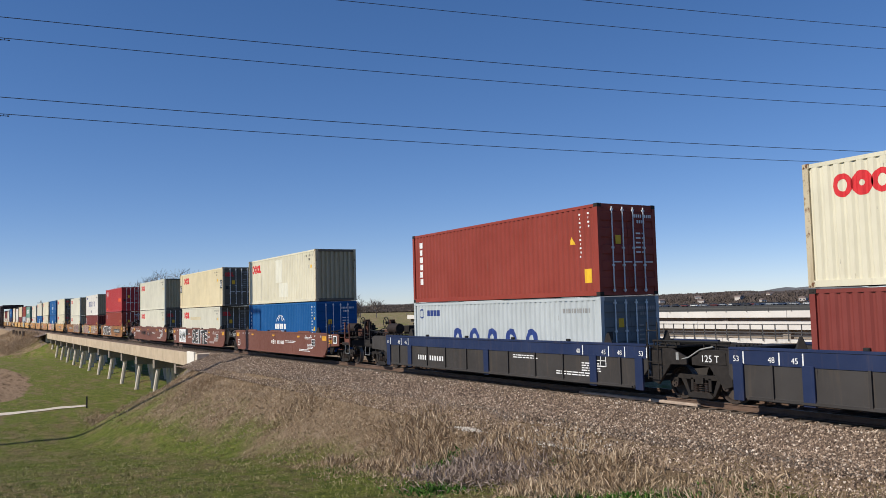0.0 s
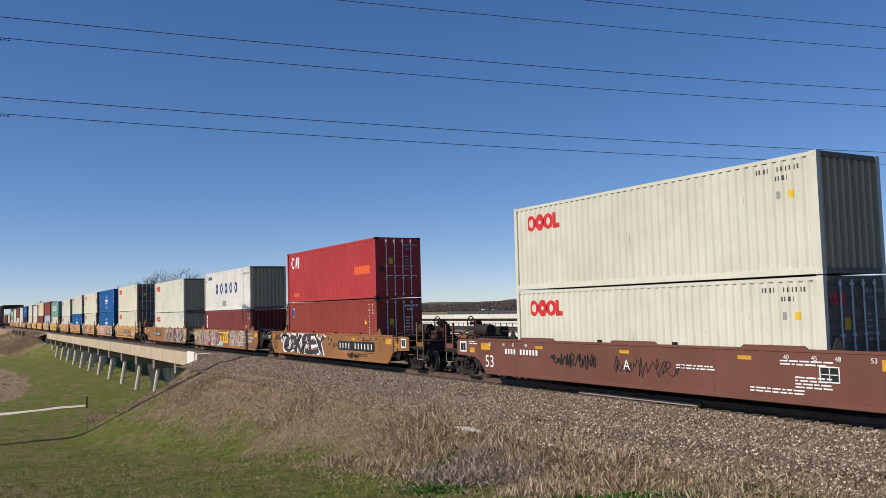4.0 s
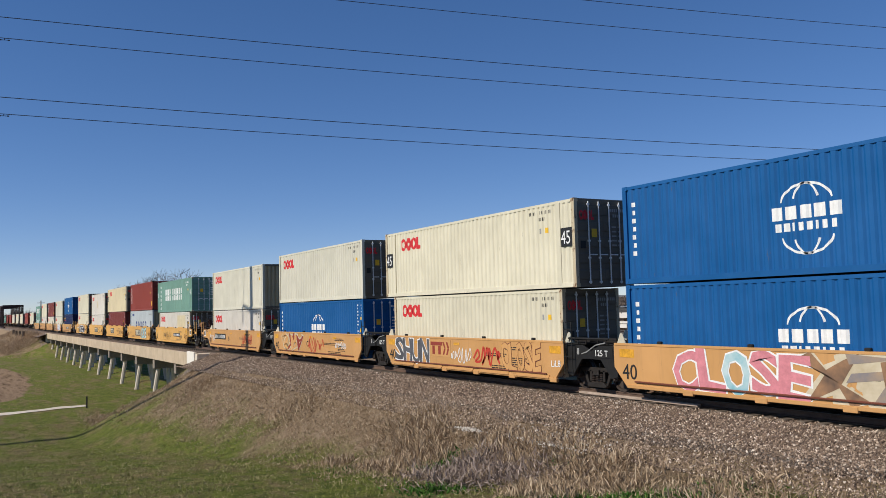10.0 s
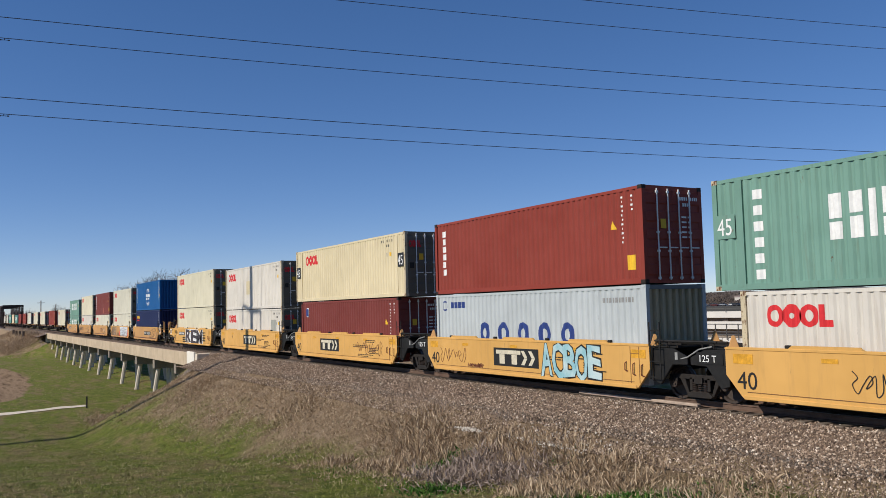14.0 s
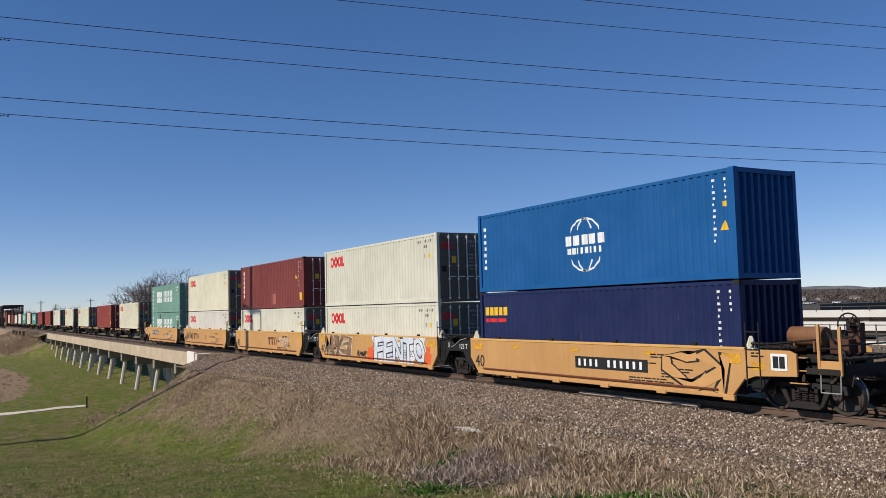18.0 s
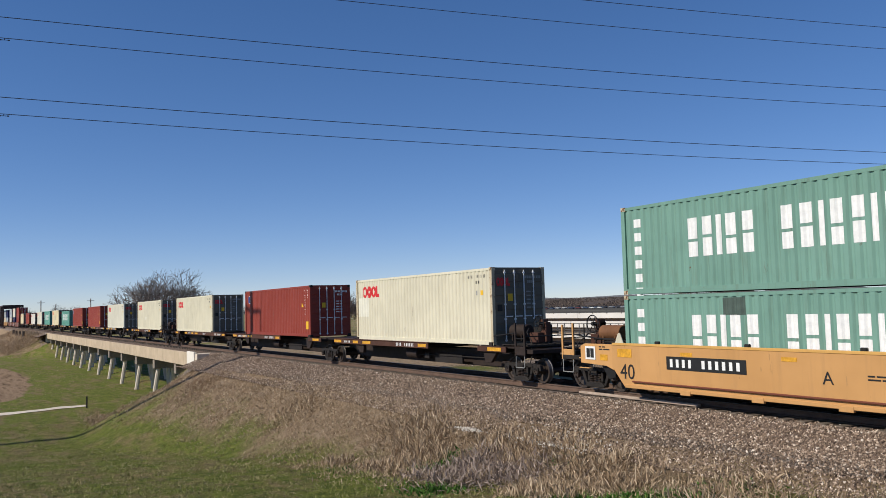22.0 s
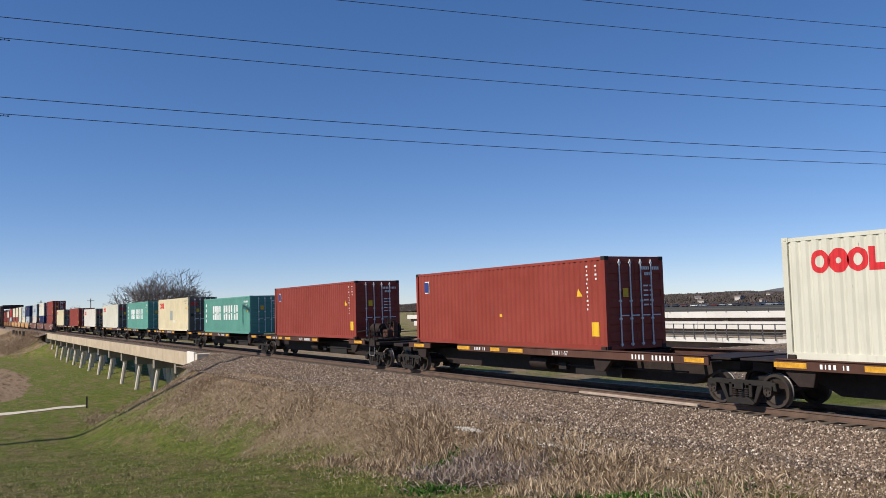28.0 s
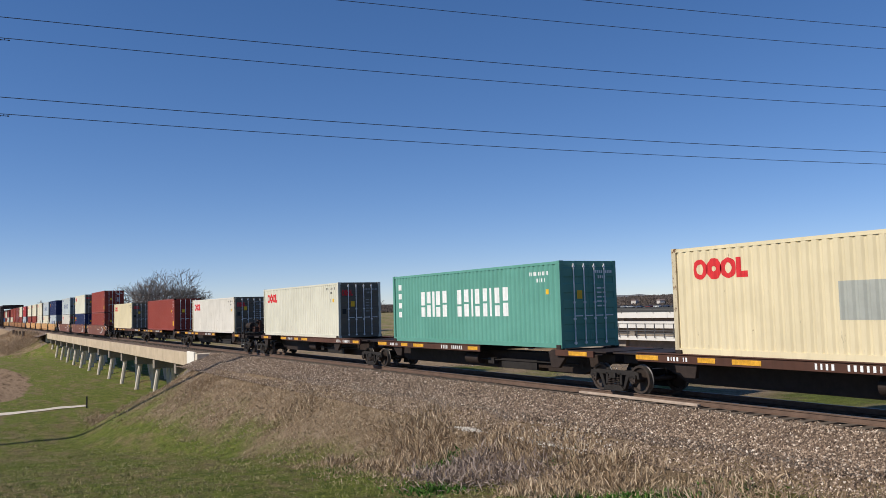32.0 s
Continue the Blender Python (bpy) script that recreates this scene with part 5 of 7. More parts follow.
def ground_material():
    m, n, l = nodes_of("grass_and_soil")
    p = n["Principled BSDF"]
    at = n.new("ShaderNodeAttribute")
    at.attribute_name = "cover"
    sep = n.new("ShaderNodeSeparateColor")
    l.new(at.outputs["Color"], sep.inputs[0])
    big, mid, fine = tex(n, l, 0.22, 5), tex(n, l, 1.7, 6, 0.7), tex(n, l, 14, 6, 0.8)
    lump = tex(n, l, 0.6, 8, 0.75, (0.35, 1.0, 1.0))
    lush = ramp(n, l, fine, [(0.3, (0.128, 0.152, 0.034)), (0.55, (0.212, 0.238, 0.056)), (0.75, (0.30, 0.30, 0.09))])
    straw = ramp(n, l, fine, [(0.3, (0.20, 0.155, 0.075)), (0.7, (0.38, 0.295, 0.165))])
    green = mix(n, l, ramp(n, l, lump, [(0.47, (0, 0, 0)), (0.6, (1, 1, 1))]), lush, straw)
    green = mix(n, l, 1.0, green, ramp(n, l, mid, [(0.34, (0.6, 0.68, 0.56)), (0.6, (1.2, 1.18, 1.04))]), "MULTIPLY")
    dry = ramp(n, l, mid, [(0.25, (0.20, 0.135, 0.08)), (0.5, (0.39, 0.28, 0.175)), (0.75, (0.52, 0.40, 0.27))])
    rut = tex(n, l, 0.9, 4, 0.6, (0.12, 1.0, 1.0))
    soil = ramp(n, l, rut, [(0.34, (0.12, 0.075, 0.04)), (0.44, (0.33, 0.225, 0.14)), (0.56, (0.43, 0.30, 0.19)), (0.68, (0.22, 0.145, 0.085))])
    stone = ramp(n, l, fine, [(0.3, (0.09, 0.065, 0.05)), (0.5, (0.27, 0.215, 0.17)), (0.7, (0.55, 0.48, 0.42))])

    def edge(channel, a, b):
        add = n.new("ShaderNodeMath")
        add.operation = "ADD"
        sc = n.new("ShaderNodeMath")
        sc.operation = "MULTIPLY_ADD"
        l.new(big, sc.inputs[0])
        sc.inputs[1].default_value, sc.inputs[2].default_value = 1.5, -0.75
        l.new(sep.outputs[channel], add.inputs[0])
        l.new(sc.outputs[0], add.inputs[1])
        return ramp(n, l, add.outputs[0], [(a, (0, 0, 0)), (b, (1, 1, 1))])

    c = mix(n, l, edge(0, 0.35, 0.65), green, dry)
    c = mix(n, l, edge(1, 0.4, 0.6), c, soil)
    c = mix(n, l, edge(2, 0.4, 0.6), c, stone)
    dark = ramp(n, l, fine, [(0.3, (0.6, 0.6, 0.6)), (0.65, (1.0, 1.0, 1.0))])
    l.new(mix(n, l, 1.0, c, dark, "MULTIPLY"), p.inputs["Base Color"])
    p.inputs["Roughness"].default_value = 0.95
    p.inputs["Specular IOR Level"].default_value = 0.1
    bump(n, l, fine, 1.0, 0.14, p)
    return m


DRYLINE = [(-66, 8.2), (-45, 7.8), (-30, 7.5), (-20, 7.3), (-15, 6.4), (-12, 5.4), (0, 4.6)]


def cover_at(x, y):
    """How dry, bare or stony the ground is."""
    dry = max(0.0, min(1.0, 0.5 + (lerp(DRYLINE, x) + y) / 7.0)) if y < 0 else 0.75
    if -186 < x < -65.3 and y < 12:
        dry = 0.12
    elif x <= -186:
        dry = 0.9 if abs(y) < 14 else 0.5
    if -64 < x and y < -14:
        dry = max(dry, 0.3)
    bare = 0.0
    d = math.hypot((x + 118) / 34, (y + 17.5) / 6.5)
    if d < 1.2 and x < -86:
        bare = min(1.0, (1.2 - d) * 4)
    stony = 1.0 if abs(y) < 3.6 and not -184 < x < -65.3 else 0.0
    if 4 < y < 60 and x > -70:
        dry, stony = (0.45, 0.0) if y < 10 else (0.8, 0.45)
    return dry, bare, stony


verts, colors = [], []
for x in GX:
    for y in GY:
        verts.append((x, y, ground_z(x, y)))
        colors += [*cover_at(x, y), 1.0]
ny = len(GY)
faces = [(i * ny + j, (i + 1) * ny + j, (i + 1) * ny + j + 1, i * ny + j + 1) for i in range(len(GX) - 1) for j in range(ny - 1)]
me = bpy.data.meshes.new("ground")
me.from_pydata(verts, [], faces)
me.polygons.foreach_set("use_smooth", [True] * len(faces))
att = me.attributes.new("cover", "FLOAT_COLOR", "POINT")
att.data.foreach_set("color", colors)
me.materials.append(ground_material())
tagged(new("ground", me), "grassy valley floor and dry railway bank", "ground", "", "structure")


# ---- track ----
def rail_profile(bm, x0, x1, y):
    prof = [(-0.07, -0.165), (0.07, -0.165), (0.07, -0.15), (0.015, -0.13), (0.012, -0.045), (0.036, -0.035), (0.036, -0.006), (0.028, 0), (-0.028, 0), (-0.036, -0.006),
            (-0.036, -0.035), (-0.012, -0.045), (-0.015, -0.13), (-0.07, -0.15)]
    xs = np.linspace(x0, x1, 30)
    rows = [[bm.verts.new((x, y + a, b)) for a, b in prof] for x in xs]
    k = len(prof)
    for r, q in zip(rows, rows[1:]):
        for j in range(k):
            bm.faces.new((r[j], r[(j + 1) % k], q[(j + 1) % k], q[j]))


track = tagged(new("track"), "railway track with rusty rails on timber ties", "track", "", "structure")
for y in (-0.753, 0.753):
    bm = bmesh.new()
    rail_profile(bm, -600, 120, y)
    r = part("rail", bm, RAILSTEEL, track)
    bm = bmesh.new()
    box(bm, -240, y, 0.001, 720, 0.05, 0.006)
    part("rail_head", bm, TREAD, track, "polished running surface")
tie = shared(("tie",), lambda bm: box(bm, 0, 0, 0, 0.23, 2.6, 0.18), 0.012)
rng = random.Random(4)
x = -62.0
while x < 6:
    place("tie", tie, WOODTIE, track, pose(x, rng.uniform(-0.04, 0.04), -0.257, 0, 0, rng.uniform(-0.8, 0.8)))
    x += 0.5
bm = bmesh.new()
for x in np.arange(-420, -62, 0.6):
    box(bm, x, 0, -0.257, 0.23, 2.6, 0.18)
tagged(part("far_ties", bm, WOODTIE, track), kind="stuff")
bm = bmesh.new()
box(bm, -18.9, -0.97, -0.12, 5.0, 0.15, 0.08)
part("rail_side_plank", bm, plain("bleached_plank", (0.40, 0.31, 0.24), 0.9, 0, 3, 0.3), track, "pale plank lying along the rail", bevel=0.015)

bm = bmesh.new()
prof = [(-4.3, -1.0), (-3.2, -0.62), (-1.75, -0.21), (1.75, -0.21), (3.2, -0.62), (4.3, -1.0)]
for x0, x1 in ((-63.8, 120), (-600, -182.8)):
    xs = np.arange(x0, x1 + 0.1, 3)
    rows = [[bm.verts.new((x, a * (0.62 if x < -62.4 and abs(a) > 2 and x > -65.4 else 1), b)) for a, b in prof] for x in xs]
    for r, q in zip(rows, rows[1:]):
        for j in range(len(prof) - 1):
            bm.faces.new((r[j], r[j + 1], q[j + 1], q[j]))
BALLAST = plain("ballast_bed", (0.16, 0.115, 0.085), 0.95, 0, 16, 0.6, 0.06)
tagged(part("ballast", bm, BALLAST), "crushed stone ballast shoulder under the track", "ballast", "", "structure")


def stone_material():
    m, n, l = nodes_of("crushed_stone")
    p = n["Principled BSDF"]
    g = n.new("ShaderNodeNewGeometry")
    c = ramp(n, l, g.outputs["Random Per Island"], [(0.0, (0.08, 0.053, 0.037)), (0.4, (0.215, 0.15, 0.105)), (0.75, (0.38, 0.28, 0.20)), (0.92, (0.56, 0.44, 0.335)), (1.0, (0.82, 0.72, 0.60))])
    t = tex(n, l, 40, 3)
    l.new(mix(n, l, 1.0, c, ramp(n, l, t, [(0.3, (0.75, 0.75, 0.75)), (0.7, (1.1, 1.08, 1.05))]), "MULTIPLY"), p.inputs["Base Color"])
    p.inputs["Roughness"].default_value = 0.9
    return m


def scatter_mesh(name, shape_v, shape_f, mats, material, label, category):
    """Many small pieces joined: each row of mats is a 3x3 turn-and-size with a place."""
    sv = np.array(shape_v)
    n, k = len(mats), len(sv)
    rot = np.array([m[0] for m in mats])
    loc = np.array([m[1] for m in mats])
    pts = np.einsum("nij,kj->nki", rot, sv) + loc[:, None, :]
    sf = np.array(shape_f)
    f = (sf[None] + (np.arange(n) * k)[:, None, None]).reshape(-1, sf.shape[1])
    me = bpy.data.meshes.new(name)
    me.from_pydata(pts.reshape(-1, 3).tolist(), [], f.tolist())
    me.materials.append(material)
    return tagged(new(name, me), label, category, "", "stuff")


def ballast_z(x, y):
    return float(np.interp(y, [a for a, _ in prof], [b for _, b in prof]))


rs = np.random.RandomState(3)
stones = []
for k in range(112000):
    u = rs.rand()
    x = -2 - 60 * u ** 1.35
    y = -1.0 - 3.7 * rs.rand() ** 0.85
    s = 0.015 + 0.026 * rs.rand() ** 2.2
    a = rs.rand(3) * 6.28
    q = np.array(Euler(a).to_matrix()) @ np.diag((s * (0.8 + 0.7 * rs.rand()), s, s * (0.6 + 0.5 * rs.rand())))
    z = max(ballast_z(x, y), ground_z(x, y)) + s * 0.3
    stones.append((q, (x, y, z)))
for k in range(5000):
    x, y = -2 - 50 * rs.rand(), 1.3 + 2.8 * rs.rand()
    s = 0.03 + 0.03 * rs.rand()
    stones.append((np.array(Euler(rs.rand(3) * 6.28).to_matrix()) * s, (x, y, ballast_z(x, y) + s * 0.3)))
for k in range(9000):
    x, y = -10 - 80 * rs.rand(), 9 + 27 * rs.rand()
    s = 0.025 + 0.035 * rs.rand() ** 2
    stones.append((np.array(Euler(rs.rand(3) * 6.28).to_matrix()) * s, (x, y, ground_z(x, y) + s * 0.3)))
STONE_V = [(1, 0, 0.1), (-1, 0.1, 0), (0.1, 1, 0), (0, -1, 0.15), (0.15, 0.1, 0.9), (-0.1, 0, -0.9)]
STONE_F = [(0, 2, 4), (2, 1, 4), (1, 3, 4), (3, 0, 4), (2, 0, 5), (1, 2, 5), (3, 1, 5), (0, 3, 5)]
scatter_mesh("ballast_stones", STONE_V, STONE_F, stones, stone_material(), "loose grey and white crushed ballast stones", "ballast")


# ---- grass ----
def blade_material(name, stops):
    m, n, l = nodes_of(name)
    p = n["Principled BSDF"]
    g = n.new("ShaderNodeNewGeometry")
    l.new(ramp(n, l, g.outputs["Random Per Island"], stops), p.inputs["Base Color"])
    p.inputs["Roughness"].default_value = 0.8
    p.inputs["Specular IOR Level"].default_value = 0.2
    return m


DRYBLADE = blade_material("dry_grass_blades", [(0, (0.21, 0.145, 0.085)), (0.4, (0.36, 0.26, 0.165)), (0.8, (0.47, 0.355, 0.235)), (1, (0.62, 0.50, 0.36))])
GREENBLADE = blade_material("green_grass_blades", [(0, (0.13, 0.16, 0.035)), (0.4, (0.21, 0.225, 0.06)), (0.7, (0.31, 0.27, 0.12)), (1, (0.48, 0.39, 0.23))])
LEAFGREEN = blade_material("fresh_weed_leaves", [(0, (0.03, 0.09, 0.012)), (1, (0.09, 0.19, 0.03))])


def blade_at(x, y, h, w, lean, sink=0.02):
    a = rs.rand() * 6.28
    b = rs.randn() * lean
    e = Euler((b, rs.randn() * lean, a)).to_matrix()
    return np.array(e) @ np.diag((w, 1.0, h)), (x, y, ground_z(x, y) - sink)


BLADE_V = [(-0.5, 0, 0), (0.5, 0, 0), (0.15, 0.03, 0.6), (0, 0.1, 1)]
BLADE_F = [(0, 1, 2), (0, 2, 3)]
dry = []
for k in range(9000):
    x = -3 - 58 * rs.rand() ** 1.15
    y = -4.3 - 7.0 * rs.rand()
    if cover_at(x, y)[0] < 0.25 + 0.5 * rs.rand() or x < -24 and rs.rand() < 0.45:
        continue
    tall = max(0.0, noise.noise((x * 0.3, y * 0.4, 9)) * 1.6)
    band = 0.9 if -6.0 < y < -4.5 else 0.35
    lean = 1.45 if tall < 0.3 else 0.9
    dx, dy = rs.randn() * 0.5, rs.randn() * 0.5
    for j in range(38):
        hx, hy = x + rs.randn() * 0.3, y + rs.randn() * 0.3
        dry.append(blade_at(hx, hy, (0.06 + 0.11 * rs.rand()) * (0.8 + 2.3 * tall * band + 0.25 * band), 0.003 + 0.0035 * rs.rand(), lean))
for k in range(1500):
    near = rs.rand() < 0.7
    x = (-64 + rs.randn() * 3.0) if near else (-192 + rs.randn() * 5)
    y = -3.6 - 6.5 * rs.rand()
    big = 1.0 + 1.5 * max(0.0, noise.noise((x * 0.3, y * 0.4, 2)))
    for j in range(14):
        dry.append(blade_at(x + rs.randn() * 0.35, y + rs.randn() * 0.35, (0.10 + 0.16 * rs.rand()) * big * (0.8 if near else 2.0), 0.011 if near else 0.05, 0.7))
for k in range(900):
    x, y = -186 - 90 * rs.rand() ** 1.5, -3.4 - 8.0 * rs.rand()
    big = 0.5 + rs.rand()
    for j in range(12):
        dry.append(blade_at(x + rs.randn() * 0.5, y + rs.randn() * 0.5, (0.3 + 0.5 * rs.rand()) * big, 0.06, 0.55))
for k in range(520):
    x, y = -27 + 13 * rs.rand(), -7.8 + 3.2 * rs.rand()
    if noise.noise((x * 0.5, y * 0.7, 21)) < -0.05:
        continue
    big = 0.16 + 0.3 * rs.rand() ** 1.5
    for j in range(30):
        dry.append(blade_at(x + rs.randn() * 0.14, y + rs.randn() * 0.14, big * (0.5 + 0.6 * rs.rand()), 0.0035 + 0.003 * rs.rand(), 0.45))
scatter_mesh("dry_grass", BLADE_V, BLADE_F, dry, DRYBLADE, "tangled dry winter grass on the bank", "grass")
green = []
for k in range(90000):
    x = -3 - 62 * rs.rand() ** 1.25
    y = -5.6 - 13 * rs.rand()
    if cover_at(x, y)[0] > 0.25 + 0.6 * rs.rand():
        continue
    green.append(blade_at(x, y, 0.03 + 0.05 * rs.rand(), 0.006, 0.9))
for k in range(9000):
    x, y = -62 - 128 * rs.rand() ** 1.3, -3.2 - 22 * rs.rand()
    if cover_at(x, y)[1] > 0.3 or -76 < x < -71 and y < -8:
        continue
    green.append(blade_at(x, y, 0.06 + 0.1 * rs.rand() ** 2, 0.03 + 0.03 * rs.rand(), 0.7))
for k in range(2600):
    x, y = -9 - 56 * rs.rand() ** 1.2, -19 + 12.5 * rs.rand()
    if noise.noise((x * 0.35, y * 0.35, 33)) < -0.1 or cover_at(x, y)[0] > 0.7:
        continue
    big = 0.05 + 0.08 * rs.rand() ** 2
    for j in range(22):
        green.append(blade_at(x + rs.randn() * 0.12, y + rs.randn() * 0.12, big * (0.5 + 0.7 * rs.rand()), 0.006, 0.6))
scatter_mesh("green_grass", BLADE_V, BLADE_F, green, GREENBLADE, "short green and straw mixed grass", "grass")


# ---- concrete trestle bridge ----
WINGWALL = paint("bright_concrete", (0.74, 0.70, 0.62), 0.85, 0.2, 0.0, (0.3, 0.24, 0.18), 0.08)
bridge = tagged(new("trestle_bridge"), "weathered concrete trestle bridge on battered piles", "bridge", "", "structure")
X0, X1 = -183.3, -64.9
spans = 14
bent = 8.73
FIRST = -72.5
BENTS = [X1] + [FIRST - bent * k for k in range(spans - 1)] + [X0]
for a, b in zip(BENTS, BENTS[1:]):
    for y in (-2.45, 2.45):
        bm = bmesh.new()
        box(bm, (a + b) / 2, y, -0.82, a - b - 0.05, 0.3, 1.05)
        part("girder", bm, CONCRETE, bridge, bevel=0.02)
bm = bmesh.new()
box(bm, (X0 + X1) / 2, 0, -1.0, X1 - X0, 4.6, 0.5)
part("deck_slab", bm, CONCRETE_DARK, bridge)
bm = bmesh.new()
box(bm, (X0 + X1) / 2, 0, -0.5, X1 - X0, 4.55, 0.44)
part("deck_ballast", bm, BALLAST, bridge)
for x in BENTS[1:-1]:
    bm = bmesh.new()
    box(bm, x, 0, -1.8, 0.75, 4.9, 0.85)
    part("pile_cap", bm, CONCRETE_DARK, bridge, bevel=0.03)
    for y, tilt in ((-2.0, -0.28), (-0.7, -0.06), (0.7, 0.06), (2.0, 0.28)):
        bm = bmesh.new()
        rod(bm, (x, y + tilt * 1.9, -5.6), (x, y, -2.2), 0.2, 8)
        part("pile", bm, CONCRETE_PALE, bridge, bevel=0.0)
for x in (X0 - 0.55, X1 + 0.55):
    bm = bmesh.new()
    box(bm, x, 0, -1.2, 1.05, 5.5, 1.85)
    part("abutment", bm, CONCRETE_PALE, bridge, bevel=0.03)

bm = bmesh.new()
box(bm, -65.5, -2.74, -0.75, 2.2, 0.22, 1.2)
part("wing_wall", bm, WINGWALL, bridge, "bright pale concrete block", bevel=0.03)

# footpath on the valley floor
bm = bmesh.new()
n = 60
rows = []
for k in range(n + 1):
    u = k / n
    y = -26 + 17.2 * u
    xc = -72.5 - 4.25 * u
    rows.append([bm.verts.new((xc - 0.9, y, ground_z(xc - 0.9, y) + 0.04)), bm.verts.new((xc + 0.9, y, ground_z(xc + 0.9, y) + 0.04))])
for r, q in zip(rows, rows[1:]):
    bm.faces.new((r[0], r[1], q[1], q[0]))
tagged(part("footpath", bm, CONCRETE_PALE), "pale concrete footpath across the grass", "path", "", "structure")
bm = bmesh.new()
rod(bm, (-73.9, -9.1, ground_z(-73.9, -9.1) - 0.1), (-73.9, -9.1, ground_z(-73.9, -9.1) + 0.95), 0.06, 8)
tagged(part("marker_post", bm, BLACK), "short dark post beside the footpath", "post")
for k in range(4):
    x, y = -208 - k * 12.2, -5.2
    z = ground_z(x, y)
    bm = bmesh.new()
    box(bm, x, y, z + 0.55, 0.5, 0.5, 1.5)
    tagged(part("timber_bollard", bm, WOODTIE, bevel=0.03), "dark timber post on the bank", "post", "posts on the bank")

# ---- truss bridge at the far end ----
truss = base_at("truss_bridge", "dark steel through-truss railway bridge", "bridge")
TRUSS = plain("old_truss_paint", (0.035, 0.022, 0.02), 0.7, 0, 2, 0.3)
TX = [-343.8 - 9.27 * k for k in range(9)]
for s in (-1, 1):
    y = s * 3.2
    bm = bmesh.new()
    box(bm, (TX[0] + TX[-1]) / 2, y, 7.4, TX[0] - TX[-1], 0.5, 0.55)
    part("top_chord", bm, TRUSS, truss)
    bm = bmesh.new()
    box(bm, (TX[0] + TX[-1]) / 2 + 3, y, -0.6, TX[0] - TX[-1] + 14, 0.5, 1.1)
    part("bottom_chord", bm, TRUSS, truss)
    for k, x in enumerate(TX):
        bm = bmesh.new()
        box(bm, x, y, 3.5, 0.45, 0.4, 7.6)
        part("post", bm, TRUSS, truss)
        if k:
            bm = bmesh.new()
            rod(bm, (x, y, 7.3), (x + 9.27, y, -0.2), 0.2, 6) if k > 1 else rod(bm, (x, y, -0.2), (x + 9.27, y, 7.3), 0.2, 6)
            part("diagonal", bm, TRUSS, truss)
for x in TX:
    bm = bmesh.new()
    box(bm, x, 0, 7.45, 0.5, 6.6, 0.6)
    if x == TX[0]:
        for k in range(5):
            rod(bm, (x, -3 + k * 1.3, 7.2), (x, -2.4 + k * 1.3, 6.6), 0.1, 6)
        box(bm, x, 0, 6.55, 0.3, 6.6, 0.2)
    part("sway_brace", bm, TRUSS, truss)


# weeds, a leafless shrub and pale rubble at the foot of the shoulder
def weeds(x, y, n, r, h):
    rows = []
    for k in range(n):
        rows.append(blade_at(x + rs.randn() * r, y + rs.randn() * r, h * (0.5 + rs.rand()), 0.05 + 0.04 * rs.rand(), 0.8))
    return rows


leafy = []
for wx, wy, n, r, h in ((-21.4, -6.3, 320, 0.36, 0.15), (-20.6, -6.6, 200, 0.3, 0.13), (-18.1, -8.4, 420, 0.42, 0.14), (-17.3, -5.1, 160, 0.25, 0.1), (-13.0, -6.5, 600, 0.35, 0.10), (-12.2, -5.7, 600, 0.35, 0.10), (-14.0, -7.5, 600, 0.4, 0.10), (-11.6, -5.2, 300, 0.3, 0.09), (-24, -8.0, 120, 0.5, 0.09)):
    leafy += weeds(wx, wy, n, r, h)
scatter_mesh("broadleaf_weeds", BLADE_V, BLADE_F, leafy, LEAFGREEN, "fresh green broadleaf weeds in dry grass", "weeds")
TWIG = blade_material("grey_twigs", [(0, (0.14, 0.10, 0.08)), (0.6, (0.30, 0.235, 0.195)), (1, (0.48, 0.39, 0.33))])
for bx, by, r, n in ((-19.0, -7.2, 1.0, 1200), (-17.8, -6.4, 1.1, 1100), (-19.9, -6.0, 0.7, 600)):
    twigs = []
    for k in range(n):
        m, (px, py, pz) = blade_at(bx + rs.randn() * r * 0.6, by + rs.randn() * r * 0.6, 0.12 + 0.3 * rs.rand(), 0.006, 1.0)
        twigs.append((m, (px, py, pz + rs.rand() * 0.22)))
    ob = scatter_mesh("leafless_shrub", BLADE_V, BLADE_F, twigs, TWIG, "grey leafless shrub in the dry grass", "shrub")
rubble = []
for k in range(900):
    x, y = (-18.3 + rs.randn() * 0.8, -4.45 + rs.randn() * 0.25) if k % 5 else (-21.9 + rs.randn() * 0.35, -4.9 + rs.randn() * 0.15)
    s = 0.012 + 0.03 * rs.rand() ** 2
    rubble.append((np.array(Euler(rs.rand(3) * 6.28).to_matrix()) * s, (x, y, max(ground_z(x, y), ballast_z(x, y)) + s * 0.5)))
scatter_mesh("pale_rubble", STONE_V, STONE_F, rubble, plain("pale_limestone", (0.6, 0.54, 0.46), 0.9, 0, 9, 0.2, 0, 0.25), "spill of pale broken limestone", "rubble")

# ---- transmission line ----
ACROSS, ALONG = Vector((-0.97955, 0.20118, 0)), Vector((0.20118, 0.97955, 0))
CABLE = plain("cable", (0.04, 0.04, 0.042), 0.5, 0.6, 5, 0.1, 0)
WIRES = [(54.57, 0.000311, -0.01675, 25.618), (58.42, 0.00026, -0.01555, 25.258), (54.57, 0.000311, -0.02235, 20.455), (58.42, 0.00029, -0.02462, 20.325),
         (54.57, 0.00027, -0.0281, 15.554), (58.42, 0.000272, -0.02939, 15.375)]
ACROSS.normalize()
ALONG.normalize()
S0, S1 = -13.0, 130.0


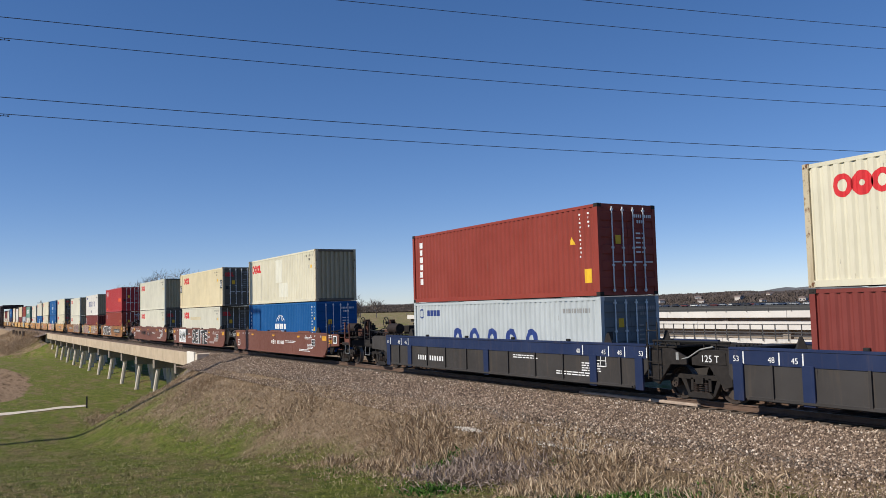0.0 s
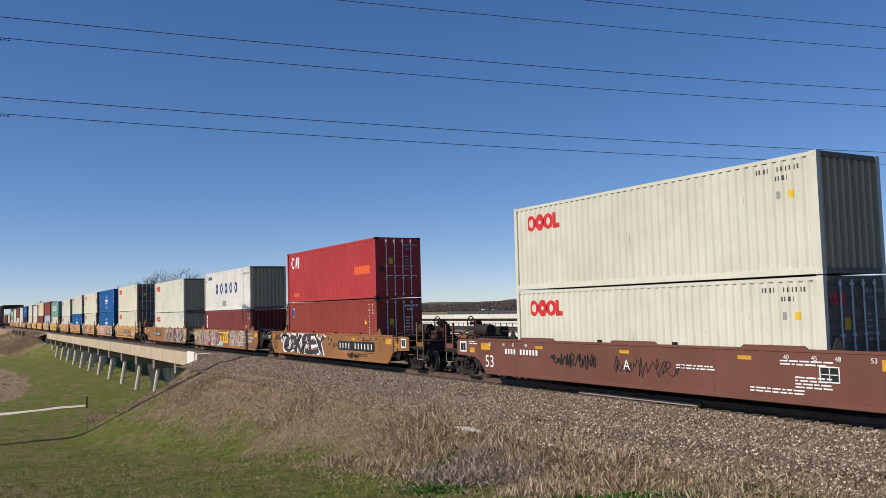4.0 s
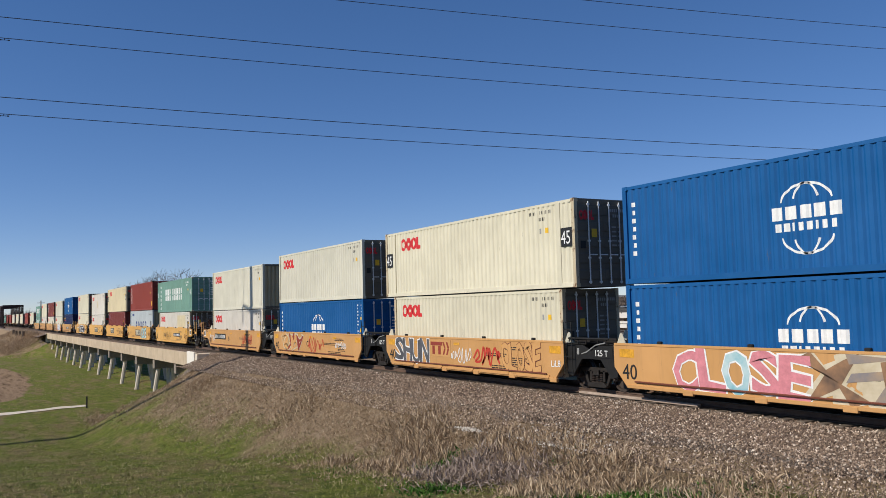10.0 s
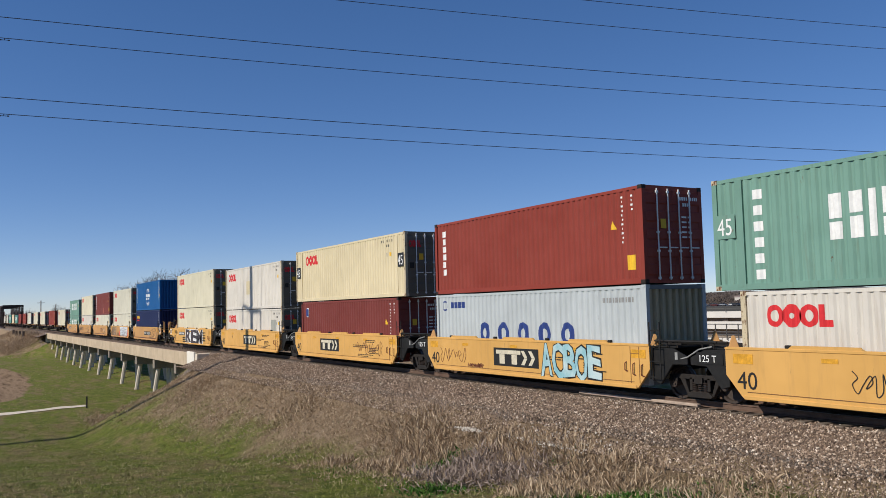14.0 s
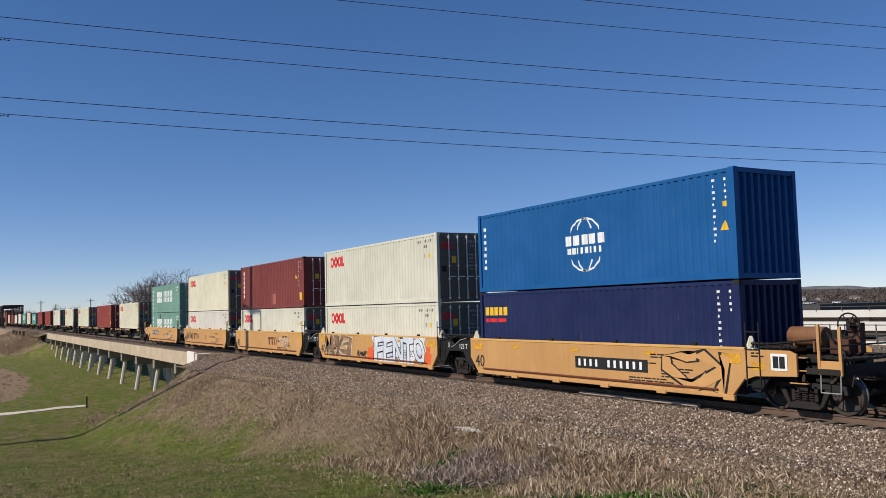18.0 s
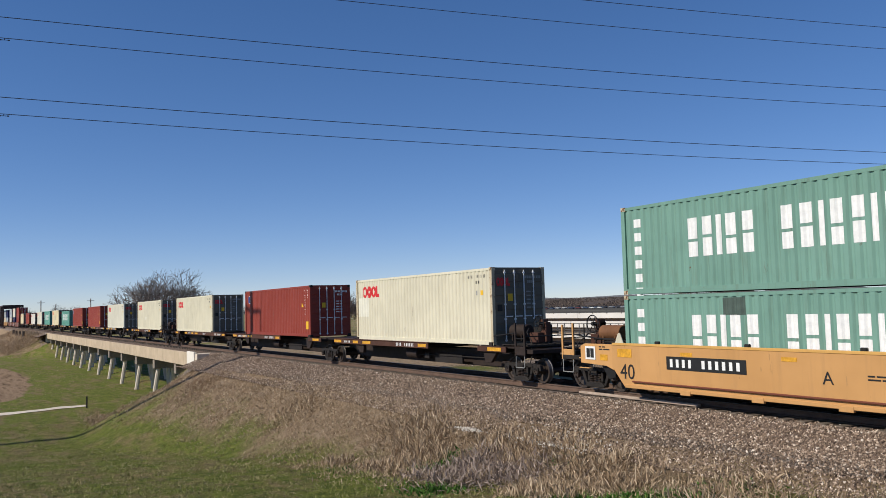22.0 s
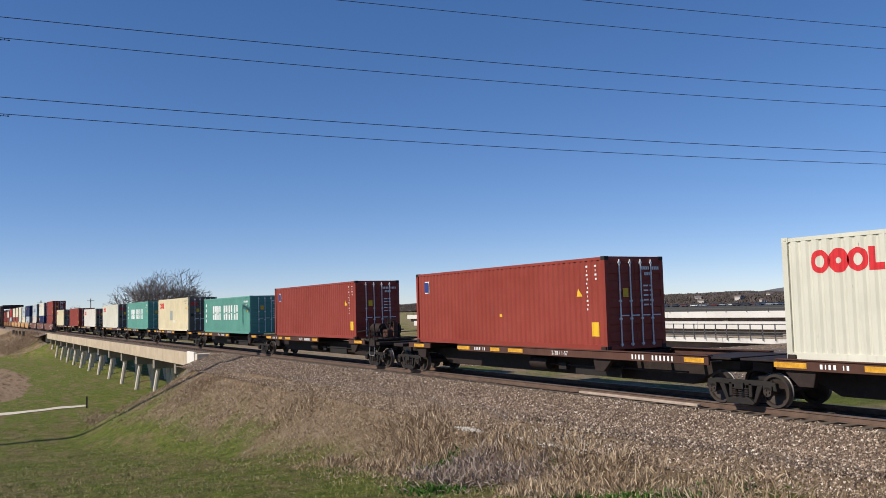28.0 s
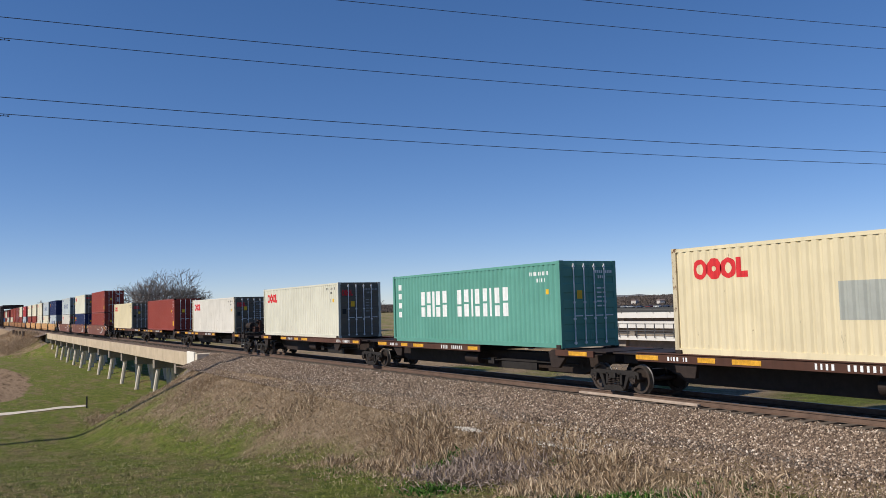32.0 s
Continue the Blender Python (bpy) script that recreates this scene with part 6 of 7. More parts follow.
def wire_point(w, s):
    d, a, b, c = w
    q = Vector((EYE.x, EYE.y, 0)) + ACROSS * d + ALONG * s
    return Vector((q.x, q.y, a * s * s + b * s + c))


for w in WIRES:
    bm = bmesh.new()
    pts = [wire_point(w, S0 + (S1 - S0) * k / 40) for k in range(41)]
    rows = []
    for q in pts:
        rows.append([bm.verts.new(q + ACROSS * (0.022 * math.cos(t)) + Vector((0, 0, 0.022 * math.sin(t)))) for t in (0, 1.047, 2.094, 3.142, 4.189, 5.236)])
    for r, q in zip(rows, rows[1:]):
        for j in range(6):
            bm.faces.new((r[j], r[(j + 1) % 6], q[(j + 1) % 6], q[j]))
    ob = part("power_line", bm, CABLE)
    tagged(ob, "thin dark overhead transmission cable", "power line", "overhead cables")
    if w[0] > 55 and w[3] < 22:
        q = wire_point(w, -9.4)
        bm = bmesh.new()
        for k in (-0.24, 0.24):
            e = q + ALONG * k
            rod(bm, e - Vector((0, 0, 0.12)) - ALONG * 0.06, e - Vector((0, 0, 0.12)) + ALONG * 0.06, 0.04, 8)
        rod(bm, q - ALONG * 0.3 - Vector((0, 0, 0.12)), q + ALONG * 0.3 - Vector((0, 0, 0.12)), 0.02, 6)
        rod(bm, q - Vector((0, 0, 0.14)), q, 0.02, 6)
        part("vibration_damper", bm, CABLE, ob)
for s in (S0, S1):
    foot = Vector((EYE.x, EYE.y, 0)) + ACROSS * 56.5 + ALONG * s
    z0 = ground_z(foot.x, foot.y) - 0.2
    pole = base_at("transmission_pole", "tall steel transmission pole with three crossarms", "utility pole", "transmission poles")
    pole.location = (foot.x, foot.y, z0)
    bm = bmesh.new()
    rod(bm, (0, 0, 0), (0, 0, wire_point(WIRES[0], s).z + 3 - z0), 0.42, 14, 0.22)
    part("mast", bm, GALV, pole)
    for k in (0, 2, 4):
        ends = [wire_point(WIRES[k + j], s) - Vector((foot.x, foot.y, z0)) for j in (0, 1)]
        bm = bmesh.new()
        mid = Vector((0, 0, max(e.z for e in ends) + 1.0))
        for e in ends:
            rod(bm, (e.x, e.y, e.z + 1.3), mid, 0.1, 8, 0.15)
        arm = part("crossarm", bm, GALV, pole)
        for e in ends:
            bm = bmesh.new()
            for j in range(8):
                rod(bm, (e.x, e.y, e.z + 1.25 - j * 0.155), (e.x, e.y, e.z + 1.09 - j * 0.155), 0.12, 8, 0.05)
            part("insulator", bm, BLACK, arm)
# ---- the far side: viaducts, cars, hills ----
VWHITE = plain("sunlit_white_concrete", (0.66, 0.63, 0.58), 0.8, 0, 0.15, 0.1, 0)
RAILGREY = plain("grey_steel_railing", (0.12, 0.115, 0.11), 0.6, 0.2, 3, 0.2, 0)


def viaduct(name, y, top, bottom, x0, x1, depth, label, posts, post_h, rails=()):
    v = tagged(new(name), label, "bridge", "", "structure")
    n = max(1, int((x1 - x0) / 24))
    w = (x1 - x0) / n
    for k in range(n):
        bm = bmesh.new()
        box(bm, x0 + (k + 0.5) * w, y, (top + bottom) / 2, w - 0.06, 0.35, top - bottom)
        part("fascia_panel", bm, VWHITE, v)
    bm = bmesh.new()
    box(bm, (x0 + x1) / 2, y + depth / 2, bottom + 0.1, x1 - x0, depth - 0.4, 0.2)
    part("deck", bm, CONCRETE, v)
    # Added dark strip set back below the fascia, coloured as the underside's shade.
    bm = bmesh.new()
    box(bm, (x0 + x1) / 2, y + 1.1, bottom - 0.5, x1 - x0, 0.3, 1.1)
    part("shade_girder", bm, CONCRETE_DARK, v)
    for k in range(n):
        bm = bmesh.new()
        for q in (1.0, depth - 1):
            box(bm, x0 + (k + 0.5) * w, y + q, (bottom - 6) / 2, 1.0, 1.0, abs(bottom + 6))
        part("pier", bm, CONCRETE_DARK, v)
    if posts:
        me = shared(("rail_post", post_h), lambda bm: box(bm, 0, 0, post_h / 2, 0.07, 0.07, post_h))
        x = x0
        while x < x1:
            place("rail_post", me, RAILGREY, v, pose(x, y - 0.3, top - 0.15))
            x += posts
        for r in rails:
            bm = bmesh.new()
            box(bm, (x0 + x1) / 2, y - 0.3, top + r, x1 - x0, 0.07, 0.07)
            part("hand_rail", bm, RAILGREY, v)
    return v


viaduct("road_bridge", 92, 0.85, -0.2, -210, 240, 10, "long white concrete road viaduct with low railing", 4.2, 0.75, (0.5,))
viaduct("slip_road_bridge", 62, 0.14, -0.77, -150, 200, 9, "white concrete slip road bridge", 0, 0)
viaduct("footbridge", 40, -0.6, -1.0, -106, 30, 3, "white concrete footbridge with dark post railing", 1.25, 1.4, (0.3, 0.55, 1.2))

rng = random.Random(12)
CARPAINTS = [plain("parked_car_paint", c, 0.3, 0.2, 3, 0.1, 0) for c in ((0.6, 0.6, 0.6), (0.05, 0.05, 0.06), (0.3, 0.31, 0.33), (0.16, 0.05, 0.05), (0.06, 0.08, 0.13), (0.7, 0.7, 0.68))]
CARGLASS = plain("car_glass", (0.03, 0.035, 0.04), 0.1, 0, 3, 0.1, 0)


def parked_car(x, y, z, k):
    thing = base_at("parked_car", "parked car in a distant lot", "car", "cars in the lot")
    thing.matrix_basis = pose(x, y, z, 0, 0, rng.uniform(-4, 4))
    place("body", shared(("body",), lambda bm: slab(bm, [(-2.2, 0.3), (2.2, 0.3), (2.25, 0.75), (1.3, 0.9), (-2.2, 0.95)], -0.9, 0.9), 0.06), CARPAINTS[k % 6], thing)
    place("cabin", shared(("cabin",), lambda bm: slab(bm, [(-2.0, 0.9), (1.2, 0.9), (0.5, 1.45), (-1.6, 1.45)], -0.8, 0.8), 0.05), CARGLASS, thing)
    for q in (-1.35, 1.35):
        place("wheel", shared(("wheel",), lambda bm: rod(bm, (0, -0.92, 0.32), (0, 0.92, 0.32), 0.32, 12)), BLACK, thing, pose(q, 0, 0))


bm = bmesh.new()
box(bm, -412, 371, -2.4, 335, 98, 4.0)
tagged(part("parking_lot", bm, plain("asphalt", (0.06, 0.06, 0.06), 0.9, 0, 2, 0.2, 0)), "asphalt parking lot full of cars", "parking lot", "", "structure")
k = 0
for row in range(2):
    x = -538.0
    while x < -254:
        if rng.random() < 0.8:
            parked_car(x, 330 + row * 22, -0.39, rng.randrange(6))
        x += 7.04
        k += 1

# low wooded hills behind everything
WOODS = plain("bare_hillside_woods", (0.075, 0.058, 0.048), 0.95, 0, 0.12, 0.5, 0, 0.35)
# Ridge woods paled to grey, with the distance haze put into the colour.
HAZEWOODS = plain("hazed_woodland", (0.15, 0.15, 0.15), 0.95, 0, 0.03, 0.25, 0)


def hill_strip(name, y, base, lift, x0, x1, material, seed, label):
    v, f = [], []
    n = 260
    for k in range(n + 1):
        x = x0 + (x1 - x0) * k / n
        top = base + lift * (1 + 0.45 * noise.noise((x * 0.004, seed, 0)) + 0.2 * noise.noise((x * 0.02, seed, 3)) + 0.1 * noise.noise((x * 0.12, seed, 5)))
        for j in range(5):
            u = j / 4
            v.append((x, y + 90 * u, -3 + (top + 3) * math.sin(u * 1.57)))
    for k in range(n):
        for j in range(4):
            a = k * 5 + j
            f.append((a, a + 5, a + 6, a + 1))
    me = bpy.data.meshes.new(name)
    me.from_pydata(v, [], f)
    me.materials.append(material)
    return tagged(new(name, me), label, "hill", "", "structure")


hill_strip("backdrop_hill", 620, 1, 9.5, -1500, 900, WOODS, 1.0, "low brown wooded hill with scattered houses")
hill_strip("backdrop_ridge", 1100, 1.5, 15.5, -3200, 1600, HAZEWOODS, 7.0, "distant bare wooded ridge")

rs2 = np.random.RandomState(8)
slivers = []
for k in range(40000):
    x = -1500 + 2300 * rs2.rand()
    y = 575 + 125 * rs2.rand()
    thick = noise.noise((x * 0.02, y * 0.03, 1))
    if thick < -0.5 + 0.3 * rs2.rand():
        continue
    u = min(1, max(0, (y - 620) / 90))
    z = -3 + 10.6 * math.sin(u * 1.57) * (1 + 0.35 * noise.noise((x * 0.004, 1.0, 0)))
    s = 1.0 + 1.5 * rs2.rand() ** 2
    e = np.array(Euler((rs2.randn() * 0.25, rs2.randn() * 0.25, rs2.rand() * 6)).to_matrix())
    slivers.append((e @ np.diag((s * 0.9, s * 0.9, s * 1.25)), (x, y, z + 1.6 + thick)))
scatter_mesh("far_woods", STONE_V, STONE_F, slivers, WOODS, "far bare winter trees on the hillside", "woods")

HOUSEWALL = plain("house_wall", (0.55, 0.5, 0.45), 0.8, 0, 1, 0.1, 0)
ROOF = plain("house_roof", (0.22, 0.17, 0.15), 0.8, 0, 1, 0.2, 0)
for k, (x, y, z) in enumerate(((-452, 612, -0.6), (-478, 625, 0.8), (-426, 620, 0.3), (-515, 618, 0), (-368, 622, 0.8), (-560, 640, 3.4), (-590, 620, 0.6), (-620, 648, 4.6), (-655, 630, 2.2), (-540, 660, 5.6), (-700, 635, 2.6), (-400, 655, 5.0), (-345, 640, 3.2))):
    house = base_at("house", "small pale house among trees on the hill", "house", "houses on the hill")
    house.matrix_basis = pose(x, y, z, 0, 0, 20 * k)
    w = 4.5 + 1.5 * (k % 3)
    place("wall", shared(("wall", w), lambda bm: box(bm, 0, 0, 0.3, w, 6, 3.4)), HOUSEWALL, house)
    place("roof", shared(("house_roof", w), lambda bm: slab(bm, [(-w / 2 - 0.4, 2), (w / 2 + 0.4, 2), (w / 2 - 1.2, 3.3), (-w / 2 + 1.2, 3.3)], -3.4, 3.4)), ROOF, house)
    for q in (-1, 1):
        place("window", shared(("window",), lambda bm: box(bm, 0, 0, 0, 1.2, 0.1, 1.2)), CARGLASS, house, pose(q * w / 4, -3.03, 0.6))

# ---- bare trees ----
BARK = plain("bare_bark", (0.20, 0.165, 0.145), 0.95, 0, 2, 0.3, 0)


def bare_tree(x, y, z, height, width, seed, fork=5):
    """A leafless broad tree: tapered trunk, spreading limbs and many fine twigs."""
    rng = random.Random(seed)
    thing = base_at("bare_tree", "leafless broad-crowned winter tree", "tree", "bare trees")
    thing.location = (x, y, z)
    levels = {0: [], 1: [], 2: []}

    def grow(p, d, length, r, depth):
        q = p + d * length
        levels[0 if depth == 0 else 1 if depth < 3 else 2].append((p, q, r, r * 0.7))
        if depth >= fork:
            return
        n = 4 if depth in (0, 1) else 3
        for k in range(n):
            turn = Vector((rng.gauss(0, 1) * width, rng.gauss(0, 1) * width, rng.gauss(0.25, 0.6))).normalized()
            nd = (d * (0.75 if depth else 0.55) + turn * 0.72).normalized()
            if nd.z < -0.1 and depth < 5:
                nd.z = 0.1
            grow(p + d * length * rng.uniform(0.7, 1.0), nd.normalized(), length * rng.uniform(0.66, 0.86), r * 0.6, depth + 1)

    top = Vector((rng.gauss(0, 0.2), 0, height * 0.16))
    levels[0].append((Vector((0, 0, -0.3)), top, height * 0.022, height * 0.016))
    for k in range(9):
        a = k * 2.4 + rng.uniform(-0.3, 0.3)
        up = rng.uniform(0.35, 1.5)
        grow(top * rng.uniform(0.75, 1.0), Vector((math.cos(a) * width, math.sin(a) * width, up)).normalized(), height * 0.2 * rng.uniform(0.8, 1.1), height * 0.010, 1)
    for level, name in ((0, "trunk"), (1, "limb"), (2, "twig_mass")):
        v, f = [], []
        for p, q, r, r2 in levels[level]:
            d = (q - p).normalized()
            a = d.orthogonal().normalized()
            b = d.cross(a)
            n = 6 if level < 2 else 3
            r, r2 = max(r, 0.035), max(r2, 0.024)
            i = len(v)
            for c, rr in ((p, r), (q, r2)):
                for k in range(n):
                    t = 2 * math.pi * k / n
                    v.append(tuple(c + (a * math.cos(t) + b * math.sin(t)) * rr))
            f += [(i + k, i + (k + 1) % n, i + n + (k + 1) % n, i + n + k) for k in range(n)]
        me = bpy.data.meshes.new(name)
        me.from_pydata(v, [], f)
        tagged(place(name, me, BARK, thing), kind="stuff" if level == 2 else "")


bare_tree(-240.8, 28.5, -3.5, 30.0, 0.9, 2, 5)
bare_tree(-244.2, 34.5, -3.5, 28.6, 0.9, 5, 5)
bare_tree(-247.2, 39, -3.5, 19.6, 0.95, 8, 6)
bare_tree(-260, 66, -3.0, 15, 1.2, 11, 6)
bare_tree(-240, 84, -2.0, 15, 1.2, 14, 6)
bare_tree(-200, 68, -2.0, 12, 1.2, 17, 6)
for k in range(26):
    bare_tree(-500 + rng.uniform(-40, 40), -14 + k * 9 + rng.uniform(-3, 3), -2, rng.uniform(13, 20), 1.1, 100 + k, 4)
for k, (x, y, h) in enumerate(((-323, 7.5, 8.8), (-373, 17, 8.3), (-326, 24, 9.3), (-366, 40, 9.3))):
    p = base_at("utility_pole", "wooden utility pole with a crossarm", "utility pole", "distant utility poles")
    p.location = (x, y, -1.5)
    bm = bmesh.new()
    rod(bm, (0, 0, 0), (0, 0, h + 1.5), 0.16, 8)
    part("pole", bm, BARK, p)
    bm = bmesh.new()
    box(bm, 0, 0, h + 0.7, 0.15, 2.4, 0.15)
    part("crossarm", bm, BARK, p)


# ---- graffiti and number plates on the cars ----
G = dict(white=MARKWHITE, black=MARKBLACK, blue=plain("sky_blue_spray", (0.14, 0.45, 0.6), 0.6, 0, 4, 0.15, 0), pink=plain("pink_spray", (0.6, 0.22, 0.25), 0.6, 0, 4, 0.2, 0),
         purple=plain("dull_purple_spray", (0.22, 0.11, 0.16), 0.6, 0, 3, 0.3, 0), cream=plain("cream_spray", (0.6, 0.55, 0.42), 0.6, 0, 3, 0.2, 0),
         silver=plain("silver_spray", (0.52, 0.56, 0.62), 0.45, 0.2, 3, 0.12, 0), red=plain("red_spray", (0.5, 0.05, 0.03), 0.6, 0, 4, 0.2, 0))
PLATE = (0.16, 0.16, 0.16, 0.16, -0.2, 0.17, 0.17, 0.17, 0.17, 0.17, 0.17)
LOGO = (0.34, 0.34, 0.34)
plate_with_bars(U["u1"], -5.4, 0.5, 2.4, 0.32, SLATE, MARKWHITE, PLATE)
plate_with_bars(U["u2"], -0.8, 0.72, 2.6, 0.34, BROWN, MARKWHITE, PLATE)
bm = bmesh.new()
box(bm, -4.75, -1.506, 0.88, 2.3, 0.006, 1.18)
part("whitewash", bm, PATCHWHITE, U["u3"], "white painted-out panel")
for k in range(3):
    scrawl(U["u3"], 201 + k, -5.8, -3.8, 0.35 + 0.2 * k, 1.0 + 0.2 * k, G["black"], 0.03, -1.505)
bm = bmesh.new()
box(bm, -3.2, -1.506, 1.2, 0.7, 0.006, 0.5)
part("paint_patch", bm, G["black"], U["u3"])
spray_word(U["u3"], 4, "SEITE", -1.3, 3.4, 0.3, 1.46, (MARKBLACK,), G["white"], "black bubble graffiti outlined in white", 0.035, None, 0.03)
note(U["u3"], "HAPPY", -2.6, 1.0, 0.2, G["white"])
note(U["u3"], "HALLOWEEN", -2.75, 0.76, 0.2, G["white"])
note(U["u3"], "2020", 3.7, 0.85, 0.24, G["white"])
plate_with_bars(U["u4"], -6.6, 0.95, 2.2, 0.3, BROWN, MARKWHITE, PLATE)
scrawl(U["u4"], 7, -3.9, -1.7, 0.7, 1.2, G["black"], 0.06)
scrawl(U["u4"], 8, -0.8, 1.8, 0.6, 1.15, G["black"], 0.03)
for key, dark, light in (("mauve", (0.12, 0.06, 0.075), (0.25, 0.125, 0.14)), ("rose", (0.30, 0.11, 0.11), (0.46, 0.24, 0.22)), ("olive", (0.17, 0.15, 0.075), (0.38, 0.33, 0.19)),
                         ("ink", (0.02, 0.018, 0.02), (0.07, 0.045, 0.05)), ("aqua", (0.20, 0.44, 0.50), (0.50, 0.62, 0.62)), ("haze", (0.20, 0.19, 0.20), (0.38, 0.27, 0.17)),
                         ("umber", (0.12, 0.075, 0.05), (0.33, 0.18, 0.09)), ("pearl", (0.52, 0.58, 0.66), (0.72, 0.72, 0.72)), ("bone", (0.46, 0.38, 0.24), (0.64, 0.56, 0.41)), ("char", (0.06, 0.06, 0.065), (0.12, 0.12, 0.13))):
    gm, gn, gl = nodes_of(key + "_spray")
    gl.new(ramp(gn, gl, tex(gn, gl, 1.5, 4, 0.6), [(0.36, dark), (0.64, light)]), gn["Principled BSDF"].inputs["Base Color"])
    gn["Principled BSDF"].inputs["Roughness"].default_value = 0.55
    G[key] = gm
spray_word(U["u5"], 11, "SRKBEX", -6.1, 0.05, 0.32, 1.44, (G["ink"],), G["white"], "black wild-style graffiti edged in white", 0.045, None, 0.03, wild=True)
drops(U["u5"], 12, -5.4, -0.5, 0.5, 1.25, 16, 0.13, G["bone"], lift=0.014)
scrawl(U["u5"], 13, -8.1, -6.6, 1.0, 1.4, G["black"], 0.05)
drops(U["u5"], 14, 0.6, 1.5, 0.95, 1.3, 3, 0.22, G["black"], lift=0.008)
plate_with_bars(U["u5"], 2.1, 0.72, 4.3, 0.44, MARKBLACK, MARKWHITE, PLATE)
scrawl(U["u5"], 15, 3.2, 4.6, 0.32, 0.66, G["black"], 0.05)
drops(U["u6"], 20, -8.2, -5.0, 0.35, 1.35, 26, 0.34, G["olive"])
drops(U["u6"], 26, -5.9, -1.2, 0.4, 1.4, 40, 0.4, G["rose"], lift=0.0055)
spray_word(U["u6"], 21, "BRKSEKR", -6.0, -0.9, 0.3, 1.46, (G["mauve"], G["haze"], G["rose"]), G["bone"], "faded pink, purple and cream graffiti", 0.03, None, 0.03, wild=True)
drops(U["u6"], 27, -8.2, -5.6, 0.35, 1.4, 46, 0.1, G["bone"], lift=0.013)
drops(U["u6"], 28, -5.6, -1.2, 0.35, 1.4, 30, 0.07, G["bone"], lift=0.0135)
drops(U["u6"], 24, -1.8, 0.2, 0.3, 0.6, 12, 0.3, G["aqua"], lift=0.0125)
plate_with_bars(U["u6"], -1.4, 0.57, 2.75, 0.78, MARKYELLOW, MARKBROWN, LOGO)
note(U["u6"], "KEEP ME", 1.1, 1.26, 0.2, G["white"])
note(U["u6"], "??", 1.4, 0.8, 0.2, G["white"])
spray_word(U["u6"], 22, "SPACE", 1.95, 5.1, 0.42, 1.42, (G["haze"],), G["white"], "white bubble-letter graffiti", 0.03, None, 0.03)
bm = bmesh.new()
stroke_ring(bm, 5.1, 1.25, 0.32, 0.18, 0.03)
stroke_ring(bm, 5.6, 0.92, 0.28, 0.24, 0.03)
bmesh.ops.translate(bm, verts=bm.verts[:], vec=(0, -1.512, 0))
tagged(part("graffiti", bm, G["white"], U["u6"]), kind="stuff")
note(U["u6"], "2014", 4.88, 1.18, 0.2, G["white"])
note(U["u6"], "HOW I GO", 5.95, 1.2, 0.24, G["white"])
note(U["u6"], "AWAY FROM", 5.95, 0.95, 0.24, G["white"])
note(U["u6"], "THE UNDE", 5.95, 0.7, 0.24, G["white"])
scrawl(U["u6"], 23, 5.5, 8.0, 0.36, 0.62, G["rose"], 0.035)
plate_with_bars(U["u7"], -5.3, 0.75, 3.35, 0.36, MARKBLACK, MARKWHITE, PLATE)
scrawl(U["u7"], 30, -4.8, -2.9, 1.16, 1.42, G["umber"], 0.03)
drops(U["u7"], 33, -0.5, 8.1, 0.3, 1.46, 70, 0.42, G["olive"])
drops(U["u7"], 34, -0.6, 1.4, 0.4, 1.4, 40, 0.12, G["bone"], lift=0.0075)
spray_word(U["u7"], 31, "RKXSBERK", 0.9, 7.0, 0.28, 1.47, (G["mauve"], G["ink"], G["rose"]), G["bone"], "purple, pink and cream graffiti edged in cream", 0.03, None, 0.03, wild=True)
drops(U["u7"], 35, 1.5, 7.6, 0.4, 1.35, 18, 0.10, G["bone"], lift=0.0145)
drops(U["u7"], 37, 6.6, 8.1, 0.35, 1.4, 40, 0.1, G["bone"], lift=0.013)
drops(U["u7"], 38, -0.6, 1.2, 0.35, 1.4, 26, 0.16, G["umber"], lift=0.0085)
drops(U["u7"], 36, 1.6, 7.4, 0.3, 0.6, 7, 0.2, G["aqua"], lift=0.0140)
scrawl(U["u8"], 44, -1.6, -0.9, 0.6, 1.1, MARKBROWN, 0.035)
scrawl(U["u8"], 45, 1.5, 4.4, 0.36, 0.66, MARKBROWN, 0.03)
spray_word(U["u8"], 41, "BERG", -5.0, -2.5, 0.42, 1.3, (TAN,), MARKBROWN, "red-brown outlined graffiti", 0.02, None, 0.03)
plate_with_bars(U["u8"], -0.8, 0.72, 3.4, 0.42, MARKBLACK, MARKWHITE, PLATE)
scrawl(U["u8"], 42, 2.7, 4.0, 0.6, 1.3, G["red"], 0.045)
scrawl(U["u8"], 43, 4.2, 5.4, 0.55, 1.0, G["white"], 0.03)
spray_word(U["u9"], 51, "CLOSE", -4.0, 0.2, 0.32, 1.44, (G["pink"], G["pink"], G["aqua"], G["pink"], G["pink"]), G["white"], "pink and pale blue graffiti edged in white", 0.03, None, 0.03)
drops(U["u9"], 55, 0.5, 5.4, 0.4, 1.35, 36, 0.34, G["bone"], lift=0.0058)
spray_word(U["u9"], 52, "XFKRE", 0.2, 5.6, 0.3, 1.46, (G["umber"], G["haze"]), G["bone"], "brown graffiti edged in cream", 0.045, None, 0.03, wild=True)
drops(U["u9"], 54, 5.7, 6.2, 0.4, 1.25, 9, 0.3, G["bone"])
note(U["u9"], "YPC", 5.6, 0.62, 0.22, G["white"])
note(U["u9"], "2018", 5.6, 0.42, 0.22, G["white"])
spray_word(U["u10"], 61, "SHUN", -5.5, -2.45, 0.42, 1.44, (G["char"],), G["white"], "dark grey block graffiti edged in white", 0.035, None, 0.03)
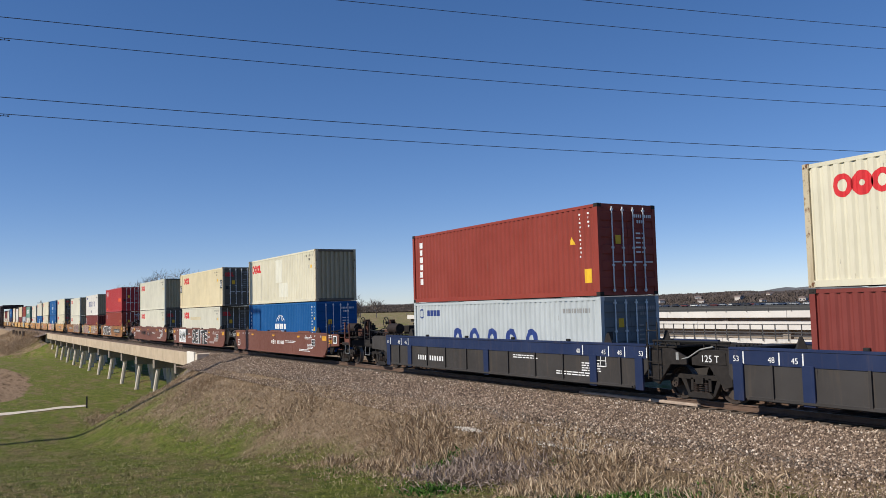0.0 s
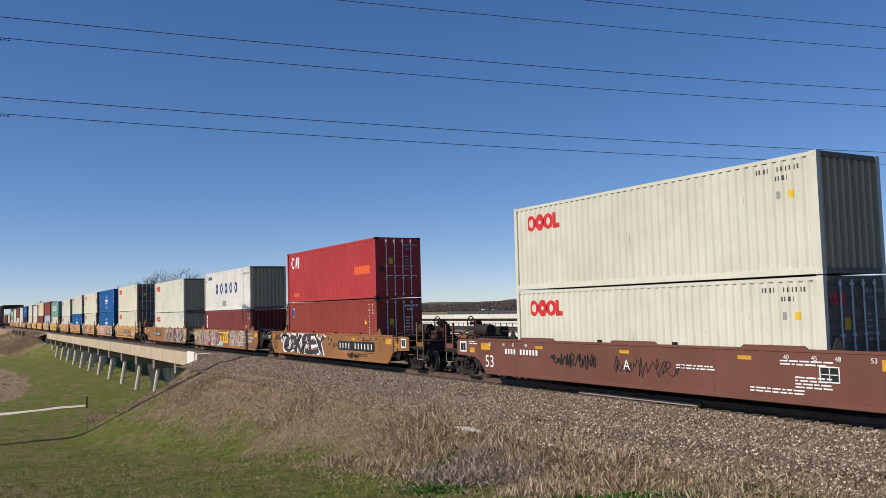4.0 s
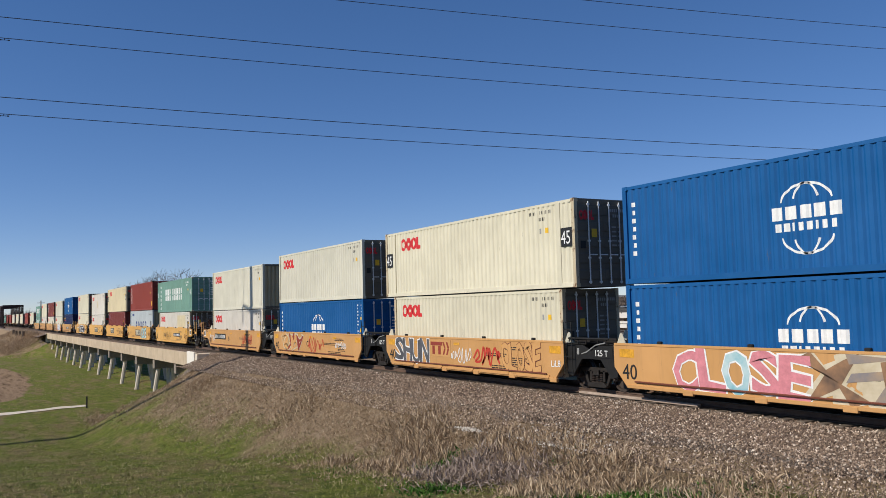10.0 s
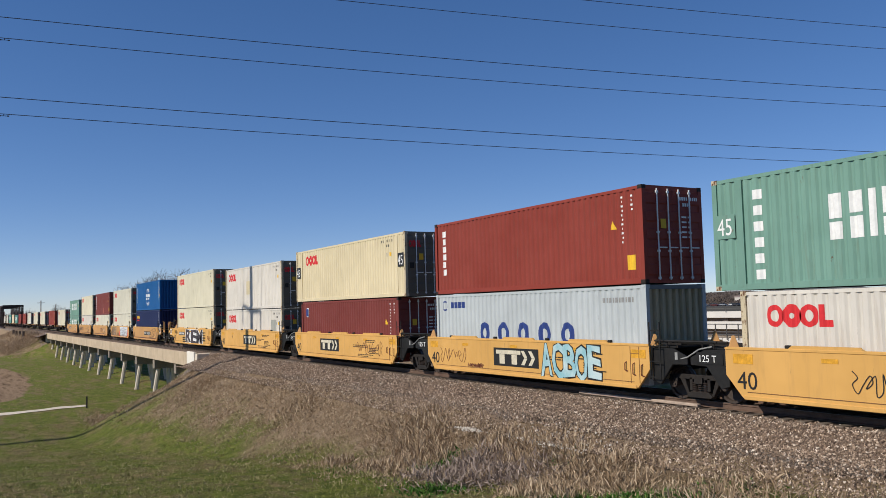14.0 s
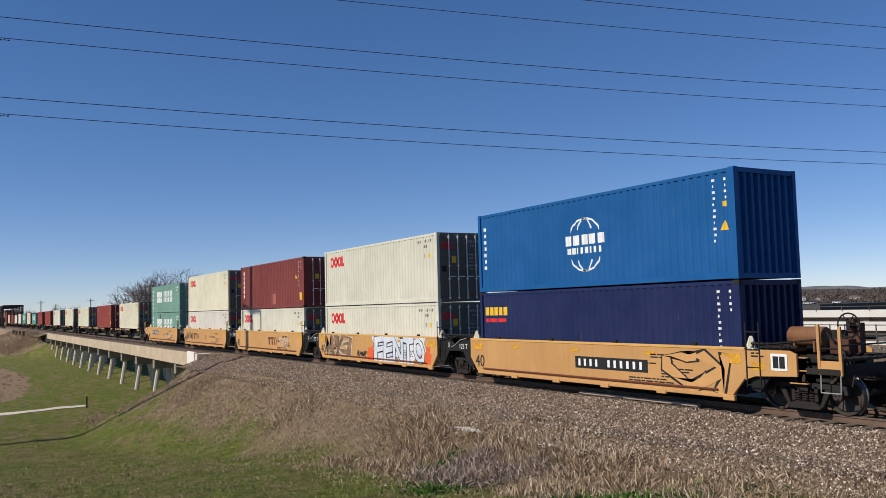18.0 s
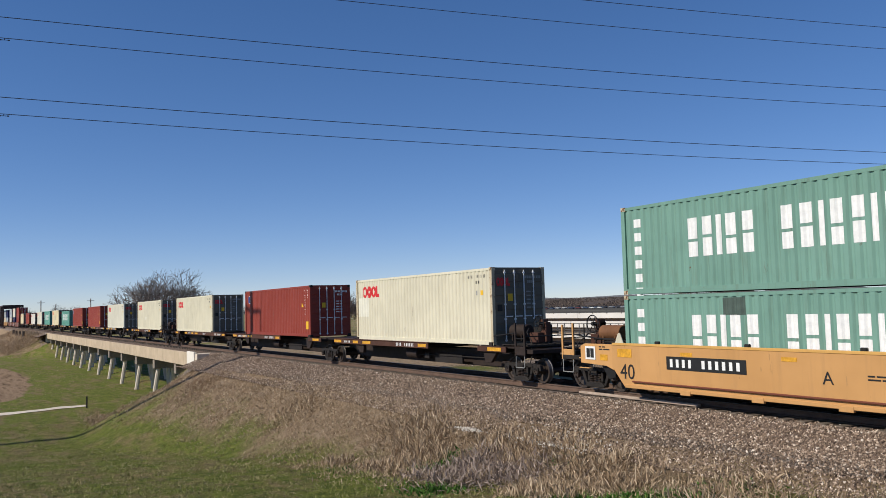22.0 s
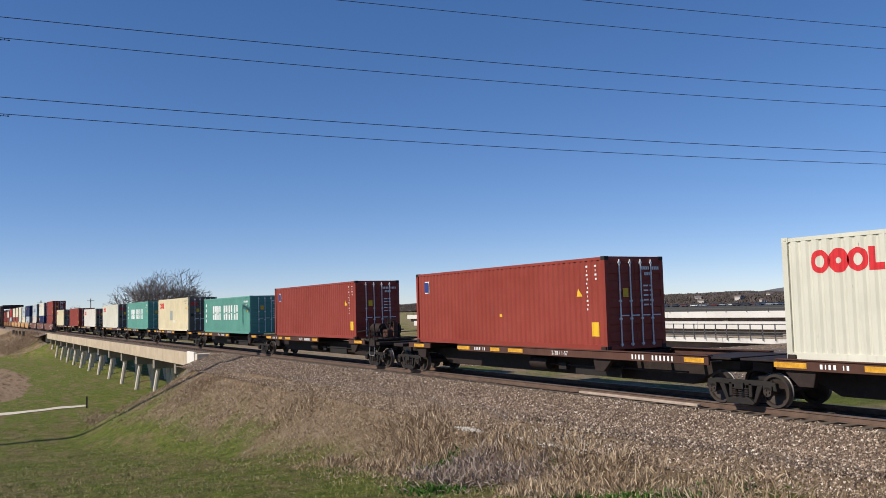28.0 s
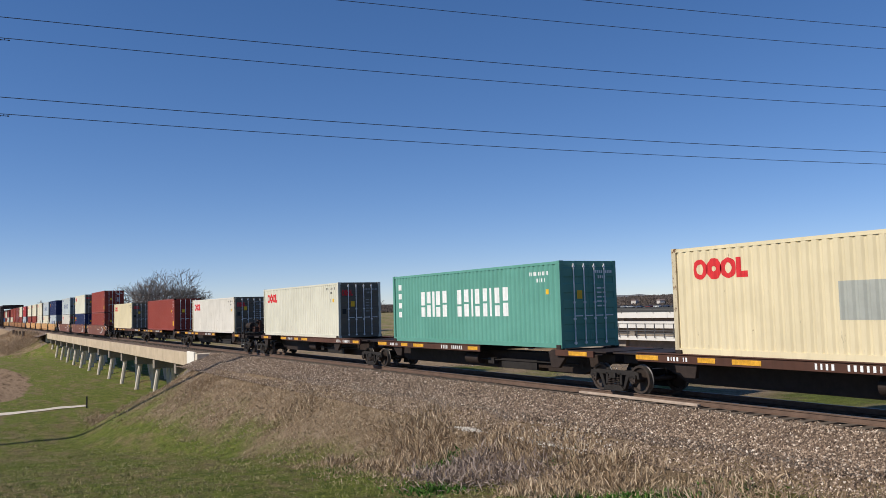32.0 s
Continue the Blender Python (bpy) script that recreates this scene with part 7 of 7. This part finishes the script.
plate_with_bars(U["u10"], -2.4, 0.75, 1.7, 0.66, TAN, OXIDE, LOGO)
scrawl(U["u10"], 64, -0.7, 0.7, 0.6, 1.15, G["white"], 0.045)
scrawl(U["u10"], 62, 0.95, 2.8, 0.42, 1.3, G["red"], 0.11)
spray_word(U["u10"], 63, "CLOSE", 2.85, 5.2, 0.42, 1.42, (TAN,), MARKBROWN, "outlined bubble graffiti", 0.018, None, 0.03)
note(U["u10"], "LiL8", 5.75, 0.68, 0.3, G["white"])
spray_word(U["u11"], 65, "SKRA", -4.6, -1.6, 0.5, 1.42, (TAN, OXIDE), G["bone"], "cream outlined graffiti", 0.035, None, 0.03, wild=True)
scrawl(U["u11"], 66, -0.6, 1.6, 0.45, 1.3, G["red"], 0.06)
scrawl(U["u11"], 67, 3.2, 4.6, 0.75, 1.1, G["white"], 0.035)
plate_with_bars(U["u12"], -4.5, 0.82, 2.9, 0.4, MARKBLACK, MARKWHITE, PLATE)
scrawl(U["u12"], 71, 2.5, 4.6, 0.5, 1.35, G["red"], 0.06)
scrawl(U["u12"], 72, -5.8, -4.7, 0.6, 1.25, G["white"], 0.04)
scrawl(U["u13"], 81, -3.0, 0.2, 0.5, 1.2, MARKBLACK, 0.03)
plate_with_bars(U["u13"], 1.2, 0.78, 2.5, 0.3, MARKBLACK, MARKWHITE, PLATE)
plate_with_bars(U["u14"], -1.5, 0.58, 2.7, 0.64, MARKBLACK, G["cream"], LOGO)
spray_word(U["u14"], 91, "ACBOE", 1.35, 4.35, 0.33, 1.44, (G["aqua"],), G["black"], "pale blue bubble graffiti outlined in black", 0.035, None, 0.03)
scrawl(U["u14"], 92, -5.4, -3.4, 0.45, 1.2, MARKBROWN, 0.025)
scrawl(U["u14"], 93, -3.3, -2.2, 0.42, 0.62, MARKBROWN, 0.03)
plate_with_bars(U["u15"], -2.6, 0.62, 2.5, 0.62, MARKBLACK, G["cream"], LOGO)
scrawl(U["u15"], 95, 2.0, 4.8, 0.5, 1.3, MARKBROWN, 0.03)
plate_with_bars(U["u16"], -0.9, 0.6, 2.8, 0.62, MARKBLACK, G["cream"], LOGO)
word(U["u16"], "E", 0.34, -3.6, 0.95, MARKBLACK)
plate_with_bars(U["u17"], -4.25, 0.95, 2.05, 0.26, MARKBLACK, MARKWHITE, PLATE)
drops(U["u17"], 106, -1.6, 3.5, 0.45, 1.35, 34, 0.4, G["pearl"], lift=0.0058)
spray_word(U["u17"], 101, "REM", -1.8, 3.7, 0.3, 1.47, (G["ink"],), G["white"], "heavy black block graffiti edged in white", 0.045, None, 0.035)
for k in range(4):
    scrawl(U["u17"], 102 + k, 3.75, 4.6, 1.14 - 0.2 * k, 1.28 - 0.2 * k, G["black"], 0.03)
scrawl(U["u17"], 107, -5.9, -4.9, 0.95, 1.4, G["black"], 0.035)
for k in range(3):
    scrawl(U["u17"], 108 + k, -2.9, -1.9, 0.68 - 0.16 * k, 0.8 - 0.16 * k, G["black"], 0.03)
plate_with_bars(U["u18"], -0.2, 0.72, 3.2, 0.36, MARKBLACK, MARKWHITE, PLATE)
spray_word(U["u18"], 111, "CK", 3.8, 5.7, 0.4, 1.38, (TAN,), G["black"], "black outlined graffiti", 0.03, None, 0.03, wild=True)
spray_word(U["u19"], 121, "MRKE", -5.3, -2.3, 0.45, 1.42, (G["umber"],), G["bone"], "brown graffiti edged in cream", 0.035, None, 0.03, wild=True)
scrawl(U["u19"], 133, -1.45, -0.35, 0.44, 0.8, G["black"], 0.05)
drops(U["u19"], 124, -0.1, 0.5, 0.3, 0.8, 8, 0.4, MARKORANGE)
drops(U["u19"], 126, 5.1, 5.8, 0.3, 0.95, 8, 0.38, MARKORANGE)
drops(U["u19"], 128, 0.7, 5.1, 0.5, 1.3, 40, 0.5, G["pearl"], lift=0.0058)
spray_word(U["u19"], 122, "FENTO", 0.5, 5.35, 0.3, 1.47, (G["pearl"],), G["black"], "silver block graffiti edged in black", 0.035, None, 0.03)
plate_with_bars(U["u20"], 0.4, 0.62, 1.9, 0.62, TAN, MARKBROWN, LOGO)
scrawl(U["u20"], 125, 2.5, 4.2, 0.6, 1.3, G["white"], 0.035)
plate_with_bars(U["u21"], -3.2, 0.62, 1.9, 0.62, TAN, MARKBROWN, LOGO)
scrawl(U["u21"], 131, -5.5, -3.4, 0.65, 1.3, G["umber"], 0.1)
plate_with_bars(U["u22"], -4.2, 0.85, 2.7, 0.36, MARKBLACK, MARKWHITE, PLATE)
scrawl(U["u22"], 129, 3.0, 4.4, 0.6, 1.3, G["white"], 0.03)


# ---- what moves ----
def motions():
    times = [2.0 * k for k in range(17)]
    for thing, x0, z in MOVERS:
        walk(thing, [(t, pose(x0 + run(t), 0, z)) for t in times])
    first = {}
    for w, r in WHEELS:
        if r not in first:
            start = run(0)
            walk(w, [(k / 30, pose(0, 0, 0, 0, math.degrees((run(k / 30) - start) / r) % 360, 0)) for k in range(961)])
            first[r] = w
        else:
            w.rotation_mode = "QUATERNION"
            keys = w.animation_data_create()
            keys.action = first[r].animation_data.action
            keys.action_slot = first[r].animation_data.action_slot


motions()
